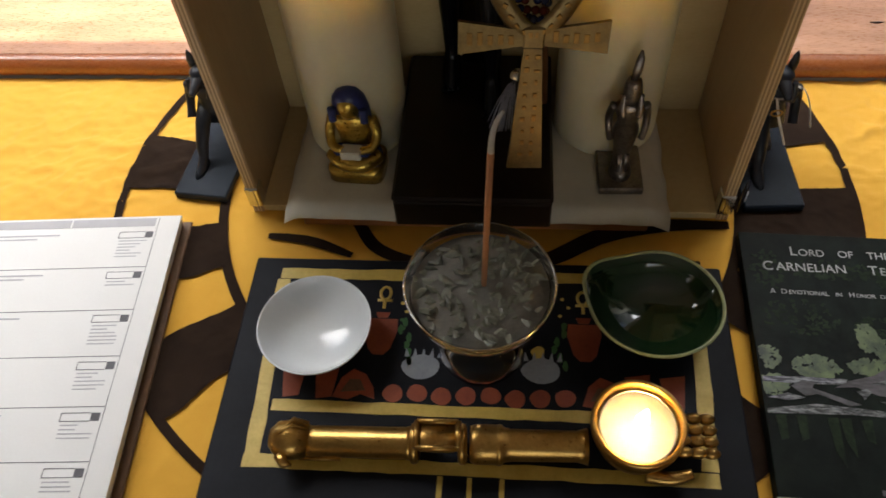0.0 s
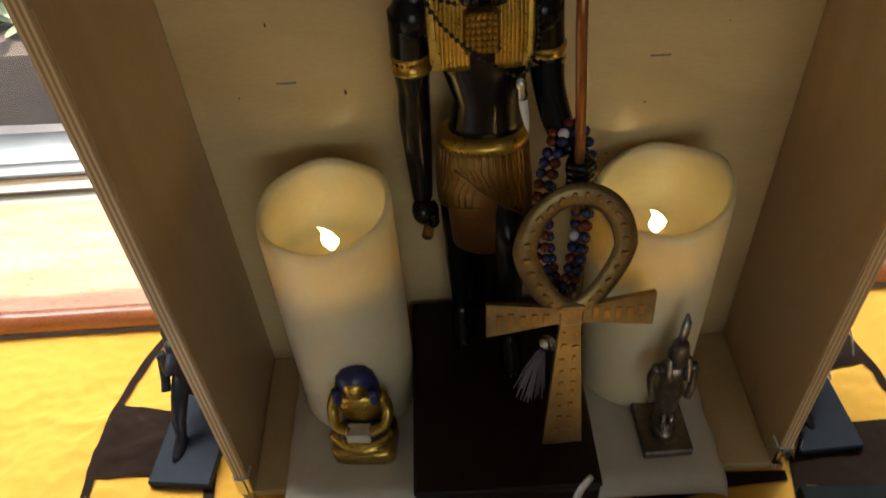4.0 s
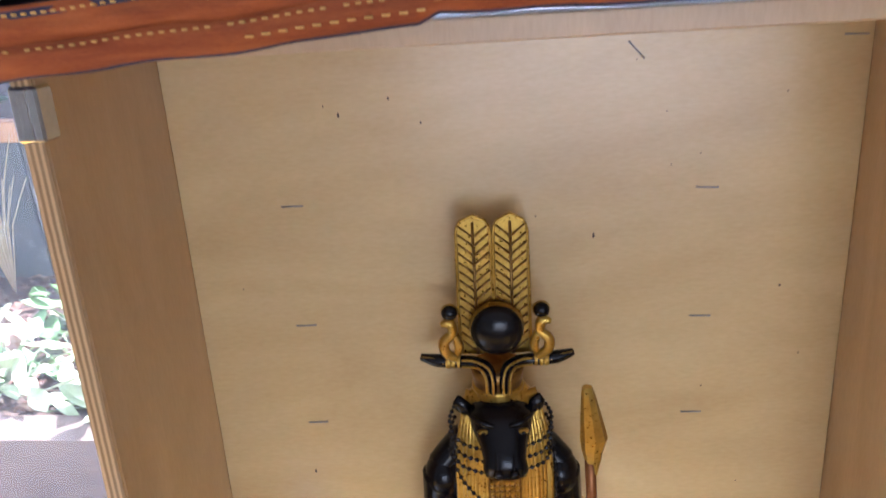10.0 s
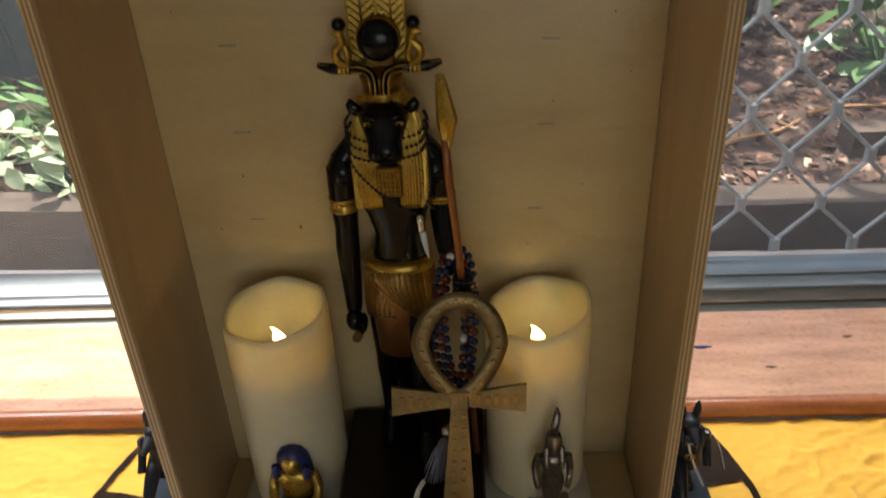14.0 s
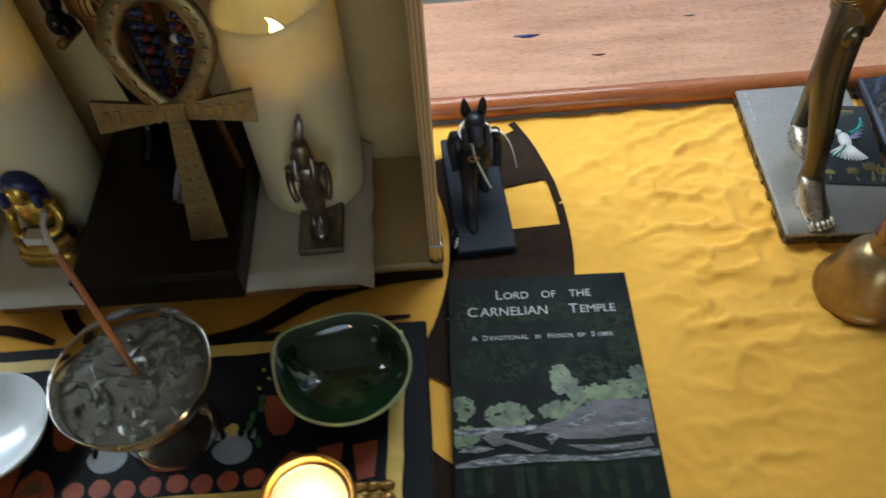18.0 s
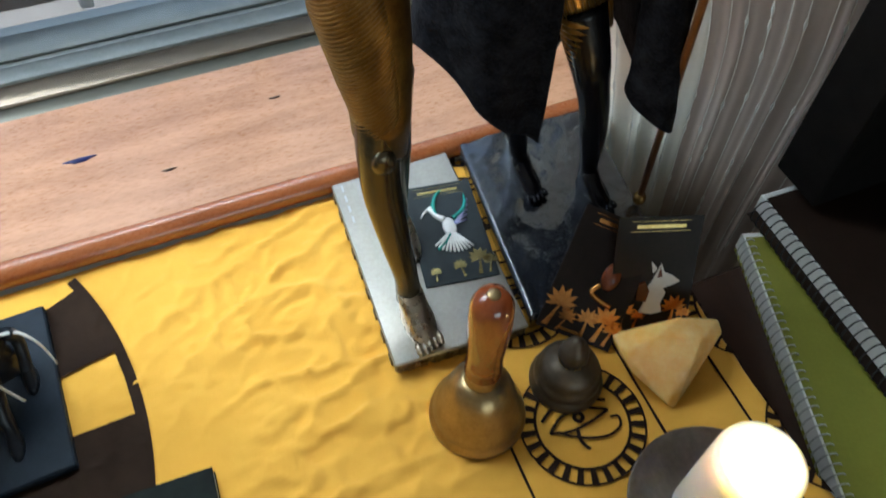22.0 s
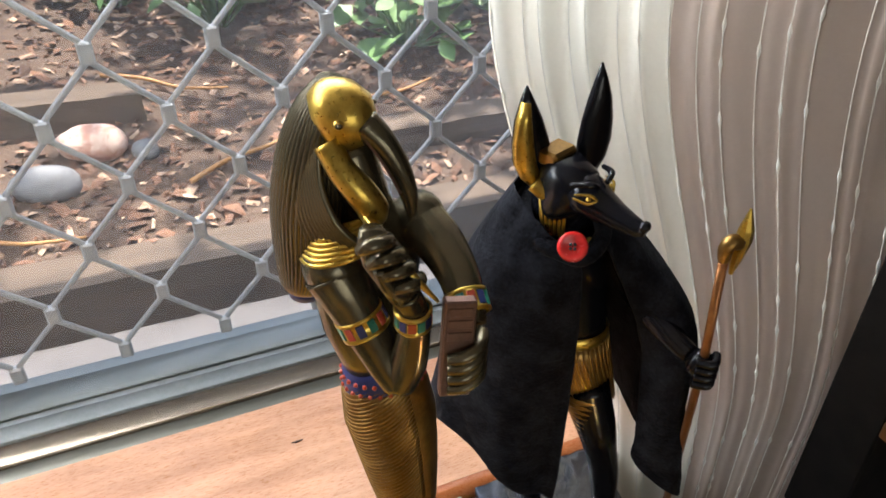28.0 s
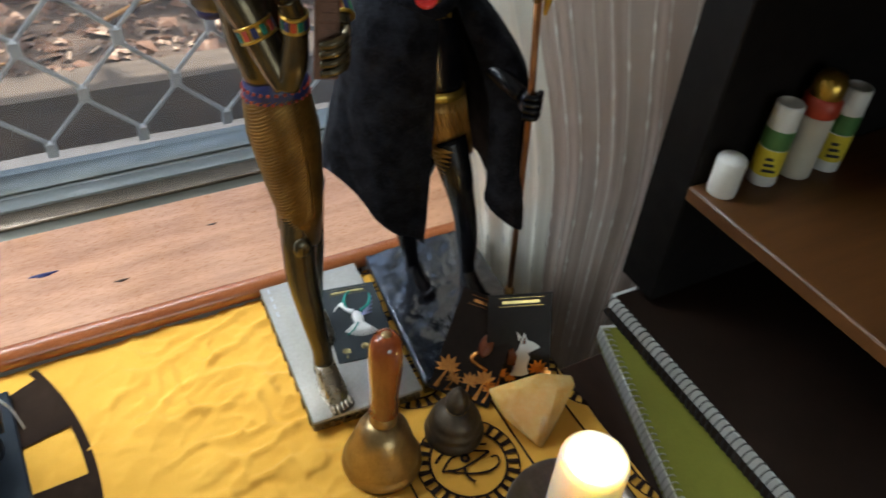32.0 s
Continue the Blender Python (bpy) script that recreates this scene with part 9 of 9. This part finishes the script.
for _ in range(2600):
    u, v = rnd.random(), rnd.random()
    m = Matrix.Translation((-3 + 7 * u, 1.86 + 0.5 * v, 0.02 + 1.3 * v)) @ pose(0, 0, 0, rnd.uniform(0, 90), rnd.uniform(-40, 40), rnd.uniform(0, 360))
    l = rnd.uniform(0.05, 0.11)
    g.add(leaf_shape(l, l * 0.3, -0.2 * l), 0, True, m)
put("hedge_foliage", g, M["leaf"], label="dense green shrub foliage on the bank", category="hedge", kind="stuff")

# an unseen tree beside the window, added to throw broken shade over the bed
tree = thing("overhanging_tree", "unseen leafy tree beyond the curtain, added to shade the garden bed", "tree")
part("trunk", tube(smooth_path([(3.3, 2.7, -0.3), (3.25, 2.72, 0.8), (3.1, 2.68, 1.6), (2.8, 2.6, 2.3)], 6), [0.13, 0.11, 0.09, 0.06], 14), M["sleeper"], tree)
limbs = [[(2.8, 2.6, 2.3), (1.9, 2.2, 2.6), (0.9, 1.9, 2.7), (-0.1, 1.8, 2.65)], [(2.9, 2.62, 2.1), (2.2, 1.9, 2.5), (1.4, 1.55, 2.6), (0.6, 1.45, 2.55)], [(2.8, 2.6, 2.3), (1.8, 2.7, 2.8), (0.6, 2.6, 2.9), (-0.6, 2.5, 2.85)]]
for q in limbs:
    part("limb", tube(smooth_path(q, 6), [0.045, 0.03, 0.018, 0.006], 8), M["sleeper"], tree)
rnd, g = random.Random(77), Geo()
for _ in range(2600):
    x, y = rnd.uniform(-0.5, 3.2), rnd.uniform(1.34, 3.1)
    if noise.noise(Vector((x * 2.2, y * 2.2, 5.5))) + 0.35 * noise.noise(Vector((x * 6, y * 6, 1.5))) < -0.12 or rnd.random() < 0.6 * max(0.0, 0.5 - x):
        continue
    s = rnd.uniform(0.03, 0.06)
    m = pose(x, y, 2.62 + rnd.uniform(-0.14, 0.22), rnd.uniform(-35, 35), rnd.uniform(-35, 35), rnd.uniform(0, 360))
    g.add(([(-s, 0, 0), (-0.2 * s, -0.42 * s, 0.1 * s), (s, 0, 0), (-0.2 * s, 0.42 * s, 0.1 * s)], [(0, 1, 2), (0, 2, 3)]), 0, False, m)
tagged(part("foliage", g, M["leaf"], tree, "loose green foliage"), kind="stuff")
